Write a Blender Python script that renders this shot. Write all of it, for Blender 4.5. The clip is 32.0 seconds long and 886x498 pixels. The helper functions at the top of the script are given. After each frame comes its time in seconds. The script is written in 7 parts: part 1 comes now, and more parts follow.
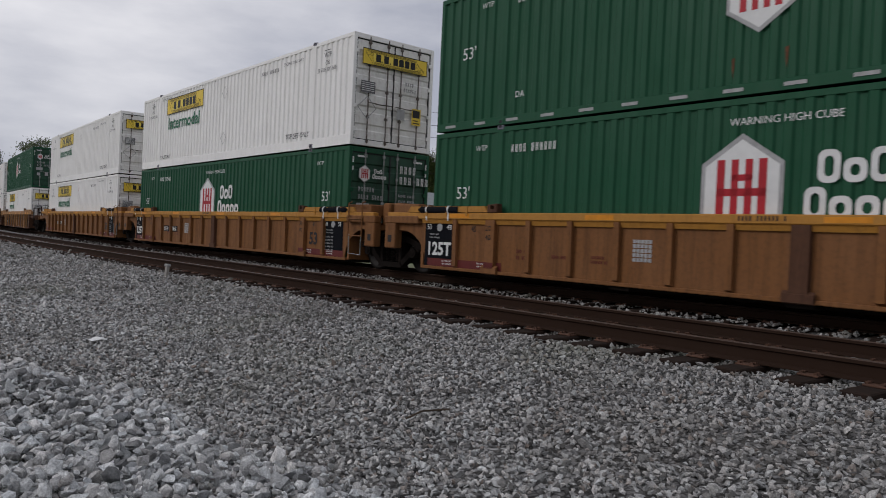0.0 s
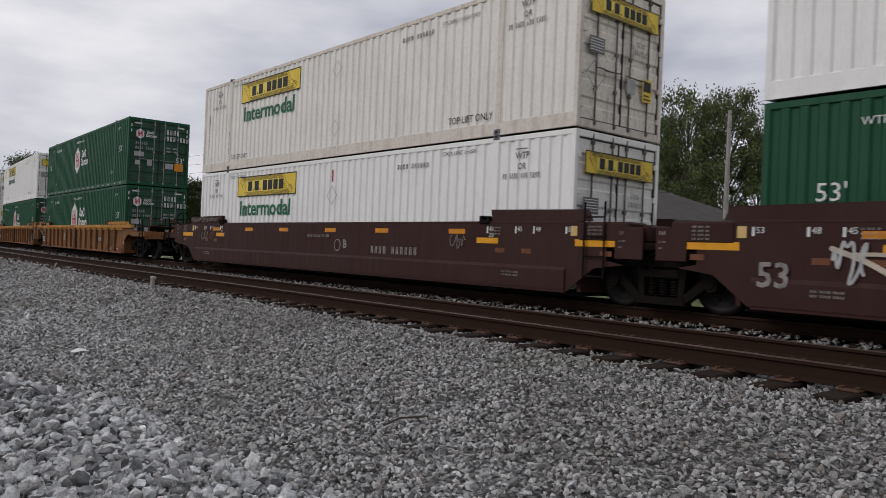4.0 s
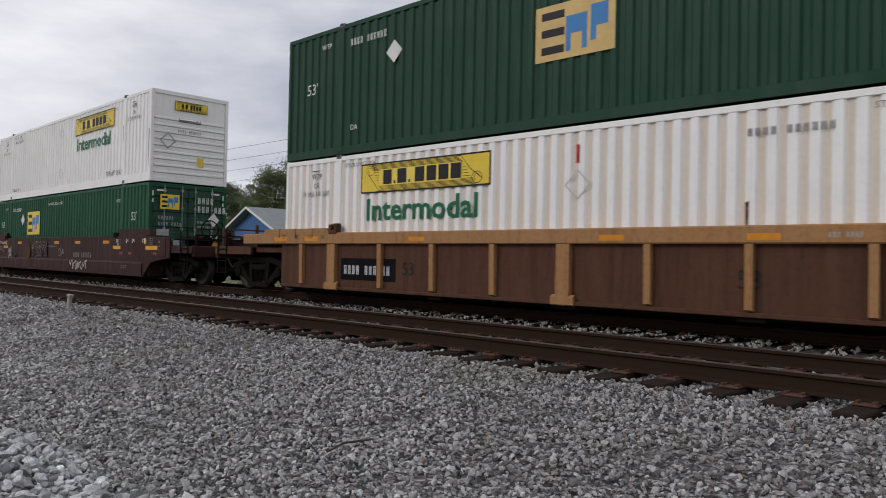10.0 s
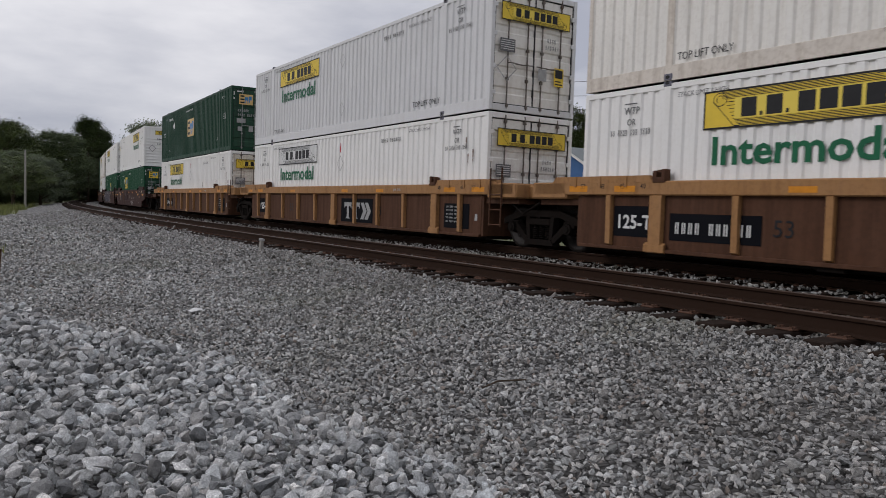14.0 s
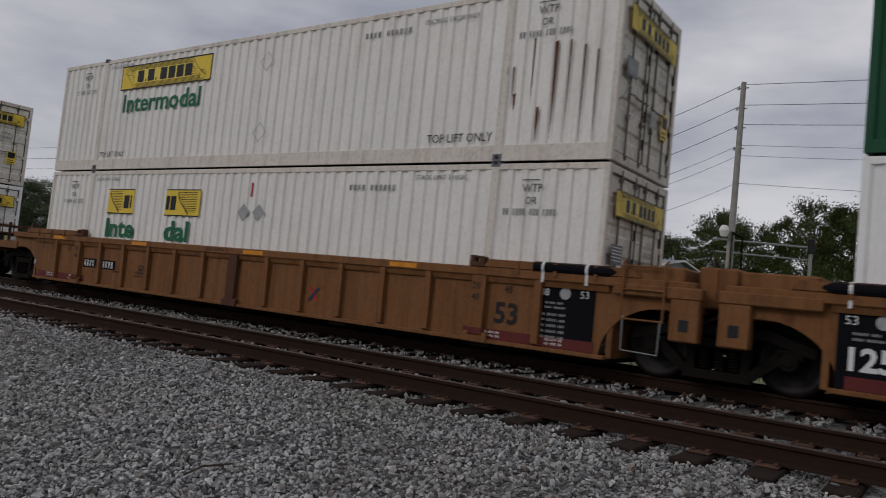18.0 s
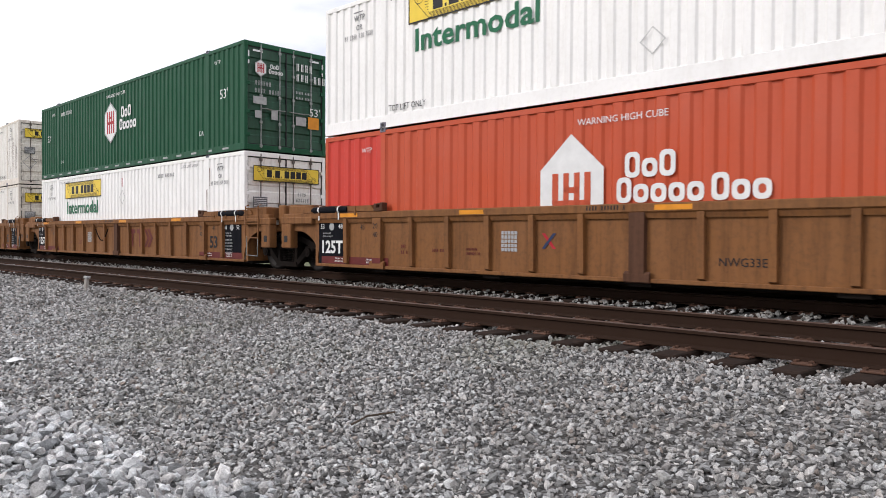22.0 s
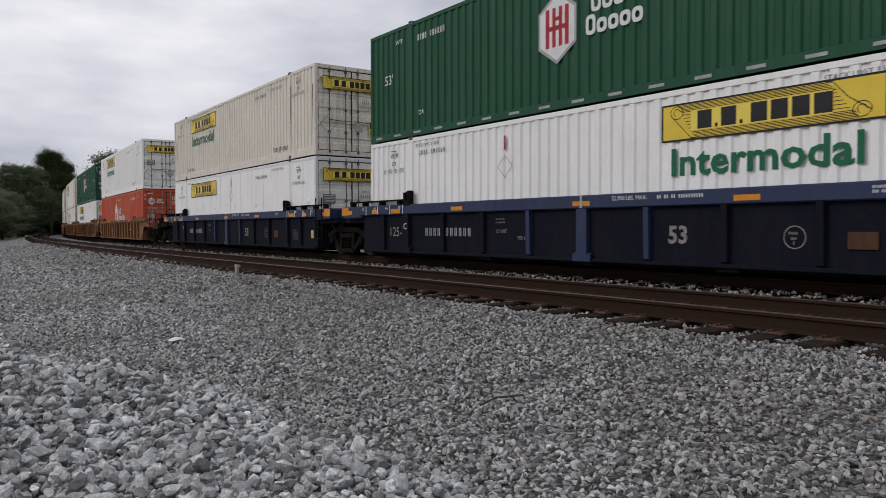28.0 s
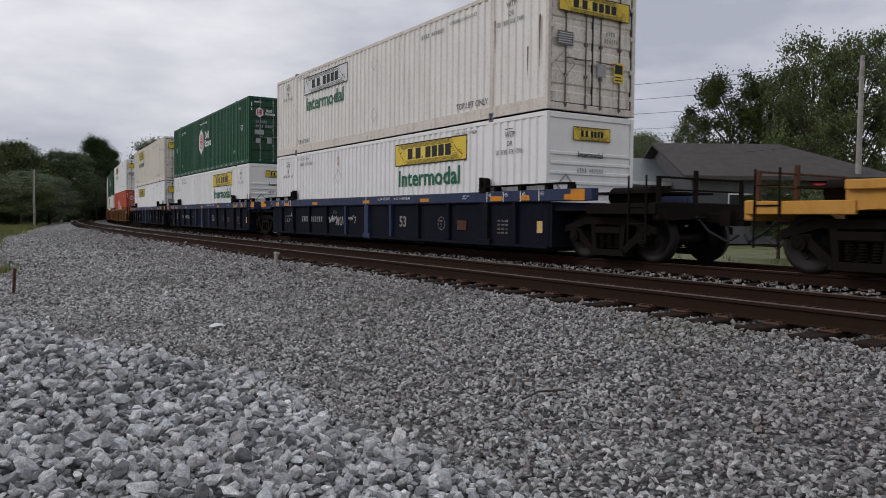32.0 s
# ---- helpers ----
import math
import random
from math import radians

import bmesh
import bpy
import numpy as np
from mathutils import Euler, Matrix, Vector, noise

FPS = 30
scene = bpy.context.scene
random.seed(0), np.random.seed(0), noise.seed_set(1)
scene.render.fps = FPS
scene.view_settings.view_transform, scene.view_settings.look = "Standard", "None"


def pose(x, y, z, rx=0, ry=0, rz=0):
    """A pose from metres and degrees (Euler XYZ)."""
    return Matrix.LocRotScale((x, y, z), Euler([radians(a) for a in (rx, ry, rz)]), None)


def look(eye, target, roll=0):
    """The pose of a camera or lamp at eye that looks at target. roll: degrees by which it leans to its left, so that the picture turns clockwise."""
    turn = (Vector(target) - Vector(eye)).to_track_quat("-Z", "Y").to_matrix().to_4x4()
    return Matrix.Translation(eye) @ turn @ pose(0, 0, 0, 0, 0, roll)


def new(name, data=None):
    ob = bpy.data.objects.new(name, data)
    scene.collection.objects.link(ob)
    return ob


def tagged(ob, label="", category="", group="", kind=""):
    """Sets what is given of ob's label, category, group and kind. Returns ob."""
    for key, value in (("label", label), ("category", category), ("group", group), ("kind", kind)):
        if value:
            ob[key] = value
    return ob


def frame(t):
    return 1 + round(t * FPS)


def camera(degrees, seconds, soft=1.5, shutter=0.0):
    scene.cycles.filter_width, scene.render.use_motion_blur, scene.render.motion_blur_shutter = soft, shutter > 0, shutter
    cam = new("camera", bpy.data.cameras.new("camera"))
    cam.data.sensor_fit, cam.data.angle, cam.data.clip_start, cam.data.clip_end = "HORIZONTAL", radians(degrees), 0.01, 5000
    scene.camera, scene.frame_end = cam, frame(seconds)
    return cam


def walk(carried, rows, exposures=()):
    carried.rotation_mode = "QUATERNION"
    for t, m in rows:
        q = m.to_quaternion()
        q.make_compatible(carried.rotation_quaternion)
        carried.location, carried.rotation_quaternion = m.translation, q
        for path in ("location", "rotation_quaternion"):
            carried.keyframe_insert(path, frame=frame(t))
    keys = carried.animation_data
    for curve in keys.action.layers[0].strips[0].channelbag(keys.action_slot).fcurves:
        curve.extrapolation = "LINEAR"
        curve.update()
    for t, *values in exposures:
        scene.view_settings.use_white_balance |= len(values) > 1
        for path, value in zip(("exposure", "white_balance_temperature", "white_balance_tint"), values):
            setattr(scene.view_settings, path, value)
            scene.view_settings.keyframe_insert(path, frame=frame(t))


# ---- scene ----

# ---------------------------------------------------------------- camera and its walk
PATH = [
    (0.0, -0.031, 0.008, 0.825, 89.22, -2.69, -39.68),
    (0.5, -0.051, -0.121, 0.799, 88.02, -4.65, -40.65),
    (1.0, -0.038, -0.15, 0.815, 88.1, -3.36, -40.24),
    (1.5, 0.027, 0.007, 0.804, 88.57, -2.59, -40.82),
    (2.0, 0.05, 0.131, 0.81, 89.91, -0.6, -40.92),
    (2.5, -0.002, 0.159, 0.826, 90.66, -0.32, -42.85),
    (4.5, 0.025, -0.153, 0.781, 90.0, -2.57, -39.65),
    (5.0, 0.021, -0.045, 0.816, 89.48, -1.37, -40.16),
    (5.5, 0.016, 0.069, 0.827, 89.85, -0.16, -41.84),
    (6.0, 0.044, 0.13, 0.832, 88.48, 0.24, -43.56),
    (6.5, 0.081, 0.083, 0.827, 88.43, -1.48, -44.58),
    (7.0, 0.064, -0.005, 0.786, 88.19, -2.78, -45.02),
    (7.5, 0.092, -0.068, 0.74, 86.86, -5.86, -44.67),
    (8.0, 0.019, -0.096, 0.775, 85.45, -4.95, -43.7),
    (8.5, 0.022, 0.014, 0.777, 86.66, -3.85, -42.32),
    (9.0, 0.049, 0.108, 0.796, 89.14, -0.51, -40.75),
    (9.5, 0.076, 0.131, 0.827, 90.91, -0.71, -41.84),
    (10.0, 0.11, 0.152, 0.837, 90.94, -1.25, -45.69),
    (10.5, 0.068, 0.135, 0.846, 91.31, -1.43, -46.94),
    (11.0, -0.024, 0.13, 0.831, 91.33, -2.65, -44.06),
    (11.5, -0.034, 0.1, 0.816, 91.6, -3.16, -42.3),
    (12.0, -0.013, 0.079, 0.802, 91.03, -3.32, -43.2),
    (12.5, -0.106, -0.067, 0.824, 90.73, 0.79, -35.99),
    (13.0, -0.024, -0.181, 0.805, 88.05, 1.46, -32.8),
    (13.5, 0.035, -0.158, 0.833, 86.67, -1.28, -32.17),
    (15.5, 0.031, 0.017, 0.811, 88.32, -2.87, -36.26),
    (16.0, 0.105, -0.082, 0.844, 89.37, -4.95, -41.55),
    (16.5, 0.098, -0.061, 0.804, 87.19, -5.5, -41.64),
    (17.0, 0.099, 0.002, 0.812, 87.69, -4.07, -43.46),
    (17.5, 0.106, -0.008, 0.941, 88.35, -4.05, -51.89),
    (18.0, 0.028, -0.016, 0.93, 93.19, -5.79, -54.35),
    (18.5, -0.027, -0.048, 0.845, 96.01, -6.15, -59.67),
    (19.0, -0.057, 0.016, 0.889, 91.9, -0.16, -56.07),
    (19.5, -0.034, -0.06, 0.889, 90.12, -0.07, -46.79),
    (20.0, 0.043, -0.125, 0.855, 90.32, -2.12, -44.35),
    (20.5, 0.062, -0.171, 0.823, 89.57, -2.36, -39.74),
    (21.0, 0.1, -0.121, 0.832, 91.78, -1.25, -40.33),
    (21.5, -0.023, -0.07, 0.845, 89.89, -2.99, -46.49),
    (22.0, -0.048, 0.108, 0.854, 89.06, -0.31, -45.19),
    (22.5, -0.064, 0.14, 0.856, 91.26, -2.52, -37.82),
    (23.0, -0.056, 0.057, 0.835, 91.58, -2.36, -36.74),
    (23.5, 0.005, -0.079, 0.854, 89.85, -0.76, -37.14),
    (24.0, 0.078, -0.16, 0.82, 89.01, -3.02, -39.63),
    (24.5, 0.025, -0.14, 0.871, 88.21, -0.38, -34.89),
    (25.0, -0.042, -0.037, 0.844, 88.99, -2.05, -33.34),
    (25.5, -0.078, 0.067, 0.85, 90.93, -2.51, -32.01),
    (26.0, -0.044, 0.092, 0.845, 90.46, -1.34, -31.34),
    (26.5, -0.031, -0.005, 0.818, 89.09, -3.99, -37.3),
    (28.5, -0.089, 0.073, 0.797, 88.26, 1.46, -33.81),
    (29.0, -0.107, 0.111, 0.81, 88.12, -0.16, -30.85),
    (29.5, -0.088, 0.018, 0.789, 87.0, -1.8, -31.16),
    (30.0, -0.073, -0.127, 0.77, 84.88, -2.75, -30.75),
    (30.5, -0.05, -0.162, 0.781, 83.77, -2.72, -29.48),
    (31.0, -0.05, -0.043, 0.776, 85.88, -2.16, -30.88),
    (31.5, -0.052, 0.084, 0.803, 86.02, -0.43, -31.2),
    (32.0, -0.048, 0.152, 0.795, 87.63, -0.56, -32.33),
]
EXPOSURES = [
    (0.0, -0.50, 6350, 14), (0.5, 0.50, 6500, 14), (1.0, 1.22, 6700, 14), (2.0, 1.35, 6850, 14), (2.5, 1.30, 6850, 14), (4.5, -0.80, 6350, 14), (5.0, -0.87, 6350, 14), (6.0, -0.37, 6350, 14),
    (7.0, 0.72, 6500, 14), (8.0, 1.40, 6700, 14), (9.0, 1.25, 6850, 14), (9.5, 0.70, 6600, 14), (10.0, -0.25, 6400, 14), (11.0, 0.20, 6450, 14), (12.0, 0.60, 6500, 14), (13.0, 0.12, 6450, 14), (15.5, -0.75, 6350, 14), (16.0, -0.72, 6350, 14), (17.0, 0.15, 6400, 14), (18.0, -0.88, 6350, 14),
    (19.0, -0.55, 6350, 14), (20.0, 0.17, 6400, 14), (21.0, 0.20, 6450, 14), (22.0, 0.62, 6500, 14), (23.0, -0.28, 6400, 14), (24.0, -0.65, 6350, 14), (25.0, -0.28, 6400, 14), (26.0, -1.02, 6350, 14), (28.5, 0.00, 6400, 14), (29.0, 0.20, 6400, 14), (30.0, 0.20, 6400, 14), (31.0, 0.40, 6400, 14), (32.0, -0.40, 6350, 14),

]
cam = camera(61.2, 32.0, 0.8, 0.12)
walk(cam, [(r[0], pose(*r[1:])) for r in PATH], EXPOSURES)

# ---------------------------------------------------------------- world, sun
world = bpy.data.worlds.new("sky")
scene.world = world
world.use_nodes = True
wn, wl = world.node_tree.nodes, world.node_tree.links
wn.clear()
w_out = wn.new("ShaderNodeOutputWorld")
w_bg = wn.new("ShaderNodeBackground")
w_sky = wn.new("ShaderNodeTexSky")
w_sky.sky_type, w_sky.sun_disc = "NISHITA", False
w_sky.sun_elevation, w_sky.sun_rotation = radians(32), radians(297)
w_co = wn.new("ShaderNodeTexCoord")
w_map = wn.new("ShaderNodeMapping")
w_map.inputs["Scale"].default_value = (1.0, 1.0, 3.2)
w_noise = wn.new("ShaderNodeTexNoise")
w_noise.inputs["Scale"].default_value, w_noise.inputs["Detail"].default_value = 2.3, 7.0
w_noise.inputs["Roughness"].default_value = 0.52
w_ramp = wn.new("ShaderNodeValToRGB")
w_ramp.color_ramp.elements[0].position, w_ramp.color_ramp.elements[0].color = 0.36, (4.7, 4.95, 5.6, 1)
w_ramp.color_ramp.elements[1].position, w_ramp.color_ramp.elements[1].color = 0.66, (9.6, 9.62, 9.65, 1)
w_mix = wn.new("ShaderNodeMix")
w_mix.data_type = "RGBA"
w_mix.inputs["Factor"].default_value = 0.93
wl.new(w_co.outputs["Generated"], w_map.inputs["Vector"])
wl.new(w_map.outputs["Vector"], w_noise.inputs["Vector"])
wl.new(w_noise.outputs["Fac"], w_ramp.inputs["Fac"])
wl.new(w_sky.outputs["Color"], w_mix.inputs["A"])
wl.new(w_ramp.outputs["Color"], w_mix.inputs["B"])
wl.new(w_mix.outputs["Result"], w_bg.inputs["Color"])
w_bg.inputs["Strength"].default_value = 0.119
wl.new(w_bg.outputs["Background"], w_out.inputs["Surface"])
sun = new("sun", bpy.data.lights.new("sun", "SUN"))
sun.data.energy, sun.data.angle, sun.data.color = 1.1, radians(20), (1.0, 0.97, 0.92)
sun.matrix_world = look((-30, 15, 21), (0, 0, 0))

# ---------------------------------------------------------------- the line of the tracks
KNOTS = [-20.0, 0.0, 15.0, 30.0, 45.0, 60.0, 80.0, 120.0]
BENDS = [0.0017, 0.0017, -0.00035, -0.00229, -0.00167, -0.00124, -0.0012, -0.0012]
FOOT = 11.655
_s = np.linspace(-260, 460, 2881)
_k = np.interp(_s, KNOTS, BENDS)
_th = np.concatenate([[0], np.cumsum((_k[1:] + _k[:-1]) / 2 * np.diff(_s))])
_th -= np.interp(0, _s, _th)
_x = np.concatenate([[0], np.cumsum((-np.sin(_th[1:]) - np.sin(_th[:-1])) / 2 * np.diff(_s))])
_y = np.concatenate([[0], np.cumsum((np.cos(_th[1:]) + np.cos(_th[:-1])) / 2 * np.diff(_s))])
_x += FOOT - np.interp(0, _s, _x)
_y -= np.interp(0, _s, _y)


def line(s, n=0.0):
    """Place on the plan at s metres along the train's track, n metres to the far side of it."""
    h = np.interp(s, _s, _th)
    return np.interp(s, _s, _x) + n * np.cos(h), np.interp(s, _s, _y) + n * np.sin(h)


def heading(s):
    return float(np.interp(s, _s, _th))


def gone(t):
    """How far the train has come at t seconds."""
    d = t - 16
    return 8.377 * d - 0.0569 * d * d / 2 - 0.00021 * d ** 3 / 6 + float(np.interp(t, [0, 1, 2], [0.43, 0.18, 0.0]))


def on_track(s, z, half, n=0.0):
    """The pose of a thing that rides the track on two points half a length apart; its x axis looks along the train."""
    (ax, ay), (bx, by) = line(s - half, n), line(s + half, n)
    return Matrix.Translation(((ax + bx) / 2, (ay + by) / 2, z)) @ Matrix.Rotation(math.atan2(by - ay, bx - ax), 4, "Z")


# ---------------------------------------------------------------- mesh helpers
class Form:
    """Gathers vertices and faces of one mesh."""

    def __init__(self):
        self.v, self.f = [], []

    def add(self, verts, faces):
        o = len(self.v)
        self.v += [tuple(p) for p in verts]
        self.f += [tuple(i + o for i in f) for f in faces]
        return self

    def box(self, x0, x1, y0, y1, z0, z1, c=0.0):
        if x0 > x1: x0, x1 = x1, x0
        if y0 > y1: y0, y1 = y1, y0
        if z0 > z1: z0, z1 = z1, z0
        if c <= 0:
            return self.add([(x, y, z) for z in (z0, z1) for y in (y0, y1) for x in (x0, x1)],
                            [(0, 2, 3, 1), (4, 5, 7, 6), (0, 1, 5, 4), (2, 6, 7, 3), (0, 4, 6, 2), (1, 3, 7, 5)])
        c = min(c, (x1 - x0) * .45, (y1 - y0) * .45, (z1 - z0) * .45)
        bm = bmesh.new()
        bmesh.ops.create_cube(bm, size=1)
        for p in bm.verts:
            p.co = (x0 if p.co.x < 0 else x1, y0 if p.co.y < 0 else y1, z0 if p.co.z < 0 else z1)
        bmesh.ops.bevel(bm, geom=list(bm.edges), offset=c, segments=1, affect="EDGES")
        bm.verts.index_update()
        self.add([p.co[:] for p in bm.verts], [[p.index for p in f.verts] for f in bm.faces])
        bm.free()
        return self

    def prism(self, poly, axis, lo, hi):
        """A polygon of (a, b) pairs drawn out along an axis: x takes (y, z), y takes (x, z), z takes (x, y)."""
        n = len(poly)
        def at(p, h):
            return {"x": (h, p[0], p[1]), "y": (p[0], h, p[1]), "z": (p[0], p[1], h)}[axis]
        faces = [tuple(range(n)), tuple(range(2 * n - 1, n - 1, -1))]
        faces += [(i, i + n, (i + 1) % n + n, (i + 1) % n) for i in range(n)]
        return self.add([at(p, lo) for p in poly] + [at(p, hi) for p in poly], faces)

    def tube(self, pts, r, n=8, r1=None):
        pts = [Vector(p) for p in pts]
        ring, verts, faces = None, [], []
        for i, p in enumerate(pts):
            d = (pts[min(i + 1, len(pts) - 1)] - pts[max(i - 1, 0)]).normalized()
            a = d.orthogonal().normalized() if ring is None else (ring - d * ring.dot(d)).normalized()
            ring = a
            b = d.cross(a)
            rr = r if r1 is None else r + (r1 - r) * i / max(1, len(pts) - 1)
            verts += [p + (a * math.cos(k * math.tau / n) + b * math.sin(k * math.tau / n)) * rr for k in range(n)]
        for i in range(len(pts) - 1):
            faces += [(i * n + k, i * n + (k + 1) % n, i * n + n + (k + 1) % n, i * n + n + k) for k in range(n)]
        faces += [tuple(range(n - 1, -1, -1)), tuple(range(len(pts) * n - n, len(pts) * n))]
        return self.add(verts, faces)

    def lathe(self, prof, n=24, axis="y", centre=(0, 0, 0)):
        """Profile of (radius, height) turned about an axis."""
        verts, faces, m = [], [], len(prof)
        for k in range(n):
            c, s = math.cos(k * math.tau / n), math.sin(k * math.tau / n)
            for r, h in prof:
                p = (r * c, h, r * s) if axis == "y" else (r * c, r * s, h)
                verts.append((p[0] + centre[0], p[1] + centre[1], p[2] + centre[2]))
        for k in range(n):
            k2 = (k + 1) % n
            faces += [(k * m + i, k2 * m + i, k2 * m + i + 1, k * m + i + 1) for i in range(m - 1)]
        return self.add(verts, faces)

    def flat(self, rects, side, off):
        """Thin painted shapes: polygons of (right, up) as the onlooker sees them, on the face 'side' or 'rear' at off."""
        for poly in rects:
            if side == "side":
                pts = [(-a, off, b) for a, b in poly]
            else:
                pts = [(off, -a, b) for a, b in poly]
            self.add(pts, [tuple(range(len(pts)))])
        return self

    def mesh(self, name, material, smooth=False):
        me = bpy.data.meshes.new(name)
        me.from_pydata(self.v, [], self.f)
        me.materials.append(material)
        if smooth:
            me.polygons.foreach_set("use_smooth", [True] * len(me.polygons))
        me.update()
        return me


def rect(a0, a1, b0, b1):
    return [(a0, b0), (a1, b0), (a1, b1), (a0, b1)]


def part(name, form, material, parent, label="", smooth=False):
    """One mesh object under a thing or a part; form is a Form, or a mesh made before."""
    me = form if isinstance(form, bpy.types.Mesh) else form.mesh(name, material, smooth)
    ob = new(name, me)
    ob.parent = parent
    if label:
        ob["label"] = label
    if name in ("stencil", "number_mark", "notice", "check_panel", "logo_ruling", "far_ties", "graffiti_line", "reflective_tape"):
        ob["kind"] = "stuff"
    return ob


def thing(name, label, category, group="", kind=""):
    ob = new(name)
    ob.empty_display_size = 0.2
    return tagged(ob, label, category, group, kind)


_letters = {}


def lettering(text, height, material, bold=0.0):
    """Built-in font, as a mesh in the plane, lower left corner at the origin; with its width."""
    key = (text, height, material.name, bold)
    if key not in _letters:
        cu = bpy.data.curves.new("lettering", "FONT")
        cu.body, cu.size, cu.offset, cu.resolution_u = text, height / 0.70, bold, 2
        ob = new("lettering", cu)
        dg = bpy.context.evaluated_depsgraph_get()
        me = bpy.data.meshes.new_from_object(ob.evaluated_get(dg))
        bpy.data.objects.remove(ob)
        me.materials.clear()
        me.materials.append(material)
        co = np.zeros(len(me.vertices) * 3)
        me.vertices.foreach_get("co", co)
        _letters[key] = (me, float(co[0::3].max()) if len(co) else 0.0)
    return _letters[key]


def write(text, parent, face, right, up, off, height, material, bold=0.0, wide=1.0, name="lettering"):
    """Words on a face: right and up give the lower left corner as the onlooker sees it."""
    me, w = lettering(text, height, material, bold)
    ob = new(name, me)
    ob.parent = parent
    if height < 0.2:
        ob["kind"] = "stuff"
    if face == "side":
        ob.matrix_local = Matrix(((-wide, 0, 0, -right), (0, 0, 1, off), (0, 1, 0, up), (0, 0, 0, 1)))
    else:
        ob.matrix_local = Matrix(((0, 0, -1, off), (-wide, 0, 0, -right), (0, 1, 0, up), (0, 0, 0, 1)))
    return ob


def bars(text, right, up, height, pitch=0.72):
    """Plain bars in place of writing that is not spelled out."""
    out, w = [], height * pitch
    for i, c in enumerate(text):
        if c != " ":
            x = right + i * w
            if height < 0.1:
                out.append(rect(x, x + w * 0.46, up, up + height))
            else:
                out += [rect(x, x + w * 0.19, up, up + height), rect(x + w * 0.34, x + w * 0.53, up, up + height)]
    return out

# ---------------------------------------------------------------- materials
def shader(name):
    m = bpy.data.materials.new(name)
    m.use_nodes = True
    return m, m.node_tree.nodes, m.node_tree.links, m.node_tree.nodes["Principled BSDF"]


def noise_node(n, l, vec, scale, detail=4.0, rough=0.55):
    t = n.new("ShaderNodeTexNoise")
    t.inputs["Scale"].default_value, t.inputs["Detail"].default_value, t.inputs["Roughness"].default_value = scale, detail, rough
    l.new(vec, t.inputs["Vector"])
    return t.outputs["Fac"]


def ramp(n, l, fac, lo, hi, c0=(0, 0, 0, 1), c1=(1, 1, 1, 1)):
    r = n.new("ShaderNodeValToRGB")
    r.color_ramp.elements[0].position, r.color_ramp.elements[1].position = lo, hi
    r.color_ramp.elements[0].color, r.color_ramp.elements[1].color = c0, c1
    l.new(fac, r.inputs["Fac"])
    return r.outputs["Color"]


def blend(n, l, fac, a, b, kind="MIX"):
    x = n.new("ShaderNodeMix")
    x.data_type, x.blend_type = "RGBA", kind
    for sock, val in (("Factor", fac), ("A", a), ("B", b)):
        if hasattr(val, "links"):
            l.new(val, x.inputs[sock])
        else:
            x.inputs[sock].default_value = val
    return x.outputs["Result"]


def coords(n, l, scale=(1, 1, 1), shift=True):
    """Object space, moved by the object's own random number."""
    tc = n.new("ShaderNodeTexCoord")
    mp = n.new("ShaderNodeMapping")
    mp.inputs["Scale"].default_value = scale
    l.new(tc.outputs["Object"], mp.inputs["Vector"])
    if shift:
        oi = n.new("ShaderNodeObjectInfo")
        mu = n.new("ShaderNodeMath")
        mu.operation = "MULTIPLY"
        mu.inputs[1].default_value = 37.0
        l.new(oi.outputs["Random"], mu.inputs[0])
        l.new(mu.outputs["Value"], mp.inputs["Location"])
    return mp.outputs["Vector"]


def c4(c):
    return (c[0], c[1], c[2], 1.0)


def paint(name, col, rough=0.45, dirt=0.35, dirt_col=(0.10, 0.075, 0.05), rust=0.0, bump=0.15, fade=0.12, gloss=0.35, lo=0.5, hi=0.86):
    """Weathered paint on steel: cloudy fading, streaks that run down, specks of rust."""
    m, n, l, p = shader(name)
    p.inputs["Specular IOR Level"].default_value = gloss
    v = coords(n, l)
    big = noise_node(n, l, v, 0.9, 5)
    c = blend(n, l, ramp(n, l, big, 0.35, 0.7), c4(col), c4([x * (1 - fade) + 0.35 * fade for x in col]))
    st = noise_node(n, l, coords(n, l, (3.2, 3.2, 0.28)), 2.0, 6, 0.65)
    f = ramp(n, l, st, lo, hi, (0, 0, 0, 1), (dirt, dirt, dirt, 1))
    c = blend(n, l, f, c, c4(dirt_col))
    gr = noise_node(n, l, v, 14, 3)
    g2 = ramp(n, l, gr, 0.45, 0.95, (0, 0, 0, 1), (dirt * 0.7, dirt * 0.7, dirt * 0.7, 1))
    c = blend(n, l, g2, c, c4(dirt_col))
    if rust:
        rs = noise_node(n, l, coords(n, l, (1.3, 1.3, 0.5)), 3.4, 8, 0.7)
        rf = ramp(n, l, rs, 0.72 - 0.2 * rust, 0.80 - 0.1 * rust)
        c = blend(n, l, rf, c, (0.11, 0.04, 0.018, 1))
    l.new(c, p.inputs["Base Color"])
    r = ramp(n, l, st, 0.3, 0.8, (rough,) * 3 + (1,), (min(1, rough + 0.3),) * 3 + (1,))
    l.new(r, p.inputs["Roughness"])
    b = n.new("ShaderNodeBump")
    b.inputs["Strength"].default_value, b.inputs["Distance"].default_value = bump, 0.01
    l.new(noise_node(n, l, v, 5.0, 5), b.inputs["Height"])
    l.new(b.outputs["Normal"], p.inputs["Normal"])
    return m


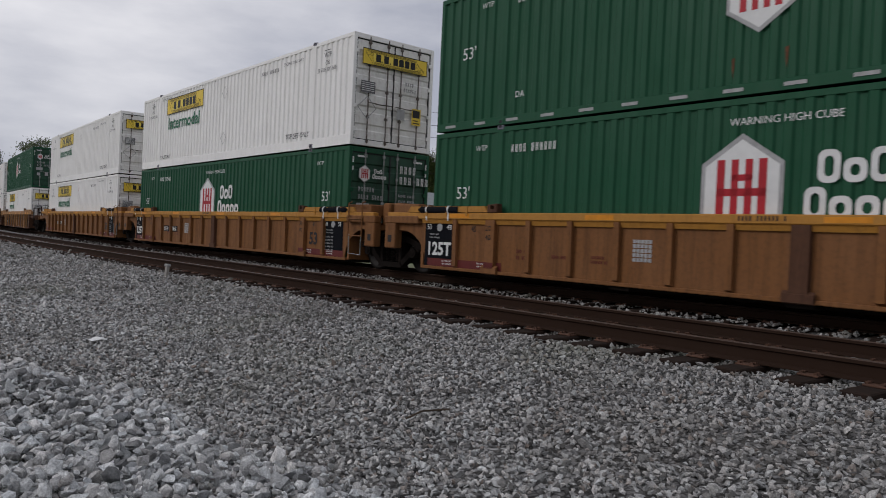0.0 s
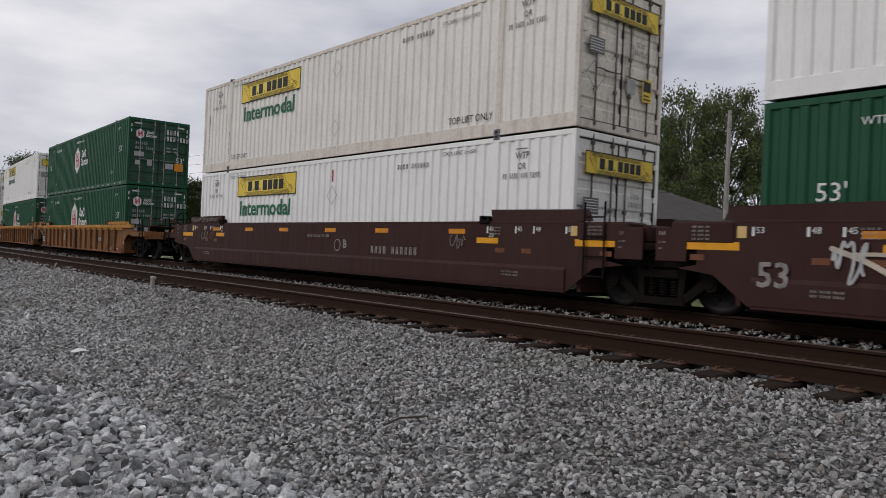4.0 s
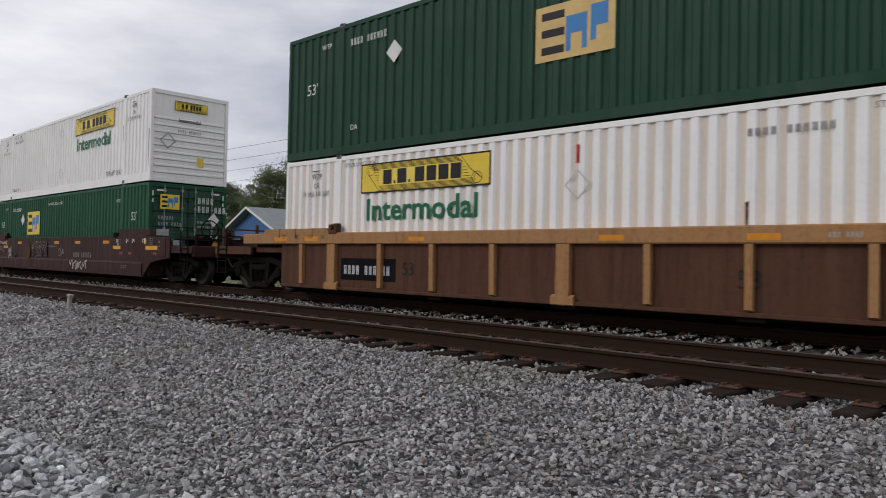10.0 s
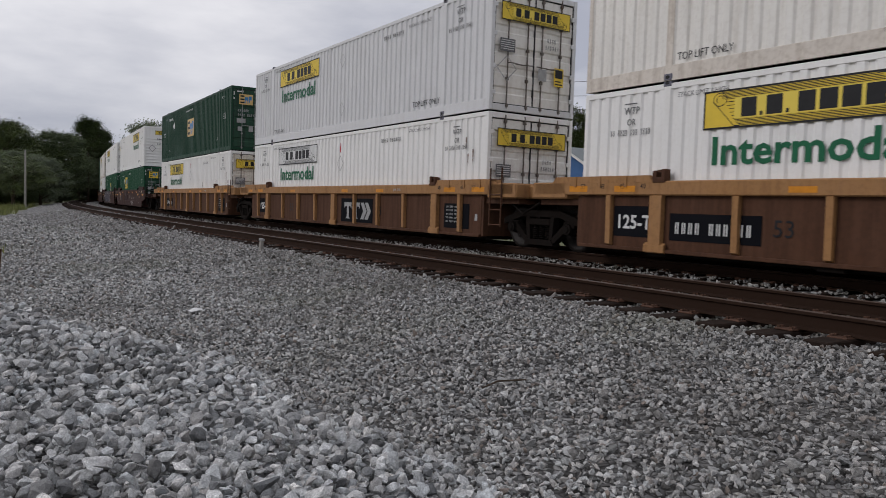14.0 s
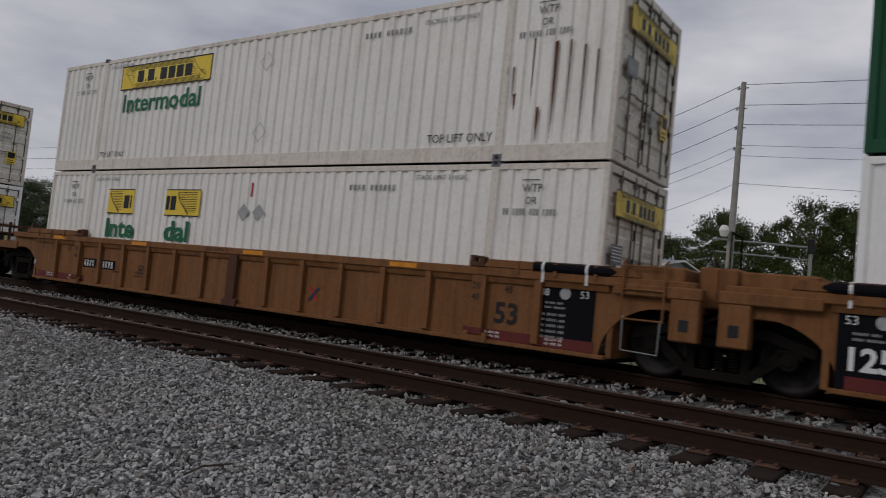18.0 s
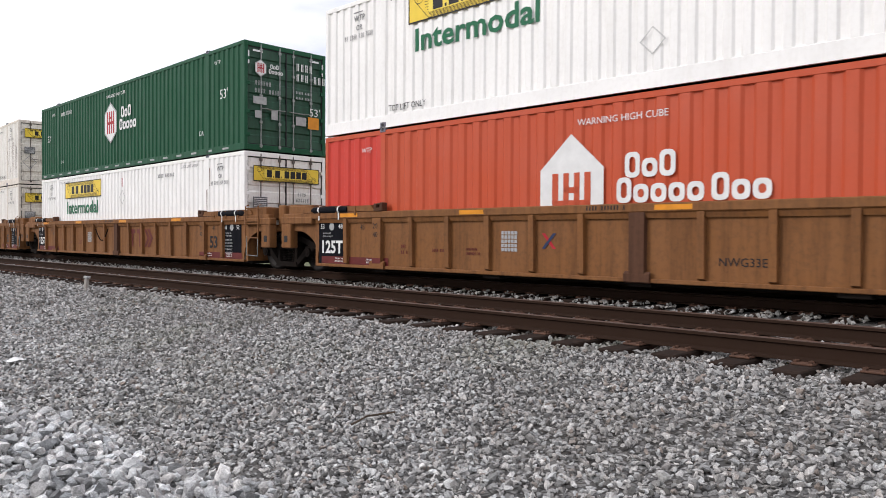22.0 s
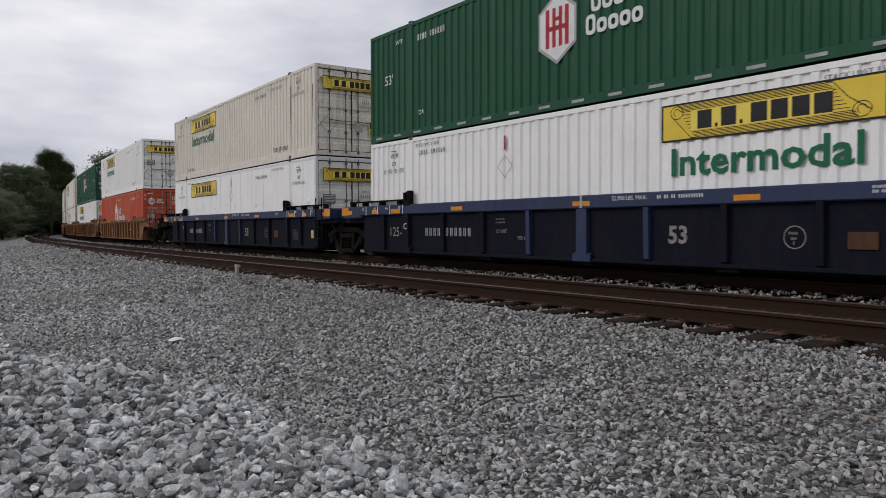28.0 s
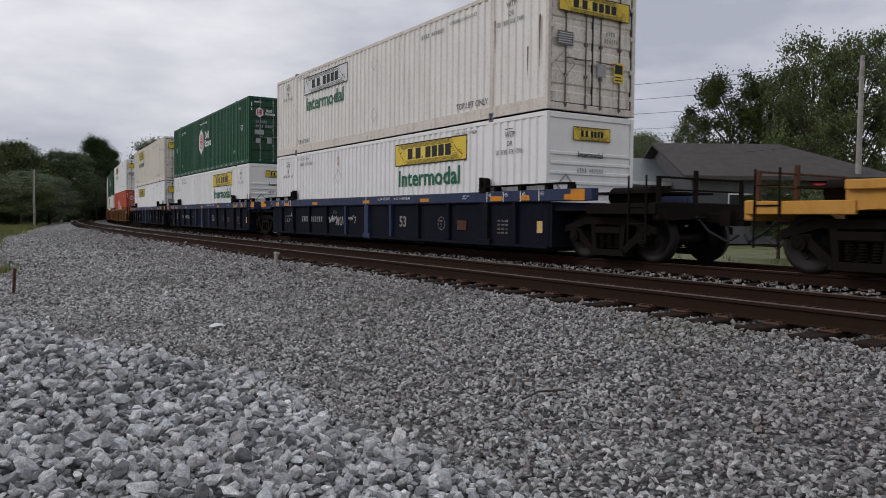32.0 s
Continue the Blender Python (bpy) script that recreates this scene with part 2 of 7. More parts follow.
def plain(name, col, rough=0.6, metal=0.0, var=0.25, scale=8.0):
    m, n, l, p = shader(name)
    v = coords(n, l)
    f = ramp(n, l, noise_node(n, l, v, scale, 5), 0.3, 0.75)
    dark = [x * (1 - var) for x in col]
    l.new(blend(n, l, f, c4(dark), c4(col)), p.inputs["Base Color"])
    p.inputs["Roughness"].default_value, p.inputs["Metallic"].default_value = rough, metal
    p.inputs["Specular IOR Level"].default_value = 0.5 if rough < 0.4 or metal else 0.2
    return m


def track_grime(n, l, c, where, big):
    """Brake dust and rust that settle beside the rails, and thin moss out on the open gravel."""
    sep = n.new("ShaderNodeSeparateXYZ")
    l.new(where, sep.inputs["Vector"])
    wob = n.new("ShaderNodeMath")
    wob.operation, wob.inputs[1].default_value, wob.inputs[2].default_value = "MULTIPLY_ADD", 3.0, -1.5
    l.new(big, wob.inputs[0])
    add = n.new("ShaderNodeMath")
    add.operation = "ADD"
    l.new(sep.outputs["X"], add.inputs[0])
    l.new(wob.outputs["Value"], add.inputs[1])
    scale = n.new("ShaderNodeMath")
    scale.operation, scale.inputs[1].default_value = "MULTIPLY", 0.1
    l.new(add.outputs["Value"], scale.inputs[0])
    c = blend(n, l, ramp(n, l, scale.outputs["Value"], 0.26, 0.66, (0, 0, 0, 1), (0.40, 0.40, 0.40, 1)), c, (0.095, 0.078, 0.066, 1))
    moss = noise_node(n, l, where, 0.33, 5, 0.6)
    return blend(n, l, ramp(n, l, moss, 0.52, 0.72, (0, 0, 0, 1), (0.34, 0.34, 0.34, 1)), c, (0.15, 0.165, 0.095, 1))


def stone(name, lo, hi, warm, rough=0.85, scale=16.0, grime=False):
    """Crushed rock: each stone has its own grey, some are brownish."""
    m, n, l, p = shader(name)
    geo = n.new("ShaderNodeNewGeometry")
    oi = n.new("ShaderNodeObjectInfo")
    ad = n.new("ShaderNodeMath")
    ad.operation = "ADD"
    l.new(geo.outputs["Random Per Island"], ad.inputs[0])
    l.new(oi.outputs["Random"], ad.inputs[1])
    fr = n.new("ShaderNodeMath")
    fr.operation = "FRACT"
    l.new(ad.outputs["Value"], fr.inputs[0])
    r = n.new("ShaderNodeValToRGB")
    e = r.color_ramp.elements
    e[0].position, e[0].color = 0.0, c4(lo)
    e[1].position, e[1].color = 1.0, c4(hi)
    for pos, col in ((0.45, [(a + b) * 0.55 for a, b in zip(lo, hi)]), (0.72, [(a + b) * 0.70 for a, b in zip(lo, hi)]), (0.8, warm), (0.86, [(a + b) * 0.5 for a, b in zip(lo, hi)])):
        x = e.new(pos)
        x.color = c4(col)
    l.new(fr.outputs["Value"], r.inputs["Fac"])
    g = noise_node(n, l, geo.outputs["Position"], scale, 7, 0.7)
    hue = n.new("ShaderNodeMath")
    hue.operation, hue.inputs[1].default_value = "MULTIPLY", 17.0
    l.new(fr.outputs["Value"], hue.inputs[0])
    hf = n.new("ShaderNodeMath")
    hf.operation = "FRACT"
    l.new(hue.outputs["Value"], hf.inputs[0])
    tint = ramp(n, l, hf.outputs["Value"], 0.0, 1.0, (0.96, 1.0, 1.015, 1), (1.025, 1.0, 0.97, 1))
    c = blend(n, l, 1.0, r.outputs["Color"], tint, "MULTIPLY")
    c = blend(n, l, 1.0, c, ramp(n, l, g, 0.30, 0.68, (0.52, 0.52, 0.53, 1), (1.25, 1.25, 1.24, 1)), "MULTIPLY")
    fine = noise_node(n, l, geo.outputs["Position"], scale * 4.5, 5, 0.75)
    c = blend(n, l, 1.0, c, ramp(n, l, fine, 0.36, 0.62, (0.62, 0.62, 0.62, 1), (1.22, 1.22, 1.22, 1)), "MULTIPLY")
    big = noise_node(n, l, geo.outputs["Position"], 0.5, 4)
    c = blend(n, l, ramp(n, l, big, 0.4, 0.75, (0, 0, 0, 1), (0.3, 0.3, 0.3, 1)), c, (0.155, 0.148, 0.135, 1))
    if grime:
        c = track_grime(n, l, c, geo.outputs["Position"], big)
    l.new(c, p.inputs["Base Color"])
    p.inputs["Roughness"].default_value = rough
    b = n.new("ShaderNodeBump")
    b.inputs["Strength"].default_value, b.inputs["Distance"].default_value = 0.9, 0.012
    l.new(g, b.inputs["Height"])
    l.new(b.outputs["Normal"], p.inputs["Normal"])
    return m


def gravel_ground(name):
    """The bed beneath the loose stones: small stones as cells with dark joints."""
    m, n, l, p = shader(name)
    tc = n.new("ShaderNodeTexCoord")
    vo = n.new("ShaderNodeTexVoronoi")
    vo.inputs["Scale"].default_value = 17
    l.new(tc.outputs["Object"], vo.inputs["Vector"])
    ed = n.new("ShaderNodeTexVoronoi")
    ed.feature = "DISTANCE_TO_EDGE"
    ed.inputs["Scale"].default_value = 17
    l.new(tc.outputs["Object"], ed.inputs["Vector"])
    sep = n.new("ShaderNodeSeparateColor")
    l.new(vo.outputs["Color"], sep.inputs["Color"])
    c = ramp(n, l, sep.outputs["Red"], 0.0, 1.0, (0.05, 0.049, 0.047, 1), (0.40, 0.395, 0.39, 1))
    c = blend(n, l, ramp(n, l, ed.outputs["Distance"], 0.0, 0.16, (1, 1, 1, 1), (0, 0, 0, 1)), c, (0.03, 0.028, 0.026, 1))
    big = noise_node(n, l, tc.outputs["Object"], 0.25, 5)
    c = blend(n, l, ramp(n, l, big, 0.45, 0.75, (0, 0, 0, 1), (0.4, 0.4, 0.4, 1)), c, (0.14, 0.12, 0.10, 1))
    l.new(c, p.inputs["Base Color"])
    p.inputs["Roughness"].default_value = 0.9
    b = n.new("ShaderNodeBump")
    b.inputs["Strength"].default_value, b.inputs["Distance"].default_value = 0.8, 0.03
    l.new(ed.outputs["Distance"], b.inputs["Height"])
    l.new(b.outputs["Normal"], p.inputs["Normal"])
    return m


def greenery(name, lo, hi, rough=0.6):
    m, n, l, p = shader(name)
    geo = n.new("ShaderNodeNewGeometry")
    tc = n.new("ShaderNodeTexCoord")
    f = noise_node(n, l, tc.outputs["Object"], 0.8, 3)
    c = ramp(n, l, geo.outputs["Random Per Island"], 0.0, 1.0, c4(lo), c4(hi))
    c = blend(n, l, ramp(n, l, f, 0.35, 0.7), c, c4([x * 0.6 for x in lo]))
    l.new(c, p.inputs["Base Color"])
    p.inputs["Roughness"].default_value = rough
    return m


M_WHITE = paint("white_paint", (0.82, 0.81, 0.79), 0.42, 0.16, (0.24, 0.18, 0.12), 0.02)
M_WHITE_DIRTY = paint("soiled_white_paint", (0.79, 0.765, 0.72), 0.5, 0.32, (0.22, 0.15, 0.09), 0.2)
M_SOILED_RAIL = paint("rust_stained_rail_paint", (0.68, 0.62, 0.55), 0.6, 0.6, (0.17, 0.10, 0.055), 0.45)
M_GREEN_DOOR = paint("grimy_green_door", (0.008, 0.060, 0.030), 0.45, 0.7, (0.012, 0.016, 0.013), 0.0, 0.15, 0.03, lo=0.42, hi=0.75)
M_TAN = paint("tan_stained_white_paint", (0.66, 0.575, 0.48), 0.5, 0.3, (0.30, 0.19, 0.10), 0.05)
M_CREAM = paint("cream_paint", (0.70, 0.645, 0.56), 0.5, 0.4, (0.20, 0.14, 0.08), 0.06)
M_GREY_WHITE = paint("greyed_white_paint", (0.66, 0.66, 0.67), 0.45, 0.2, (0.22, 0.18, 0.14), 0.03)
M_GREEN = paint("green_paint", (0.005, 0.066, 0.029), 0.42, 0.25, (0.012, 0.022, 0.014), 0.0, 0.15, 0.02, 0.2)
M_GREEN_DARK = paint("dark_green_paint", (0.005, 0.042, 0.021), 0.42, 0.22, (0.015, 0.02, 0.015), 0.0, 0.15, 0.02, 0.2)
M_ORANGE = paint("orange_paint", (0.44, 0.058, 0.014), 0.45, 0.2, (0.16, 0.04, 0.02), 0.03, 0.15, 0.04)
M_ORANGE_RED = paint("repainted_red_orange", (0.50, 0.030, 0.014), 0.42, 0.15, (0.16, 0.03, 0.02), 0.02, 0.15, 0.03)
M_YELLOW_CAR = paint("ochre_car_paint", (0.188, 0.077, 0.022), 0.6, 0.92, (0.075, 0.034, 0.016), 0.24, 0.25, 0.02, 0.25, 0.44, 0.85)
M_BRIGHT_CAR = paint("bright_yellow_car_paint", (0.52, 0.25, 0.03), 0.45, 0.3, (0.10, 0.055, 0.025), 0.03, 0.2, 0.04)
M_CHORD = paint("yellow_chord_paint", (0.40, 0.185, 0.03), 0.5, 0.5, (0.12, 0.055, 0.022), 0.1, 0.2, 0.02, 0.25)
M_RUST_CAR = paint("rusty_brown_car_paint", (0.085, 0.037, 0.019), 0.7, 0.65, (0.03, 0.016, 0.012), 0.35, 0.3, 0.015, 0.2, 0.42, 0.8)
M_RUST_TOP = paint("rust_stained_ochre_paint", (0.33, 0.165, 0.058), 0.6, 0.7, (0.10, 0.045, 0.025), 0.35, 0.25, 0.05)
M_BROWN_CAR = paint("brown_red_car_paint", (0.036, 0.0115, 0.009), 0.55, 0.6, (0.028, 0.018, 0.014), 0.08, 0.2, 0.02, 0.18)
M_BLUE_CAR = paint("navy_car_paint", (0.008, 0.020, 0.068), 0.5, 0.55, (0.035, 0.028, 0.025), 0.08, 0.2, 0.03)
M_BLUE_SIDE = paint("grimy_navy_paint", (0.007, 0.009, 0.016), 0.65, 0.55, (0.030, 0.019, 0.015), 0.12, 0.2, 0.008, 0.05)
M_BLACK = paint("black_panel_paint", (0.005, 0.0055, 0.008), 0.6, 0.2, (0.015, 0.013, 0.011), fade=0.01, gloss=0.05)
M_STEEL = paint("grimy_steel", (0.011, 0.009, 0.008), 0.85, 0.5, (0.022, 0.013, 0.009), 0.08, 0.3, 0.004, 0.04)
M_WHEEL = plain("wheel_steel", (0.014, 0.0095, 0.0075), 0.65, 0.3, 0.5)
M_RAIL = paint("rusty_rail", (0.027, 0.015, 0.010), 0.85, 0.5, (0.03, 0.016, 0.011), 0.25, 0.3, 0.0, 0.1)
M_RAIL_TOP = plain("worn_rail_head", (0.085, 0.052, 0.038), 0.5, 0.4, 0.3, 5)
M_TIE = paint("tarred_timber", (0.02, 0.013, 0.010), 0.9, 0.6, (0.055, 0.033, 0.024), 0.0, 0.6, 0.01, 0.1)
M_PLATE = plain("rusty_tie_plate", (0.11, 0.05, 0.028), 0.8, 0.2, 0.5, 20)
M_YELLOW = plain("yellow_decal", (0.78, 0.56, 0.06), 0.45, 0, 0.15, 3)
M_PALE_YELLOW = plain("light_yellow_decal", (0.80, 0.62, 0.10), 0.45, 0, 0.1, 3)
M_ORANGE_MARK = plain("orange_reflective_tape", (0.70, 0.27, 0.02), 0.4, 0, 0.3, 6)
M_YELLOW_PATCH = plain("yellow_reflective_tape", (0.78, 0.36, 0.02), 0.4, 0, 0.2, 6)
M_FADED_PATCH = plain("worn_orange_tape", (0.19, 0.07, 0.035), 0.5, 0, 0.4, 9)
M_DOOR = paint("rust_streaked_white_door", (0.74, 0.70, 0.62), 0.55, 0.85, (0.20, 0.115, 0.06), 0.30, 0.2, 0.1, 0.3, 0.52, 0.78)
M_CLEAN_DOOR = paint("lightly_soiled_white_door", (0.78, 0.77, 0.74), 0.5, 0.5, (0.22, 0.15, 0.10), 0.12, 0.2, 0.1, 0.3, 0.55, 0.85)
M_HARDWARE = paint("rusty_door_hardware", (0.13, 0.11, 0.095), 0.65, 0.8, (0.06, 0.034, 0.022), 0.5, 0.2, lo=0.4, hi=0.75)
M_CASTING = paint("blue_grey_casting_paint", (0.13, 0.13, 0.17), 0.6, 0.7, (0.10, 0.06, 0.04), 0.3, 0.2)
M_STENCIL = plain("grey_stencil_ink", (0.16, 0.16, 0.165), 0.5, 0, 0.4, 9)
M_STREAK = plain("rust_streak", (0.16, 0.065, 0.03), 0.7, 0, 0.6, 12)
M_INK = plain("black_ink", (0.018, 0.018, 0.020), 0.5, 0, 0.3, 6)
M_WORD_GREEN = plain("green_decal", (0.010, 0.13, 0.060), 0.45, 0, 0.2, 4)
M_DECAL = plain("white_decal", (0.70, 0.70, 0.69), 0.45, 0, 0.15, 5)
M_FADED = plain("faded_white_stencil", (0.34, 0.31, 0.29), 0.6, 0, 0.5, 9)
M_RED = plain("red_decal", (0.42, 0.02, 0.03), 0.45, 0, 0.2, 4)
M_DARK_RED = plain("dark_red_band", (0.13, 0.022, 0.020), 0.55, 0, 0.35, 4)
M_SKYBLUE = plain("blue_decal", (0.05, 0.22, 0.50), 0.45, 0, 0.2, 4)
M_BEIGE = plain("bleached_yellow_decal", (0.66, 0.46, 0.18), 0.5, 0, 0.2, 4)
M_LAVENDER = plain("lavender_spray_paint", (0.15, 0.148, 0.20), 0.55, 0, 0.75, 1.5)
M_SPRAY = plain("cream_spray_paint", (0.55, 0.47, 0.38), 0.55, 0, 0.35, 3)
M_SPRAY_WHITE = plain("white_spray_paint", (0.55, 0.54, 0.53), 0.55, 0, 0.25, 3)
M_SPRAY_DARK = plain("dark_spray_paint", (0.035, 0.03, 0.05), 0.55, 0, 0.3, 3)
M_LABEL_GREY = plain("grey_label", (0.40, 0.40, 0.40), 0.5, 0, 0.3, 9)
M_BAR = plain("galvanised_bar", (0.30, 0.31, 0.30), 0.45, 0.5, 0.35, 9)
M_STONE = stone("ballast_stone", (0.07, 0.069, 0.066), (0.86, 0.85, 0.84), (0.29, 0.235, 0.20), 0.85, 34.0, True)
M_PILE = stone("fresh_pale_rock", (0.13, 0.132, 0.136), (0.92, 0.92, 0.92), (0.45, 0.435, 0.43), 0.85, 26.0)
M_GRAVEL = gravel_ground("gravel_bed")
M_GRASS = greenery("grass_green", (0.12, 0.145, 0.03), (0.24, 0.25, 0.07))
M_LEAF = greenery("leaf_green", (0.042, 0.066, 0.014), (0.13, 0.165, 0.038))
M_LEAF_DARK = greenery("dark_leaf_green", (0.03, 0.052, 0.012), (0.085, 0.12, 0.026))
M_BARK = plain("bark", (0.10, 0.075, 0.055), 0.9, 0, 0.5, 6)
M_POLE = plain("weathered_pole_timber", (0.36, 0.34, 0.31), 0.85, 0, 0.4, 4)
M_HOLDER = plain("pale_grey_frame", (0.52, 0.52, 0.51), 0.5, 0, 0.2, 6)
M_SHED_AND_SHADE = plain("dark_grey_cladding_and_shade", (0.10, 0.10, 0.105), 0.7, 0, 0.25, 2)
M_LIGHT_LEAF = greenery("yellow_green_leaf", (0.07, 0.10, 0.022), (0.17, 0.21, 0.06))
M_WIRE = plain("cable_sheath", (0.03, 0.03, 0.032), 0.6, 0, 0.2, 4)
M_ROOF = plain("grey_roof_shingle", (0.085, 0.076, 0.072), 0.85, 0, 0.3, 2)
M_METAL_ROOF = plain("pale_metal_roof", (0.20, 0.225, 0.225), 0.5, 0.2, 0.2, 2)
M_WALL_PALE = plain("pale_blue_wall_paint", (0.34, 0.40, 0.47), 0.7, 0, 0.12, 3)
M_WALL_BLUE = plain("blue_wall_paint", (0.07, 0.16, 0.36), 0.65, 0, 0.2, 3)
M_TRIM = plain("white_trim_paint", (0.72, 0.72, 0.70), 0.5, 0, 0.12, 3)
M_GLASS = plain("dark_window_glass", (0.03, 0.035, 0.04), 0.08, 0, 0.2, 2)
M_AWNING = plain("red_awning", (0.40, 0.03, 0.03), 0.6, 0, 0.2, 3)
M_LITTER = plain("white_paper", (0.75, 0.75, 0.74), 0.6, 0, 0.1, 5)

# ---------------------------------------------------------------- ground, ballast and tracks
NEAR = -4.36          # centre of the empty track, on the camera's side of the train's track
PROFILE_N = [-60, -40, -20, -14, -11, -9, -7.6, -6.3, -5.85, 1.7, 2.1, 3.6, 6, 30, 80]
PROFILE_Z = [-0.6, -0.7, -0.80, -0.78, -0.74, -0.64, -0.52, -0.30, -0.245, -0.245, -0.27, -0.75, -0.8, -0.4, 0.3]
VERGE = [-11.5, -10.8, -11.5, -11.0, -10.5, -9.3, -8.1]
EDGE_Y = [-6.0, 0.0, 2.2, 4.0, 5.2, 6.4, 7.6, 8.6, 9.4, 10.2]
EDGE_X = [2.2, 2.4, 2.4, 2.36, 2.26, 2.02, 1.6, 1.0, 0.0, -2.6]


def across(x, y):
    """Metres from the train's track, from places on the plan."""
    s = np.interp(y, _y, _s)
    lx, ly = line(s)
    h = np.interp(s, _s, _th)
    return (x - lx) * np.cos(h) + (y - ly) * np.sin(h)


def lumps(x, y):
    return (np.sin(x * 2.1 + 0.7 * np.sin(y * 1.3)) * np.cos(y * 1.7 + 0.4 * x) * 0.6 + np.sin(x * 5.3 + y * 3.1) * 0.25 + np.sin(y * 4.4 - x * 1.9) * 0.25)


def bed(x, y):
    """Height of the ground without the rock heap."""
    n = across(x, y)
    z = np.interp(n, PROFILE_N, PROFILE_Z)
    return z + 0.025 * lumps(x, y) * ((n < -6.2) | (n > 3))


def heap(x, y):
    t = np.clip((np.interp(y, EDGE_Y, EDGE_X) - x + 0.10 * np.sin(y * 2.3)) / 2.0, 0, 1)
    return (0.40 + 0.35 * np.clip((y - 5) / 3, 0, 1)) * (1 - (1 - t) ** 1.5) * (1 + 0.10 * lumps(x * 0.6, y * 0.6)) * np.clip((11 - y) / 2, 0, 1)


def land(x, y):
    return bed(x, y) + heap(x, y)


def verge(y):
    """How far from the train's track the grass begins on the camera's side."""
    return np.interp(y, [19, 22, 26, 33, 48, 70, 116], VERGE) + 0.25 * np.sin(y * 0.9) + 0.12 * np.sin(y * 2.3)


def build_ground():
    xs = np.unique(np.concatenate([np.linspace(-900, -60, 15), np.linspace(-60, -8, 27), np.arange(-8, 16, 0.33), np.linspace(16, 60, 45), np.linspace(60, 900, 22)]))
    ys = np.unique(np.concatenate([np.linspace(-700, -30, 15), np.linspace(-30, -4, 14), np.arange(-4, 24, 0.4), np.linspace(24, 120, 60), np.linspace(120, 430, 60), np.linspace(440, 1500, 14)]))
    gx, gy = np.meshgrid(xs, ys)
    sunk = (across(gx, gy) < -5.9) & (across(gx, gy) > -13)
    gz = bed(gx, gy) + np.maximum(heap(gx, gy) - 0.12, 0) - 0.018 * sunk
    me = bpy.data.meshes.new("ground")
    nx, ny = len(xs), len(ys)
    idx = np.arange(nx * ny).reshape(ny, nx)
    quads = np.stack([idx[:-1, :-1], idx[:-1, 1:], idx[1:, 1:], idx[1:, :-1]], -1).reshape(-1, 4)
    me.from_pydata(np.stack([gx, gy, gz], -1).reshape(-1, 3).tolist(), [], quads.tolist())
    me.materials.append(M_GRAVEL)
    me.materials.append(M_SOIL)
    cx = (gx[:-1, :-1] + gx[1:, 1:]).ravel() / 2
    cy = (gy[:-1, :-1] + gy[1:, 1:]).ravel() / 2
    n = across(cx, cy)
    left = np.where(cy > 19, verge(cy), -19)
    grass = (n < left) | (n > 3.4)
    me.polygons.foreach_set("material_index", grass.astype(np.int32))
    me.polygons.foreach_set("use_smooth", np.ones(len(me.polygons), dtype=bool))
    ob = new("ground", me)
    tagged(ob, "grey gravel ground running into short green grass", "ground", kind="structure")


M_SOIL = greenery("grassy_soil", (0.12, 0.135, 0.045), (0.16, 0.175, 0.06))
build_ground()

RAIL_SHAPE = [(-0.07, -0.17), (0.07, -0.17), (0.07, -0.158), (0.012, -0.14), (0.009, -0.045), (0.036, -0.035), (0.036, -0.006), (0.028, 0.0), (-0.028, 0.0), (-0.036, -0.006), (-0.036, -0.035), (-0.009, -0.045), (-0.012, -0.14), (-0.07, -0.158)]


def rail_form(n, s0, s1):
    """A rail swept along the line; the running surface is its second material."""
    ss = np.concatenate([np.arange(s0, 60, 1.0), np.arange(60, s1, 4.0)])
    form, k = Form(), len(RAIL_SHAPE)
    verts, faces = [], []
    for s in ss:
        for a, b in RAIL_SHAPE:
            x, y = line(s, n + a)
            verts.append((x, y, b))
    for i in range(len(ss) - 1):
        faces += [(i * k + j, i * k + (j + 1) % k, i * k + k + (j + 1) % k, i * k + k + j) for j in range(k)]
    return form.add(verts, faces)


TIES_NEAR = []


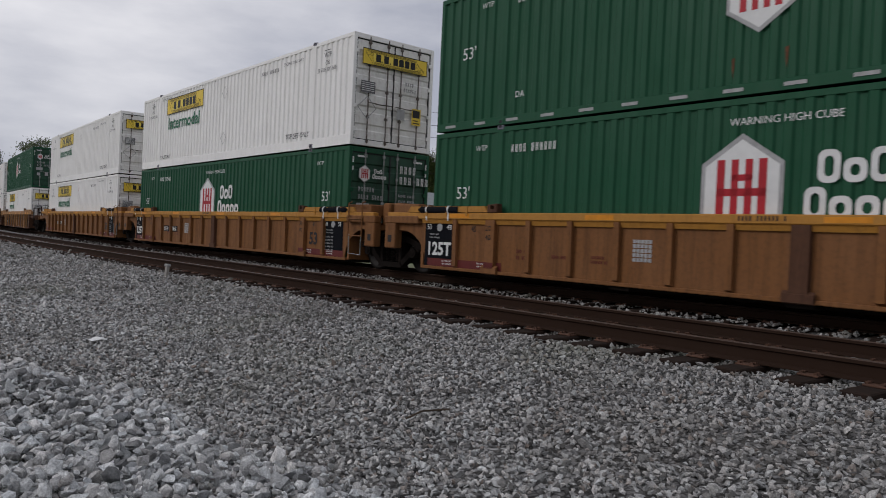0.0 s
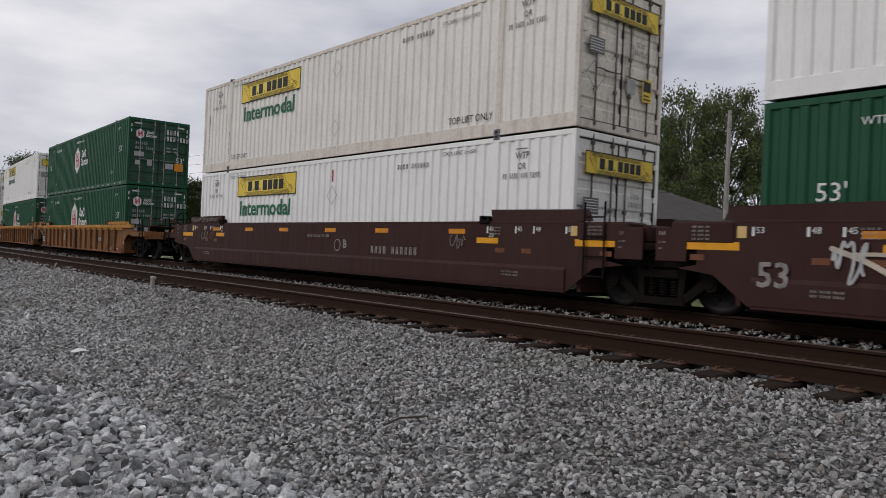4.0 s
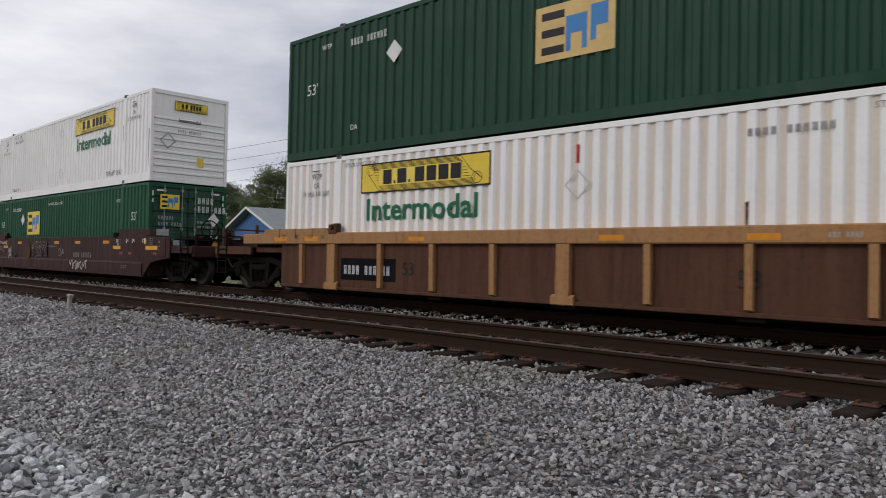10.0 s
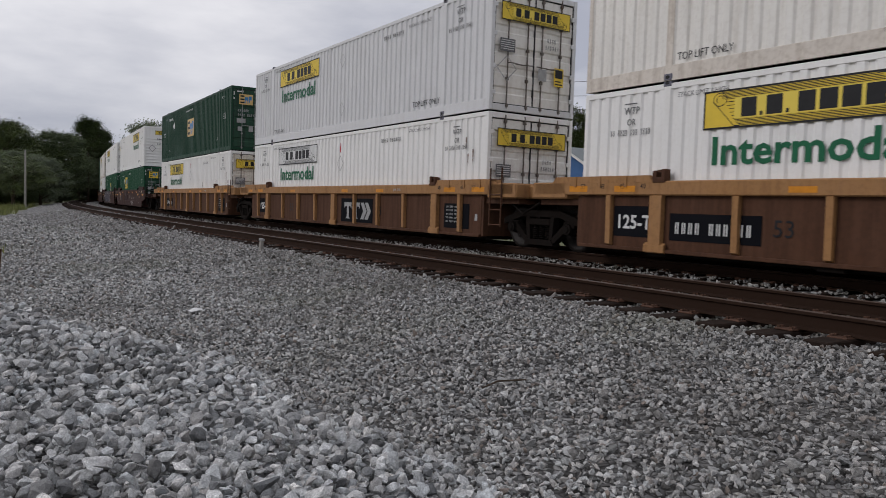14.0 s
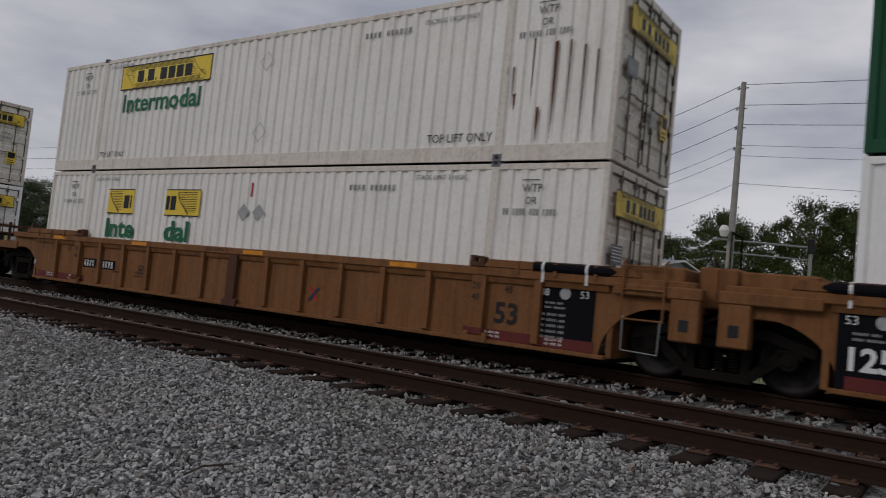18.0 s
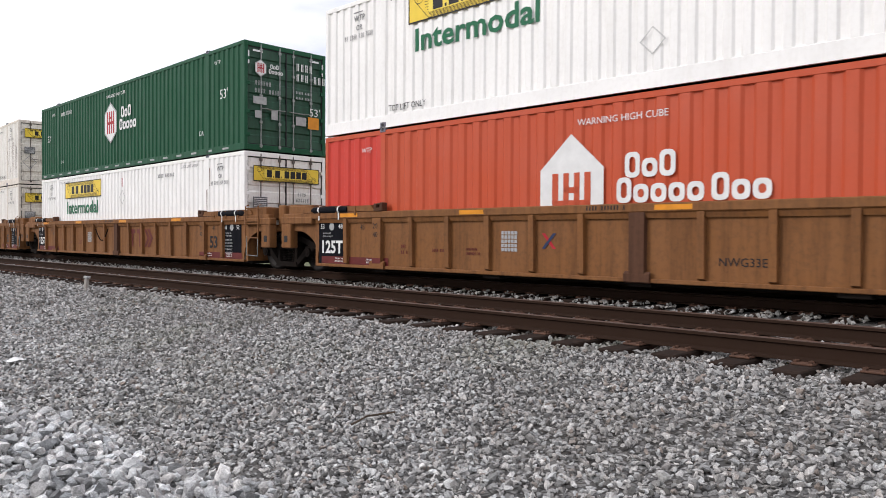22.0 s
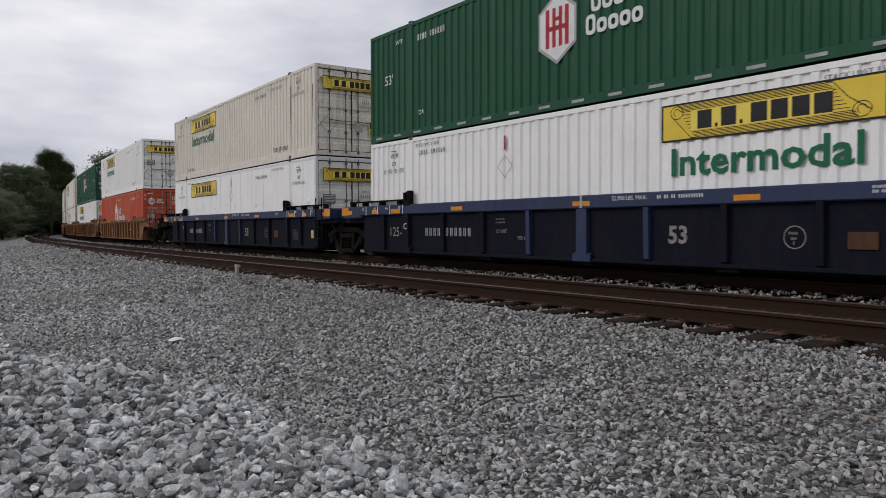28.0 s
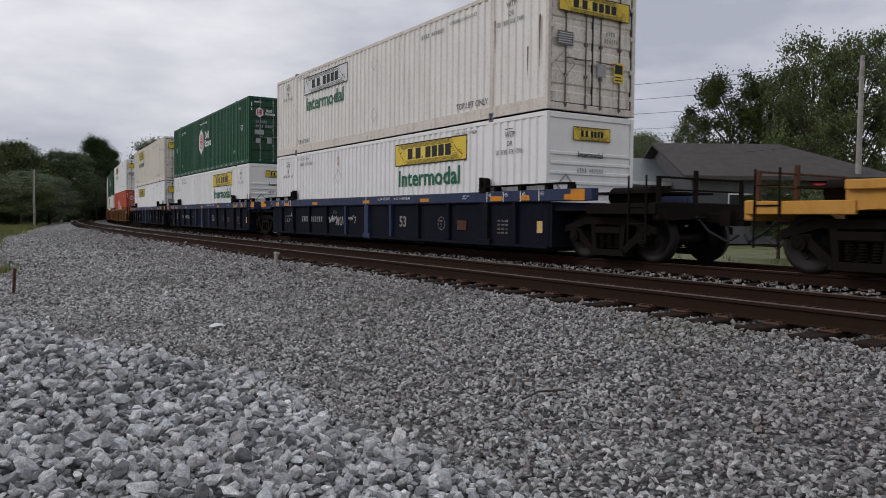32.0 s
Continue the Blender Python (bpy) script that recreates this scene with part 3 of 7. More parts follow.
def build_track(centre, name, label, parts_from, parts_to):
    track = thing(name, label, "railway track", kind="structure")
    for n in (-0.7525, 0.7525):
        me = rail_form(centre + n, -60, 380).mesh("rail", M_RAIL)
        me.materials.append(M_RAIL_TOP)
        k = len(RAIL_SHAPE)
        me.polygons.foreach_set("material_index", [1 if i % k in (6, 7, 8) else 0 for i in range(len(me.polygons))])
        part("rail", me, None, track)
    rng = random.Random(int(centre * 10) + 77)
    tie = Form().box(-0.115, 0.115, -1.3, 1.3, -0.36, -0.185, 0.012).mesh("tie", M_TIE)
    plate = Form().box(-0.09, 0.09, -0.18, 0.18, -0.186, -0.166, 0.006)
    for a in (-0.06, 0.06):
        for b in (-0.1, 0.1, -0.15, 0.15):
            plate.box(a - 0.014, a + 0.014, b - 0.014, b + 0.014, -0.166, -0.148)
    plate = plate.mesh("tie_plate", M_PLATE)
    s, rest = -55.0, Form()
    while s < 260:
        if centre < 0:
            TIES_NEAR.append(s)
        m = on_track(s, 0, 0.3, centre) @ pose(0, rng.uniform(-0.05, 0.05), rng.uniform(-0.008, 0.006), 0, 0, rng.uniform(-1.5, 1.5))
        if parts_from < s < parts_to:
            t = new("tie", tie)
            t.parent, t.matrix_local = track, m
            for n in (-0.7525, 0.7525):
                q = new("tie_plate", plate)
                q.parent, q.matrix_local = track, on_track(s, 0, 0.3, centre) @ pose(0, n, 0)
        else:
            f = Form().box(-0.115, 0.115, -1.3, 1.3, -0.36, -0.185)
            rest.add([m @ Vector(p) for p in f.v], f.f)
        s += 0.53 + rng.uniform(-0.03, 0.03)
    ob = part("far_ties", rest, M_TIE, track)
    ob["kind"] = "stuff"


def stone_shape(rng, flat=0.7, corners=11):
    """An angular crushed stone, about one across: the hull of a few corners."""
    bm = bmesh.new()
    long = rng.uniform(1.0, 1.5)
    for _ in range(corners):
        d = Vector((rng.gauss(0, 1), rng.gauss(0, 1), rng.gauss(0, 1)))
        d *= rng.uniform(0.47, 0.55) / sum(abs(v) ** 2.6 for v in d) ** (1 / 2.6)
        bm.verts.new((d.x * long, d.y, d.z * flat))
    bmesh.ops.convex_hull(bm, input=list(bm.verts))
    loose = [v for v in bm.verts if not v.link_faces]
    bmesh.ops.delete(bm, geom=loose, context="VERTS")
    bmesh.ops.triangulate(bm, faces=list(bm.faces))
    bmesh.ops.recalc_face_normals(bm, faces=list(bm.faces))
    bm.verts.index_update()
    vs = np.array([v.co[:] for v in bm.verts])
    fs = np.array([[v.index for v in f.verts] for f in bm.faces])
    bm.free()
    return vs, fs


def scatter(name, places, sizes, material, parent, rng, shapes):
    """Many stones joined into one mesh."""
    count = len(places)
    which = rng.integers(0, len(shapes), count)
    verts, faces, o = [], [], 0
    for k, (sv, sf) in enumerate(shapes):
        sel = np.where(which == k)[0]
        if not len(sel):
            continue
        a, b, c = rng.uniform(0, math.tau, len(sel)), rng.normal(0, 0.6, len(sel)), rng.normal(0, 0.6, len(sel))
        ca, sa, cb, sb, cc, sc = np.cos(a), np.sin(a), np.cos(b), np.sin(b), np.cos(c), np.sin(c)
        rot = np.empty((len(sel), 3, 3))
        rot[:, 0, 0], rot[:, 0, 1], rot[:, 0, 2] = ca * cb, ca * sb * sc - sa * cc, ca * sb * cc + sa * sc
        rot[:, 1, 0], rot[:, 1, 1], rot[:, 1, 2] = sa * cb, sa * sb * sc + ca * cc, sa * sb * cc - ca * sc
        rot[:, 2, 0], rot[:, 2, 1], rot[:, 2, 2] = -sb, cb * sc, cb * cc
        pts = np.einsum("nij,vj->nvi", rot, sv) * sizes[sel][:, None, None] + places[sel][:, None, :]
        verts.append(pts.reshape(-1, 3))
        faces.append((sf[None] + (np.arange(len(sel)) * len(sv))[:, None, None] + o).reshape(-1, 3))
        o += len(sel) * len(sv)
    verts, faces = np.concatenate(verts), np.concatenate(faces)
    me = bpy.data.meshes.new(name)
    me.vertices.add(len(verts))
    me.vertices.foreach_set("co", verts.astype(np.float32).ravel())
    me.loops.add(faces.size)
    me.loops.foreach_set("vertex_index", faces.astype(np.int32).ravel())
    me.polygons.add(len(faces))
    me.polygons.foreach_set("loop_start", np.arange(0, faces.size, 3, dtype=np.int32))
    me.polygons.foreach_set("use_smooth", np.zeros(len(faces), dtype=bool))
    me.update(calc_edges=True)
    me.materials.append(material)
    ob = new(name, me)
    ob.parent = parent
    return ob


def build_ballast():
    rng, pr = np.random.default_rng(5), random.Random(9)
    shapes = [stone_shape(pr, 0.64, 11) for _ in range(16)]

    def lay(x0, x1, y0, y1, per_m2):
        k = int((x1 - x0) * (y1 - y0) * per_m2)
        return np.stack([rng.uniform(x0, x1, k), rng.uniform(y0, y1, k)], -1)

    pts = np.concatenate([lay(0.5, 8.2, 0.3, 8, 800), lay(0.0, 8.4, 8, 14, 520), lay(-0.6, 8.6, 14, 24, 300), lay(-0.8, 9, 24, 60, 75)])
    x, y = pts.T
    n = across(x, y)
    d = np.hypot(x, y)
    keep = (n < -4.85) & (n > -12.6) & (d > 1.6) & (heap(x, y) < 0.06) & (x > 0.12 * y - 1.2 - 0.1 * y) & (y > 0.10 * x)
    along = np.interp(y, _y, _s)
    ties = np.array(TIES_NEAR)
    gap = np.min(np.abs(along[:, None] - ties[None, (ties > -8) & (ties < 60)]), axis=1)
    keep &= ~((n > -5.72) & (gap < 0.15) & (rng.uniform(0, 1, len(n)) < 0.88 + 0.2 * np.sin(along * 2.9 + n * 3)))
    x, y, n, d = x[keep], y[keep], n[keep], d[keep]
    shoulder = np.clip((n + 6.4) / 0.4, 0, 1) * np.clip((-5.5 - n) / 0.25, 0, 1) * 0.02
    size = rng.uniform(0.021, 0.047, len(x)) * np.where(d > 13, 1.3, 1.0) * np.where(d > 24, 1.5, 1.0)
    size *= np.where(rng.uniform(0, 1, len(x)) < 0.06, 1.5, 1.0)
    z = land(x, y) + shoulder + size * rng.uniform(-0.05, 0.75, len(x))
    ballast = thing("ballast", "loose grey crushed stone beside the track", "gravel", kind="stuff")
    scatter("loose_stones", np.stack([x, y, z], -1), size, M_STONE, ballast, rng, shapes)["kind"] = "stuff"
    # stones in the cribs of both tracks
    s = np.concatenate([rng.uniform(-6, 26, 24000), rng.uniform(26, 60, 6000)])
    q = rng.uniform(NEAR - 0.62, 2.2, len(s))
    px, py = line(s, q)
    ties = np.array(TIES_NEAR)
    gap = np.min(np.abs(s[:, None] - ties[None, :]), axis=1)
    crib = (gap > 0.13) & ((np.abs(np.abs(q - NEAR) - 0.7525) > 0.1) & (np.abs(np.abs(q) - 0.7525) > 0.1))
    px, py, s = px[crib], py[crib], s[crib]
    size = rng.uniform(0.04, 0.07, len(px)) * np.where(s > 26, 1.3, 1.0)
    scatter("crib_stones", np.stack([px, py, bed(px, py) + size * rng.uniform(0.1, 0.5, len(px)) + 0.035], -1), size, M_STONE, ballast, rng, shapes)["kind"] = "stuff"


def build_heap():
    rng, pr = np.random.default_rng(11), random.Random(4)
    shapes = [stone_shape(pr, 0.68, 15) for _ in range(18)]
    k = 50000
    x, y = rng.uniform(-2.4, 2.75, k), rng.uniform(0.4, 10.4, k)
    h = heap(x, y)
    d = np.hypot(x, y)
    keep = (h > 0.004) & (d > 1.35) & (y > 0.5 - x) & (rng.uniform(0, 1, k) < 0.55 + 6 * h)
    x, y, h, d = x[keep], y[keep], h[keep], d[keep]
    size = (0.027 + 0.046 * rng.uniform(0, 1, len(x)) ** 1.5) * np.where(h < 0.08, 0.9, 1.0) * np.where(rng.uniform(0, 1, len(x)) < 0.07, 1.45, 1.0)
    z = land(x, y) + size * rng.uniform(-1.3, 0.9, len(x))
    pile = thing("rock_heap", "heap of fresh pale grey crushed rock", "rock heap", kind="stuff")
    order = np.argsort(np.hypot(x - 1.5, y - 2.6))
    near, far = order[:300], order[300:]
    scatter("heaped_rocks", np.stack([x, y, z], -1)[far], size[far], M_PILE, pile, rng, shapes)["kind"] = "stuff"
    meshes = []
    for sv, sf in shapes:
        me = bpy.data.meshes.new("rock")
        me.from_pydata(sv.tolist(), [], sf.tolist())
        me.materials.append(M_PILE)
        meshes.append(me)
    for i in near:
        ob = new("rock", meshes[int(rng.integers(0, 18))])
        ob.parent = pile
        g = float(size[i])
        ob.matrix_local = pose(float(x[i]), float(y[i]), float(z[i]), *[float(v) for v in rng.uniform(-40, 40, 2)], float(rng.uniform(0, 360))) @ Matrix.Diagonal((g, g, g, 1))

# ---------------------------------------------------------------- containers
CL, CW, CH = 16.15, 2.59, 2.86
POST = 6.08           # the lifting posts stand where a forty-foot box has its corners


def corrugated(x0, x1, y, z0, z1, pitch, depth, inward):
    """A folded steel side sheet from x0 to x1 in the plane y."""
    f = Form()
    n = max(1, round((x1 - x0) / pitch))
    p = (x1 - x0) / n
    pts = []
    for i in range(n):
        a = x0 + i * p
        pts += [(a, 0), (a + p * .40, 0), (a + p * .53, 1), (a + p * .87, 1)]
    pts.append((x1, 0))
    for a, d in pts:
        f.v += [(a, y + inward * depth * d, z0), (a, y + inward * depth * d, z1)]
    for i in range(len(pts) - 1):
        f.f.append((2 * i, 2 * i + 1, 2 * i + 3, 2 * i + 2) if inward < 0 else (2 * i, 2 * i + 2, 2 * i + 3, 2 * i + 1))
    return f


_shells = {}


def shell(key, body, frame_mat, door_mat, pitch, end, smooth_side, marks):
    """The meshes of one sort of container, made once."""
    if key in _shells:
        return _shells[key]
    h, w, L = CH, CW / 2, CL / 2
    parts = []
    top, bot = 0.10, 0.26 if key[0] in ("white", "stained", "dirty", "cream", "grey") else 0.17
    for y, inward in ((w - 0.006, -1), (-w + 0.006, 1)):
        for a, b, nm in ((-L + 0.09, -POST - 0.07, "side_sheet"), (-POST + 0.07, POST - 0.07, "side_sheet"), (POST + 0.07, L - 0.09, "side_sheet")):
            if smooth_side:
                f = Form().box(a, b, y - 0.03 if inward < 0 else y, y if inward < 0 else y + 0.03, bot, h - top)
                if inward < 0:
                    k = max(2, round((b - a) / 1.21))
                    for i in range(1, k):
                        x = a + (b - a) * i / k
                        f.box(x - 0.03, x + 0.03, y, y + 0.006, bot, h - top)
                        for j in range(30):
                            z = bot + 0.08 + j * (h - top - bot - 0.16) / 29
                            f.box(x - 0.012, x + 0.012, y + 0.006, y + 0.013, z - 0.012, z + 0.012)
                        if i % 2:
                            f.lathe([(0.0, 0.028), (0.05, 0.024), (0.085, 0.0)], 12, "y", (x - 0.45, y, 1.45))
                parts.append((nm, f.mesh(nm, body), ""))
            else:
                sheet = corrugated(a, b, y, bot, h - top, pitch, 0.034, inward).mesh(nm, body)
                if key[0] == "stained":
                    sheet.materials.append(M_TAN)
                    sheet.polygons.foreach_set("material_index", [1 if k % 4 == 2 else 0 for k in range(len(sheet.polygons))])
                if key[0] == "orange" and a > 0 and inward < 0:
                    sheet.materials[0] = M_ORANGE_RED
                parts.append((nm, sheet, ""))
    for y in (w, -w):
        s = 1 if y > 0 else -1
        parts.append(("top_rail", Form().box(-L, L, y - s * 0.07, y, h - top, h, 0.008).mesh("top_rail", frame_mat), ""))
        f = Form().box(-L, L, y - s * 0.05, y, 0, bot, 0.008).box(-L, L, y - s * 0.05, y + s * 0.004, 0.0, 0.035)
        parts.append(("bottom_rail", f.mesh("bottom_rail", frame_mat), ""))
        for x in (-L + 0.045, L - 0.045):
            parts.append(("corner_post", Form().box(x - 0.05, x + 0.05, y - s * 0.10, y + s * 0.003, 0, h, 0.01).mesh("corner_post", frame_mat), ""))
        for x in (-POST, POST) if s > 0 else ():
            parts.append(("lift_post", Form().box(x - 0.075, x + 0.075, y - s * 0.06, y + s * 0.002, 0.1, h - 0.05, 0.008).mesh("lift_post", frame_mat), ""))
            for z in (0.0, h - 0.05):
                c = Form().box(x - 0.09, x + 0.09, y - s * 0.17, y + s * 0.012, z - 0.0, z + 0.12 if z < 1 else h + 0.035, 0.012)
                parts.append(("corner_casting", c.mesh("corner_casting", M_CASTING if z > 1 or key[0] in ("white", "stained", "dirty", "cream", "grey", "smooth") else frame_mat), ""))
                o = Form().prism([(x + 0.045 * math.cos(k * math.tau / 12), z + 0.06 + 0.032 * math.sin(k * math.tau / 12)) for k in range(12)], "y", y + s * 0.011, y + s * 0.014)
                parts.append(("casting_hole", o.mesh("casting_hole", M_INK), ""))
    roof = Form().box(-L + 0.05, L - 0.05, -w + 0.05, w - 0.05, h - 0.05, h - 0.02)
    for i in range(40):
        x = -L + 0.3 + i * (CL - 0.6) / 39
        roof.box(x - 0.06, x + 0.06, -w + 0.08, w - 0.08, h - 0.02, h - 0.005)
    parts.append(("roof_sheet", roof.mesh("roof_sheet", body), ""))
    parts.append(("floor_frame", Form().box(-L + 0.05, L - 0.05, -w + 0.06, w - 0.06, 0.03, 0.16).mesh("floor_frame", M_STEEL), ""))
    # front wall (never seen), plain folded sheet
    front = Form().box(L - 0.06, L - 0.02, -w + 0.1, w - 0.1, 0.0, h - 0.02)
    for i in range(9):
        front.box(L - 0.02, L, -w + 0.15, w - 0.15, 0.25 + i * 0.28, 0.37 + i * 0.28)
    parts.append(("front_wall", front.mesh("front_wall", body), ""))
    x0 = -L
    parts.append(("door_header", Form().box(x0, x0 + 0.09, -w + 0.1, w - 0.1, h - 0.13, h, 0.01).mesh("door_header", frame_mat), ""))
    parts.append(("door_sill", Form().box(x0, x0 + 0.09, -w + 0.1, w - 0.1, 0, 0.15, 0.01).mesh("door_sill", frame_mat), ""))
    kids = []
    if end == "door":
        for s in (1, -1):
            prof = [(x0 + 0.035, 0.16)]
            for i in range(5):
                z = 0.38 + i * 0.47
                prof += [(x0 + 0.035, z), (x0 + 0.062, z + 0.035), (x0 + 0.062, z + 0.16), (x0 + 0.035, z + 0.195)]
            prof += [(x0 + 0.035, h - 0.14), (x0 + 0.085, h - 0.14), (x0 + 0.085, 0.16)]
            d = Form().prism(prof, "y", min(s * 0.008, s * (w - 0.12)), max(s * 0.008, s * (w - 0.12)))
            sub = []
            for q in (0.22, 0.80):
                y = s * q
                b = Form().tube([(x0 + 0.002, y, 0.06), (x0 + 0.002, y, h - 0.05)], 0.017, 8)
                for z in (0.12, 0.75, 1.45, 2.1, h - 0.2):
                    b.box(x0 - 0.02, x0 + 0.03, y - 0.04, y + 0.04, z - 0.035, z + 0.035, 0.006)
                sub.append(("locking_bar", b.mesh("locking_bar", marks["bar"]), ""))
                hd = Form().tube([(x0 - 0.012, y, 1.12), (x0 - 0.03, y - s * 0.16, 1.12), (x0 - 0.02, y - s * 0.42 if q > .5 else y + s * 0.36, 1.10)], 0.013, 6)
                sub.append(("door_handle", hd.mesh("door_handle", marks["bar"]), ""))
            for z in (0.4, 1.0, 1.75, 2.4):
                sub.append(("hinge", Form().box(x0 - 0.012, x0 + 0.03, s * (w - 0.16), s * (w - 0.05), z - 0.05, z + 0.05, 0.008).mesh("hinge", frame_mat), ""))
            kids.append(("door", d.mesh("door", door_mat), sub))
        seals = [(-0.018, 0.018, 0.16, h - 0.14), (-w + 0.098, -w + 0.124, 0.15, h - 0.13), (w - 0.124, w - 0.098, 0.15, h - 0.13), (-w + 0.124, -0.018, h - 0.155, h - 0.13), (0.018, w - 0.124, h - 0.155, h - 0.13), (-w + 0.124, -0.018, 0.15, 0.172), (0.018, w - 0.124, 0.15, 0.172)]
        for a, b, z0, z1 in seals:
            parts.append(("door_gasket", Form().box(x0 + 0.022, x0 + 0.05, a, b, z0, z1).mesh("door_gasket", M_INK), ""))
    else:
        prof = [(x0 + 0.03, 0.15)]
        for i in range(9):
            z = 0.26 + i * 0.21
            prof += [(x0 + 0.03, z), (x0 - 0.002, z + 0.02), (x0 - 0.002, z + 0.07), (x0 + 0.03, z + 0.09)]
        prof += [(x0 + 0.03, h - 0.13), (x0 + 0.08, h - 0.13), (x0 + 0.08, 0.15)]
        d = Form().prism(prof, "y", -w + 0.11, w - 0.11)
        parts.append(("end_wall", d.mesh("end_wall", door_mat), "ribbed end wall"))
    _shells[key] = (parts, kids)
    return _shells[key]


def scroll_logo(parent, face, right, up, w, h, off, panel, ink):
    """The carrier's scroll sign, drawn as plain shapes."""
    lp = part("logo_panel", Form().flat([rect(right, right + w, up, up + h)], face, off), panel, parent, "carrier sign drawn as plain shapes")
    out = 0.002 if face == "side" else -0.002
    t = 0.03 * h / 0.6
    f = Form().flat([rect(right, right + w, up, up + t), rect(right, right + w, up + h - t, up + h), rect(right, right + t, up, up + h), rect(right + w - t, right + w, up, up + h)], face, off + out)
    part("logo_border", f, ink, lp)
    # scroll: a ruled ribbon between two rolled ends, round a paler band with the name as blocks
    def q(a, b):
        return right + a * w, up + b * h
    def rule(pts, k=0.011):
        for (a, b), (c, d) in zip(pts, pts[1:]):
            lines.append([q(a, b - k), q(c, d - k), q(c, d + k), q(a, b + k)] if abs(c - a) * w > abs(d - b) * h else [q(a - k * h / w, b), q(a + k * h / w, b), q(c + k * h / w, d), q(c - k * h / w, d)])
    lines = []
    for cx, cy in ((0.085, 0.76), (0.91, 0.26)):
        ring = [(cx + 0.035 * math.cos(k * math.tau / 14), cy + 0.17 * math.sin(k * math.tau / 14)) for k in range(15)]
        rule(ring)
        rule([(cx + 0.018 * math.cos(k * math.tau / 9), cy + 0.10 * math.sin(k * math.tau / 9)) for k in range(7)])
    for k in range(6):
        rule([(0.09 + 0.004 * k, 0.93 - 0.035 * k), (0.775 + 0.008 * k, 0.93 - 0.035 * k)], 0.008)
        rule([(0.185 - 0.006 * k, 0.07 + 0.035 * k), (0.90 - 0.003 * k, 0.07 + 0.035 * k)], 0.008)
    for k in range(5):
        rule([(0.115 + 0.008 * k, 0.68 - 0.09 * k), (0.18, 0.68 - 0.09 * k)], 0.008)
        rule([(0.80, 0.32 + 0.09 * k), (0.865 - 0.012 * k, 0.32 + 0.09 * k)], 0.008)
    rule([(0.05, 0.72), (0.10, 0.42), (0.16, 0.07), (0.19, 0.05)], 0.014)
    rule([(0.77, 0.95), (0.80, 0.93), (0.86, 0.55), (0.945, 0.22)], 0.014)
    part("logo_ruling", Form().flat(lines, face, off + out), ink, lp)
    part("logo_band", Form().flat([[q(0.16, 0.24), q(0.80, 0.24), q(0.80, 0.76), q(0.16, 0.76)]], face, off + out * 1.5), M_PALE_YELLOW if panel is M_YELLOW else panel, lp)
    x = 0.195
    for i, c in enumerate("n.n. nnnn"):
        if c == " ":
            x += 0.022
            continue
        k = 0.014 if c == "." else 0.074
        a, b = (0.27, 0.37) if c == "." else (0.27, 0.74)
        poly = [(x, a), (x + k, a), (x + k, b), (x, b)]
        part("logo_block", Form().flat([[q(*p) for p in poly]], face, off + out * 2), ink, lp)
        x += k + 0.016
    return lp


def ring_block(x, y, w, h, t):
    """A rounded block with an open middle, as quads round its rim."""
    def loop(m):
        q = min(w, h) * 0.36 - m * 0.5
        return [(x + w / 2 + sx * (w / 2 - m - q) + q * math.cos(a), y + h / 2 + sy * (h / 2 - m - q) + q * math.sin(a))
                for sx, sy, a0 in ((1, 1, 0), (-1, 1, 1), (-1, -1, 2), (1, -1, 3)) for a in [(a0 + k / 3) * math.pi / 2 for k in range(4)]]
    a, b = loop(0.0), loop(t)
    n = len(a)
    return [[a[k], a[(k + 1) % n], b[(k + 1) % n], b[k]] for k in range(n)]


def hexagon_logo(parent, face, right, up, h, off, old=False, back=None):
    """White shield with red bars, and the name beside it as plain rounded blocks."""
    w = h * 0.74
    c = right + w / 2
    out = 0.002 if face == "side" else -0.002

    def outline(k):
        a, b, m = c - w / 2 * k, c + w / 2 * k, up + h / 2
        if old:
            return [(a, up), (b, up), (b, up + h * .66), (c, up + h), (a, up + h * .66)]
        return [(a, m - h * .25 * k), (c, m - h * .5 * k), (b, m - h * .25 * k), (b, m + h * .25 * k), (c, m + h * .5 * k), (a, m + h * .25 * k)]
    lp = part("logo_shield", Form().flat([outline(1.0)], face, off), M_DECAL if old else M_LABEL_GREY, parent, "white shield logo drawn as plain shapes")
    if not old:
        part("logo_field", Form().flat([outline(0.90)], face, off + out), M_DECAL, lp)
    red = back or M_RED
    y0, y1 = up + h * (.04 if old else .24), up + h * (.62 if old else .78)
    b = [rect(c - w * .30, c - w * .20, y0, y1), rect(c - w * .12, c - w * .03, y0, y1), rect(c + w * .05, c + w * .14, y0, y1), rect(c + w * .21, c + w * .31, y0, y1),
         rect(c - w * .30, c + w * .31, y0 + (y1 - y0) * .42, y0 + (y1 - y0) * .54), rect(c - w * .12, c + w * .14, y0 + (y1 - y0) * .66, y0 + (y1 - y0) * .76)]
    part("logo_mark", Form().flat(b, face, off + out * 2), red, lp)
    k, x0 = (0.40, right + w + 0.24) if old else (h * 0.262, right + w + h * 0.17)
    p = k * 0.74
    rows = [(0.36 * k, h * (.54 if old else .56), "tot"), (0.0, h * (.31 if old else .27), "toooo")]
    if old:
        rows.append((5.25 * p, h * .31, "too"))
    for dx, dy, kinds in rows:
        for i, kind in enumerate(kinds):
            tall = k * (1.0 if kind == "t" else 0.72)
            shapes = ring_block(x0 + dx + i * p, up + dy, p * 0.88, tall, k * 0.19)
            part("logo_block", Form().flat(shapes, face, off), M_DECAL, lp)


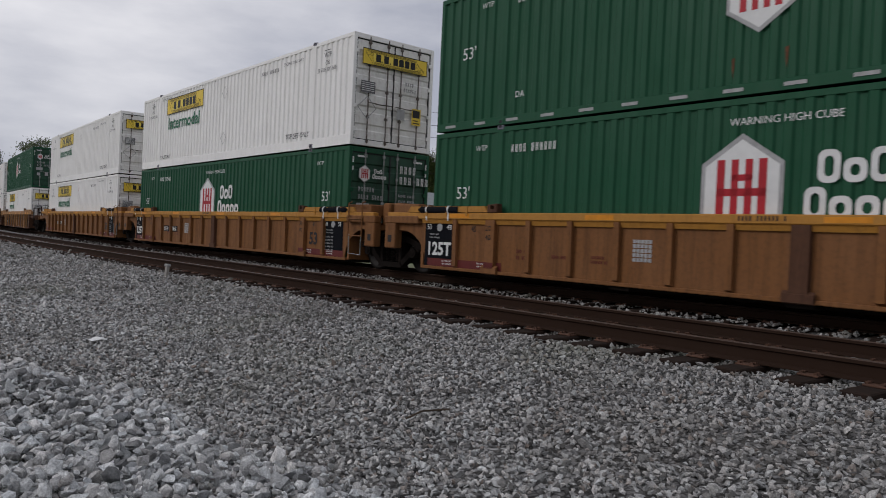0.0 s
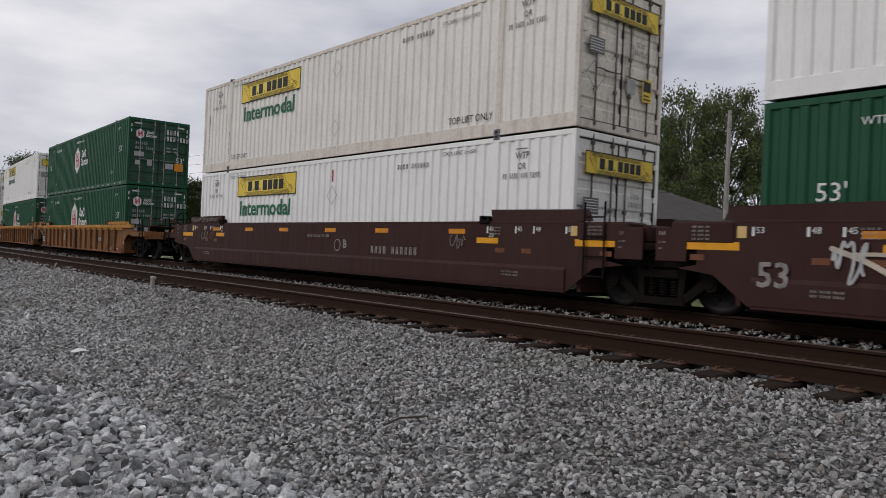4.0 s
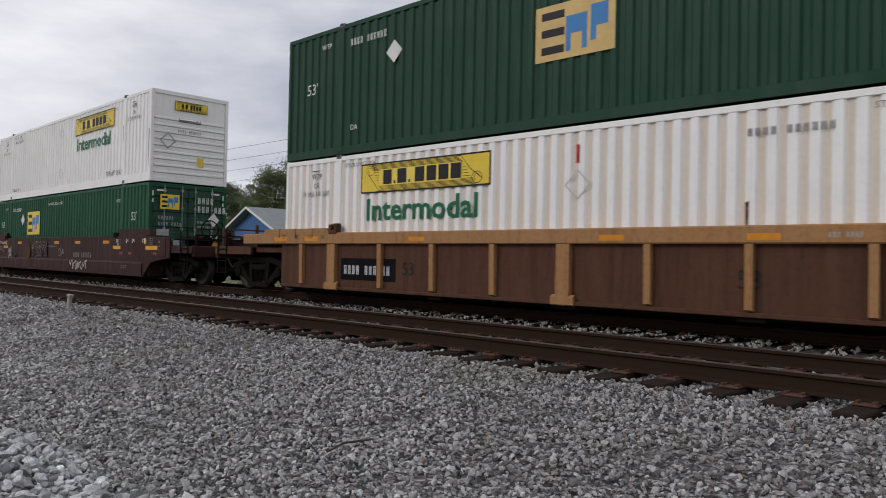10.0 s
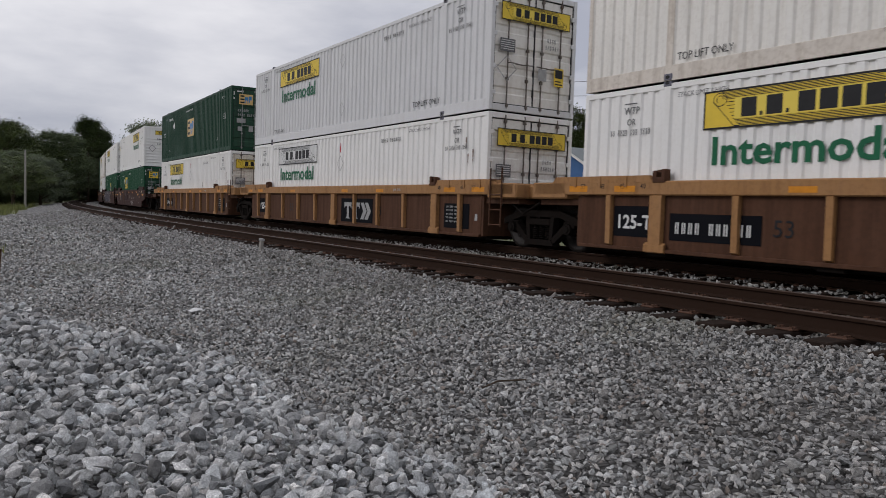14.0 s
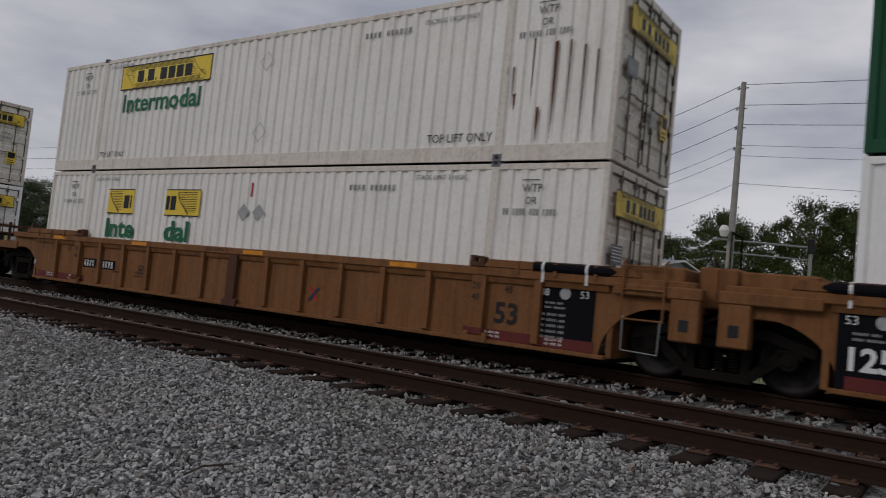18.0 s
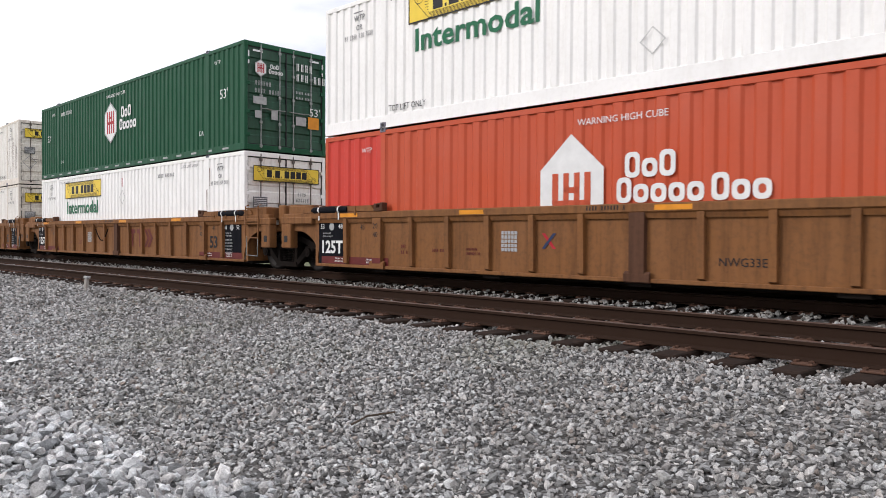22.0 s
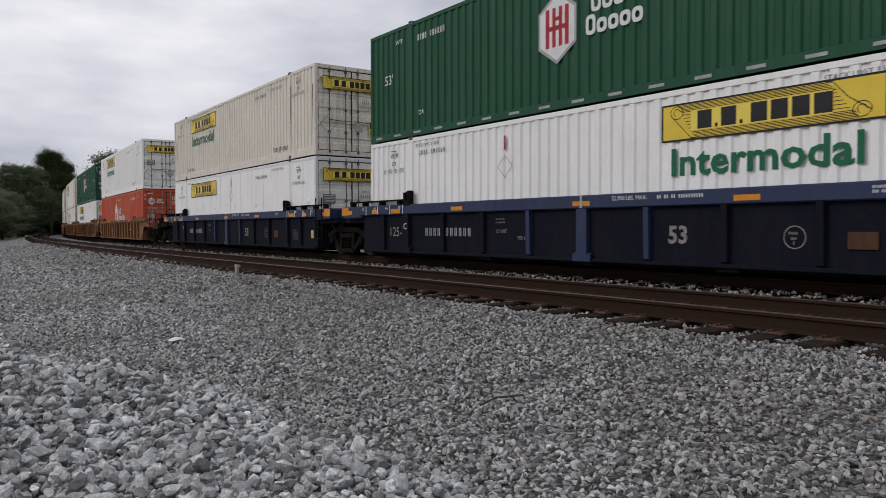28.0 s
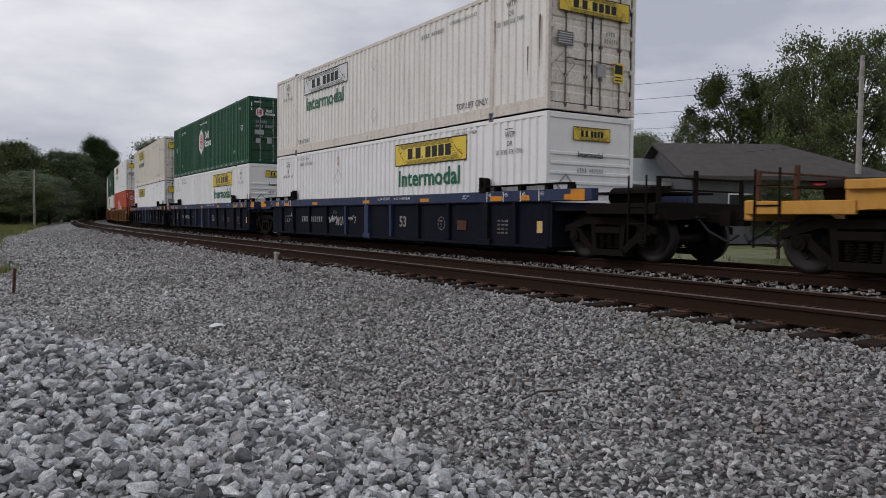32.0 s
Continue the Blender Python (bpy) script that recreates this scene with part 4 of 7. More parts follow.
def square_logo(parent, face, right, up, w, h, off, panel):
    lp = part("logo_panel", Form().flat([rect(right, right + w, up, up + h)], face, off), panel, parent, "yellow square logo drawn as plain shapes")
    o = off + (0.002 if face == "side" else -0.002)
    a, b, t = right + .08 * w, up + .12 * h, .07 * w
    part("logo_mark", Form().flat([rect(a, a + .3 * w, b, b + .14 * h), rect(a, a + .3 * w, b + .31 * h, b + .45 * h), rect(a, a + .3 * w, b + .62 * h, b + .76 * h)], face, o), M_INK, lp)
    a = right + .40 * w
    z = [[(a, b), (a + t * .9, b), (a + t * .9, b + .30 * h), (a + t * 2.9, b + .30 * h), (a + t * 2.9, b), (a + t * 3.8, b), (a + t * 3.8, b + .62 * h), (a, b + .62 * h)],
         [(a + t * 4.4, b + .1 * h), (a + t * 5.4, b + .1 * h), (a + t * 5.4, b + .34 * h), (a + t * 7.4, b + .34 * h), (a + t * 7.4, b + .72 * h), (a + t * 4.4, b + .72 * h)]]
    part("logo_initial", Form().flat(z, face, o), M_SKYBLUE, lp)


def diamond(parent, right, up, r, off, filled, material):
    if filled:
        part("placard", Form().flat([[(right, up - r), (right + r, up), (right, up + r), (right - r, up)]], "side", off), material, parent)
    else:
        e, q = [], r * .88
        k = [(0, -1), (1, 0), (0, 1), (-1, 0)]
        for i in range(4):
            a, b = k[i], k[(i + 1) % 4]
            e.append([(right + a[0] * r, up + a[1] * r), (right + b[0] * r, up + b[1] * r), (right + b[0] * q, up + b[1] * q), (right + a[0] * q, up + a[1] * q)])
        part("placard_holder", Form().flat(e, "side", off), material, parent)


LABELS = {"stained": "white corrugated container with tan stains in the folds", "white": "white corrugated steel shipping container with yellow carrier sign", "grey": "greyed white corrugated shipping container with yellow carrier sign", "cream": "weathered cream corrugated shipping container with rust stains",
          "green": "green corrugated steel shipping container with white markings", "dark": "dark green corrugated container with a yellow square logo", "orange": "bright orange corrugated steel shipping container with white logo", "smooth": "white riveted smooth-sided shipping container", "dirty": "white container with soiled rear doors"}


def container(style, end="door", logo=None, at_right=None, upper=False):
    """One fifty-three foot box. style picks paint; at_right is where the sign begins, metres to the right of the middle."""
    body, fr, dr, smooth = {"white": (M_WHITE, M_WHITE, M_CLEAN_DOOR, False), "stained": (M_WHITE, M_WHITE, M_DOOR, False), "dirty": (M_WHITE_DIRTY, M_SOILED_RAIL, M_DOOR, False), "grey": (M_GREY_WHITE, M_GREY_WHITE, M_WHITE_DIRTY, False), "cream": (M_CREAM, M_SOILED_RAIL, M_DOOR, False),
                           "green": (M_GREEN, M_GREEN, M_GREEN_DOOR, False), "dark": (M_GREEN_DARK, M_GREEN_DARK, M_GREEN_DOOR, False), "orange": (M_ORANGE, M_ORANGE, M_ORANGE, False), "smooth": (M_WHITE, M_GREY_WHITE, M_WHITE_DIRTY, True)}[style]
    if end == "wall":
        dr = M_WHITE
    coloured = style in ("green", "dark", "orange")
    ink = M_DECAL if coloured else M_INK
    pitch = 0.37 if style == "orange" else 0.275
    parts, kids = shell((style, end), body, fr, dr, pitch, end, smooth, {"bar": M_BAR if coloured else M_HARDWARE})
    box = thing("shipping_container", LABELS[style], "container", "double-stacked containers")
    for nm, me, lb in parts:
        part(nm, me, None, box, lb)
    doors = []
    for nm, me, sub in kids:
        d = part(nm, me, None, box)
        doors.append(d)
        for nm2, me2, lb2 in sub:
            part(nm2, me2, None, d)
    o, r = CW / 2 + 0.004, -CL / 2 - 0.004
    if smooth:
        o = CW / 2 + 0.012
    L = CL / 2
    if logo in ("scroll", "scroll_white", "scroll_only", "scroll_gap"):
        a = -5.30 if at_right is None else at_right
        up = 2.0
        if logo == "scroll_gap":
            for q0, q1, ruled, blocks in ((a + 0.08, a + 1.20, (0.08, 0.62), ((0.70, 0.92), (0.97, 1.02))), (a + 2.48, a + 3.75, (0.46, 1.16), ((0.03, 0.16), (0.20, 0.40)))):
                lp = part("logo_panel", Form().flat([rect(q0, q1, 1.78, 2.40)], "side", o), M_YELLOW, box, "torn carrier sign, middle strip missing")
                part("logo_border", Form().flat([rect(q0, q1, 1.78, 1.805), rect(q0, q1, 2.375, 2.40)], "side", o + .002), M_INK, lp)
                part("logo_ruling", Form().flat([rect(q0 + ruled[0] + 0.028 * k, q0 + ruled[1], 2.32 - 0.04 * k, 2.333 - 0.04 * k) for k in range(12)], "side", o + .002), M_INK, lp)
                part("logo_ruling", Form().flat(ribbon([(q0 + ruled[0], 2.3), (q0 + ruled[0] + .12, 2.1), (q0 + ruled[0] + .3, 1.95), (q0 + ruled[0] + .42, 1.83)], 0.03), "side", o + .003), M_INK, lp)
                for b0, b1 in blocks:
                    part("logo_block", Form().flat([rect(q0 + b0, q0 + b1, 1.92, 2.24)], "side", o + .004), M_INK, lp)
            write("Inte", box, "side", a + 0.06, 1.22, o, 0.44, M_WORD_GREEN, 0.020, 1.28)
            write("dal", box, "side", a + 2.52, 1.22, o, 0.44, M_WORD_GREEN, 0.020, 1.32)
        else:
            scroll_logo(box, "side", a, up, 3.6, 0.62, o, {"scroll_white": M_DECAL}.get(logo, M_YELLOW), M_INK)
            if logo != "scroll_only":
                wide = 3.15 / lettering("Intermodal", 0.44, M_WORD_GREEN, 0.014)[1]
                write("Intermodal", box, "side", a + 0.16, up - 0.56, o, 0.44, M_WORD_GREEN, 0.014, wide)
    if logo == "shield":
        hexagon_logo(box, "side", -1.35 if at_right is None else at_right, 0.88, 1.42, o)
    if logo == "shield_low":
        hexagon_logo(box, "side", -1.62, 0.62, 1.72, o)
    if logo == "shield_old":
        hexagon_logo(box, "side", -1.95 if at_right is None else at_right, 0.64, 1.70, o, True, M_ORANGE if style == "orange" else M_RED)
    if logo == "square":
        square_logo(box, "side", -0.75 if at_right is None else at_right, 1.10 if upper else (1.05 if at_right is None else 1.34), 1.55, 0.94, o, M_BEIGE if style == "dark" else M_YELLOW)
        diamond(box, -4.35, 1.98, 0.24, o, True, M_DECAL)
    # stencils on the long side
    if coloured:
        number = Form().flat(bars("nnnn nnnnnn", -5.75 if style != "orange" else 4.35, 2.34, 0.15), "side", o)
        part("number_mark", number, ink, box)
        if style != "orange":
            write("53'", box, "side", -L + 0.75, 1.45 if at_right is None else 1.68, o, 0.25, ink)
        if style != "orange":
            write("53'", box, "side", L - 1.30, 1.45 if at_right is None else 1.70, o, 0.26, ink)
        write("WTP", box, "side", -L + 1.3, 2.42, o, 0.11, ink)
        write("WTP", box, "side", L - (1.6 if at_right is None else 2.5), 2.42 if at_right is None else 2.30, o, 0.11, ink)
        write("WARNING HIGH CUBE", box, "side", -1.2, 2.46, o, 0.11, ink)
        write("DA", box, "side", -5.72, 0.5, o, 0.12, ink)
        write("DA", box, "side", 5.6, 0.55, o, 0.13, ink)
    else:
        part("number_mark", Form().flat(bars("nnnn nnnnnn", 2.9 if at_right is None else -5.7, 2.40, 0.11, 0.95), "side", o), M_STENCIL, box)
        if upper:
            write("STACKING 3 HIGH ONLY", box, "side", 4.3, 2.50, o, 0.09, M_STENCIL, 0, 0.8)
        else:
            write("STACK LIMIT 3 HIGH", box, "side", 4.45, 2.60, o, 0.085, M_STENCIL, 0, 0.95)
        write("STACK LIMIT 3 HIGH", box, "side", -5.85, 2.60, o, 0.085, M_STENCIL, 0, 0.9)
        for x in (6.62, -7.05):
            write("WTP", box, "side", x, 2.40, o, 0.13, M_STENCIL, 0.002, 0.9)
            part("stencil", Form().flat([rect(x, x + 0.3, 2.58, 2.60)], "side", o), M_STENCIL, box)
            write("OR", box, "side", x + 0.07, 2.20, o, 0.12, M_STENCIL, 0.002, 0.85)
            part("stencil", Form().flat(bars("nn nnnn nnn nnnn", x - 0.32, 2.02, 0.11, 0.55), "side", o), M_STENCIL, box)
        if upper:
            write("TOP LIFT ONLY", box, "side", 4.6, 0.34, o, 0.15, M_INK, 0, 0.9)
            write("TOP LIFT ONLY", box, "side", -5.9, 0.32, o, 0.13, M_INK, 0, 0.85)
            diamond(box, 0.15, 2.25, 0.22, o, False, M_HOLDER)
            diamond(box, 0.15, 0.72, 0.22, o, False, M_HOLDER)
        else:
            q = 0.15 if at_right is None else -2.4
            if logo != "scroll_gap":
                diamond(box, q, 1.9, 0.25, o, False, M_HOLDER)
            part("red_strip", Form().flat([rect(q - 0.03, q + 0.03, 2.25, 2.55)], "side", o), M_RED, box)
            if logo == "scroll_gap":
                diamond(box, -0.06, 1.92, 0.19, o, True, M_LABEL_GREY)
                diamond(box, 0.42, 1.92, 0.19, o, True, M_LABEL_GREY)
    # signs on the rear
    if end == "door":
        if coloured:
            if style == "dark" or logo == "square":
                square_logo(box, "rear", -0.95, 2.05, 0.62, 0.46, r - 0.025, M_BEIGE if style == "dark" else M_YELLOW)
                diamond_r = [[(0.85, 1.55), (1.05, 1.78), (0.85, 2.01), (0.65, 1.78)]]
                part("placard", Form().flat(diamond_r, "rear", r - 0.025), M_DECAL, box)
            else:
                hexagon_logo(box, "rear", -1.0, 1.95, 0.46, r - 0.025)
            part("number_mark", Form().flat(bars("nnnn", 0.30, 2.28, 0.2) + bars("nnn nnn", 0.30, 2.0, 0.2), "rear", r - 0.025), M_DECAL, box)
            part("notice", Form().flat(bars("nnnnnn", -1.0, 1.72, 0.12) + bars("nnnn nnnn", -1.0, 1.52, 0.12) + bars("nnnnn nnnnn", 0.28, 1.65, 0.07) + bars("nnnnn nnnnn", 0.28, 1.5, 0.07), "rear", r - 0.025), M_LABEL_GREY, box)
            write("53'", box, "rear", 0.72, 1.08, r - 0.025, 0.22, M_DECAL)
            for lab in (rect(-1.05, -0.65, 1.22, 1.42), rect(-1.0, -0.8, 0.85, 1.05), rect(-0.5, -0.3, 0.85, 1.1), rect(0.28, 0.62, 0.78, 1.02)):
                part("notice_label", Form().flat([lab], "rear", r - 0.025), M_LABEL_GREY, box)
            part("orange_label", Form().flat([rect(0.68, 1.05, 0.72, 1.05)], "rear", r - 0.025), M_ORANGE_MARK, box, "orange notice")
            tape = [rect(-1.05, -.75, 2.60, 2.65), rect(.75, 1.05, 2.60, 2.65), rect(-1.20, -1.16, 2.25, 2.6), rect(1.16, 1.2, 2.25, 2.6)]
            part("reflective_tape", Form().flat(tape, "rear", r - 0.004), M_DECAL, box)
        else:
            scroll_logo(box, "rear", -1.05, 2.08, 2.1, 0.42, r - 0.03, M_YELLOW, M_INK)
            yl = part("yellow_label", Form().flat([rect(0.60, 0.90, 0.72, 1.16)], "rear", r - 0.025), M_YELLOW, box, "yellow notice")
            part("notice", Form().flat([rect(0.63, 0.87, 0.92, 1.12), rect(0.64, 0.86, 0.76, 0.79), rect(0.64, 0.82, 0.83, 0.86)], "rear", r - 0.027), M_INK, yl)
            part("notice_label", Form().flat([rect(0.10, 0.36, 0.80, 1.08)], "rear", r - 0.025), M_LABEL_GREY, box)
            if style != "cream":
                dark = part("dark_label", Form().flat([rect(-1.06, -0.62, 1.36, 1.66)], "rear", r - 0.025), M_STENCIL, box, "dark ruled notice")
                part("notice", Form().flat([rect(-1.03, -0.65, 1.41 + 0.05 * k, 1.425 + 0.05 * k) for k in range(5)], "rear", r - 0.027), M_DECAL, dark)
            frame_lines = [[(-0.85 + a * 0.3, 0.98 + b * 0.3), (-0.85 + c * 0.3, 0.98 + d * 0.3), (-0.85 + c * 0.27, 0.98 + d * 0.27), (-0.85 + a * 0.27, 0.98 + b * 0.27)] for a, b, c, d in ((0, -1, 1, 0), (1, 0, 0, 1), (0, 1, -1, 0), (-1, 0, 0, -1))]
            part("placard_holder", Form().flat(frame_lines, "rear", r - 0.025), M_LABEL_GREY, box)
            part("notice", Form().flat(bars("nnnn", 0.35, 1.72, 0.10) + bars("nnnnnn", 0.30, 1.56, 0.10), "rear", r - 0.025), M_STENCIL, box)
    else:
        scroll_logo(box, "rear", -0.55, 2.28, 1.1, 0.3, r - 0.0, M_YELLOW, M_INK)
        part("number_mark", Form().flat(bars("nnnn nnnnnn", -0.42, 1.58, 0.10), "rear", r - 0.004), M_STENCIL, box)
        part("yellow_label", Form().flat([rect(0.25, 0.45, 0.55, 0.85)], "rear", r - 0.004), M_YELLOW, box)
        write("Intermodal", box, "rear", -0.42, 1.92, r - 0.004, 0.12, M_INK, 0.004)
        part("placard_holder", Form().flat([[(-0.75, 1.02), (-0.48, 1.29), (-0.51, 1.32), (-0.78, 1.05)], [(-0.75, 1.02), (-1.02, 1.29), (-0.99, 1.32), (-0.72, 1.05)], [(-1.02, 1.29), (-0.75, 1.56), (-0.72, 1.53), (-0.99, 1.26)], [(-0.48, 1.29), (-0.75, 1.56), (-0.78, 1.53), (-0.51, 1.26)]], "rear", r - 0.004), M_LABEL_GREY, box)
    if logo == "shield":
        for i in range(17):
            part("reflective_tape", Form().flat([rect(-L + 0.3 + i * 0.92, -L + 0.62 + i * 0.92, 0.055, 0.11)], "side", o + 0.006), M_LABEL_GREY, box)
    return box


def streaks(box, spots, seed):
    """Runs of rust down the side: right, top, length."""
    g = random.Random(seed)
    for a, up, n in spots:
        w = g.uniform(0.012, 0.035)
        shape = [(a - w, up), (a + w, up + 0.02), (a + w * 0.7, up - n * 0.6), (a + w * 0.1, up - n), (a - w * 0.6, up - n * 0.5)]
        part("rust_streak", Form().flat([shape], "side", CW / 2 + 0.003), M_STREAK, box)


STREAKS = {(-3.99, 1): [(6.25, 1.55, .7), (6.3, 1.1, .3), (6.75, 0.85, .6), (7.0, 1.9, 1.6), (7.25, 1.9, 1.5), (7.5, 1.8, 1.6), (7.72, 1.7, 1.5), (6.6, 2.0, 1.1)],
           (145.46, 1): [(1.1, .75, .3), (1.5, .9, .45), (1.9, .75, .35), (2.4, .8, .4), (2.6, 1.7, 1.3), (-0.4, .6, .3), (-1.2, .55, .3), (3.1, 2.2, .5)],
           (38.92, 0): [(7.2, 2.3, .25), (7.3, 1.9, .3), (7.35, .6, .3), (6.5, .55, .3), (6.7, 1.2, .2), (7.5, 2.0, .35)],
           (58.52, 0): [(2.9, 1.5, .9), (5.6, 1.6, .8), (7.1, 1.2, .5), (4.0, 1.0, .5), (7.4, 1.9, 1.0)],
           (121.16, 1): [(-7.6, 1.9, 1.2), (-6.1, 1.2, .8)], (-66.69, 1): [(6.15, 2.4, 1.8), (7.9, 2.2, 1.6), (-7.7, 1.8, 1.2)], (-23.47, 0): [(6.2, 2.5, .6), (6.05, 1.9, .9)],
           (-106.11, 1): [(6.2, 2.2, .8), (7.8, 2.0, 1.2), (7.4, 1.4, .7)], (101.58, 1): [(-6.2, 1.5, .9), (7.7, 1.6, 1.1)], (82.03, 1): [(7.95, 1.6, 1.2), (6.0, 1.9, .6)]}


# ---------------------------------------------------------------- bogies
def bogie_meshes():
    side = Form()
    y0, y1 = 0.93, 1.10
    side.prism([(-1.22, 0.52), (-1.22, 0.66), (-0.62, 0.84), (0.62, 0.84), (1.22, 0.66), (1.22, 0.52), (0.60, 0.70), (-0.60, 0.70)], "y", y0, y1)
    side.prism([(-0.98, 0.54), (-0.80, 0.60), (-0.33, 0.20), (-0.42, 0.12)], "y", y0, y1)
    side.prism([(0.98, 0.54), (0.80, 0.60), (0.33, 0.20), (0.42, 0.12)], "y", y0, y1)
    side.prism([(-0.46, 0.10), (0.46, 0.10), (0.40, 0.22), (-0.40, 0.22)], "y", y0 - 0.03, y1 + 0.03)
    for e in (-1, 1):
        side.prism([(e * 0.30, 0.2), (e * 0.40, 0.2), (e * 0.46, 0.74), (e * 0.34, 0.74)], "y", y0, y1)
    coil = [(0.0, 0.22)]
    for j in range(7):
        coil += [(0.055, 0.235 + j * 0.042), (0.088, 0.247 + j * 0.042), (0.055, 0.259 + j * 0.042)]
    spring = Form().lathe(coil + [(0.0, 0.53)], 10, "z", (0, 1.01, 0))
    end = Form().box(-0.34, 0.34, 0.9, 1.12, 0.52, 0.66, 0.02)
    bolster = Form().box(-0.2, 0.2, -0.95, 0.95, 0.46, 0.78, 0.03)
    cap = Form().lathe([(0.0, 0.12), (0.06, 0.12), (0.075, 0.10), (0.115, 0.10), (0.115, -0.05), (0.14, -0.05), (0.14, -0.14)], 14, "y", (0, 1.06, 0))
    cap.box(-0.17, 0.17, 0.9, 1.1, 0.02, 0.15, 0.02)
    r = 0.46
    wheel = Form().lathe([(0.0, 0.87), (0.14, 0.87), (0.15, 0.80), (0.33, 0.775), (0.37, 0.83), (r, 0.82), (r + 0.004, 0.74), (r + 0.03, 0.71), (r + 0.03, 0.685), (0.37, 0.685), (0.33, 0.72), (0.15, 0.70), (0.14, 0.66), (0.0, 0.66)], 28, "y")
    for k in range(5):
        a = k * math.tau / 5
        wheel.box(0.24 * math.cos(a) - 0.02, 0.24 * math.cos(a) + 0.02, 0.782, 0.80, 0.24 * math.sin(a) - 0.02, 0.24 * math.sin(a) + 0.02)
    axle = Form().tube([(0, -1.0, 0), (0, 1.0, 0)], 0.085, 12)
    return dict(side=side.mesh("side_frame", M_STEEL), spring=spring.mesh("spring", M_STEEL), end=end.mesh("bolster_end", M_STEEL), bolster=bolster.mesh("bolster", M_STEEL), cap=cap.mesh("bearing_cap", M_STEEL), wheel=wheel.mesh("wheel", M_WHEEL, True), axle=axle.mesh("axle", M_WHEEL, True))


_bogie = {}


def bogie():
    if not _bogie:
        _bogie.update(bogie_meshes())
    b = thing("bogie", "grimy cast steel three-piece freight bogie on rails", "bogie", "bogies")
    flip = Matrix.Rotation(math.pi, 4, "Z")
    for m in (Matrix(), flip):
        for k, nm in (("side", "side_frame"), ("end", "bolster_end")):
            part(nm, _bogie[k], None, b).matrix_local = m
        for x in (-0.2, 0, 0.2):
            part("spring", _bogie["spring"], None, b).matrix_local = m @ pose(x, 0, 0)
    part("bolster", _bogie["bolster"], None, b)
    sets = []
    for x in (-0.90, 0.90):
        for m in (Matrix(), flip):
            part("bearing_cap", _bogie["cap"], None, b).matrix_local = pose(x, 0, 0.46) @ m
        ws = part("wheelset", _bogie["axle"], None, b)
        ws.matrix_local = pose(x, 0, 0.46)
        for m in (Matrix(), flip):
            part("wheel", _bogie["wheel"], None, ws).matrix_local = m
        sets.append((ws, x))
    return b, sets


# ---------------------------------------------------------------- well cars
SIDE = 1.47           # outer face of the side posts
TOP = 1.41


def arch(x, e, r=0.92, z0=0.18):
    """Curved wheel opening at the end of a side plate, from the bottom edge outwards."""
    return [(e * (x + r - r * math.cos(k * math.pi / 16)), z0 + 0.80 * math.sin(k * math.pi / 16)) for k in range(9)]


def ladder(parent, x, y, z0, z1, mat, rungs=4, w=0.42):
    f = Form()
    for a in (-w / 2, w / 2):
        f.tube([(x + a, y, z0), (x + a, y, z1)], 0.018, 6)
    for i in range(rungs):
        z = z0 + 0.04 + (z1 - z0 - 0.3) * i / (rungs - 1)
        f.tube([(x - w / 2, y, z), (x + w / 2, y, z)], 0.014, 6)
    part("ladder", f, mat, parent)


def end_railing(parent, e, x, mat, z0, tall=1.0):
    """Crossover platform rails and uprights at a car's outer end."""
    for k, y in enumerate((-1.15, 0.2, 1.2)):
        part("upright", Form().box(x - 0.035, x + 0.035, y - 0.035, y + 0.035, z0, z0 + tall * (0.95 if k % 2 else 0.75), 0.006), mat, parent)
    part("handrail", Form().tube([(x, -1.15, z0 + 0.72 * tall), (x, 1.2, z0 + 0.72 * tall)], 0.02, 6).tube([(x, -1.15, z0 + 0.38 * tall), (x, 1.2, z0 + 0.38 * tall)], 0.016, 6), mat, parent)
    wheel = Form()
    ring = [(x - e * 0.12, 0.75 + 0.25 * math.cos(k * math.tau / 20), z0 + 0.50 + 0.25 * math.sin(k * math.tau / 20)) for k in range(21)]
    wheel.tube(ring, 0.018, 6)
    for k in range(4):
        a = k * math.tau / 4
        wheel.tube([(x - e * 0.12, 0.75, z0 + 0.50), (x - e * 0.12, 0.75 + 0.25 * math.cos(a), z0 + 0.50 + 0.25 * math.sin(a))], 0.012, 5)
    return wheel


CAR_LABELS = {"ochre": "ochre yellow articulated well car with ribbed sides", "rust": "rusty brown well car with an ochre top chord", "brown": "dark red-brown smooth-sided well car with stencils", "navy": "navy blue and black well car with orange marks", "bright": "bright yellow well car with curved wheel arches"}


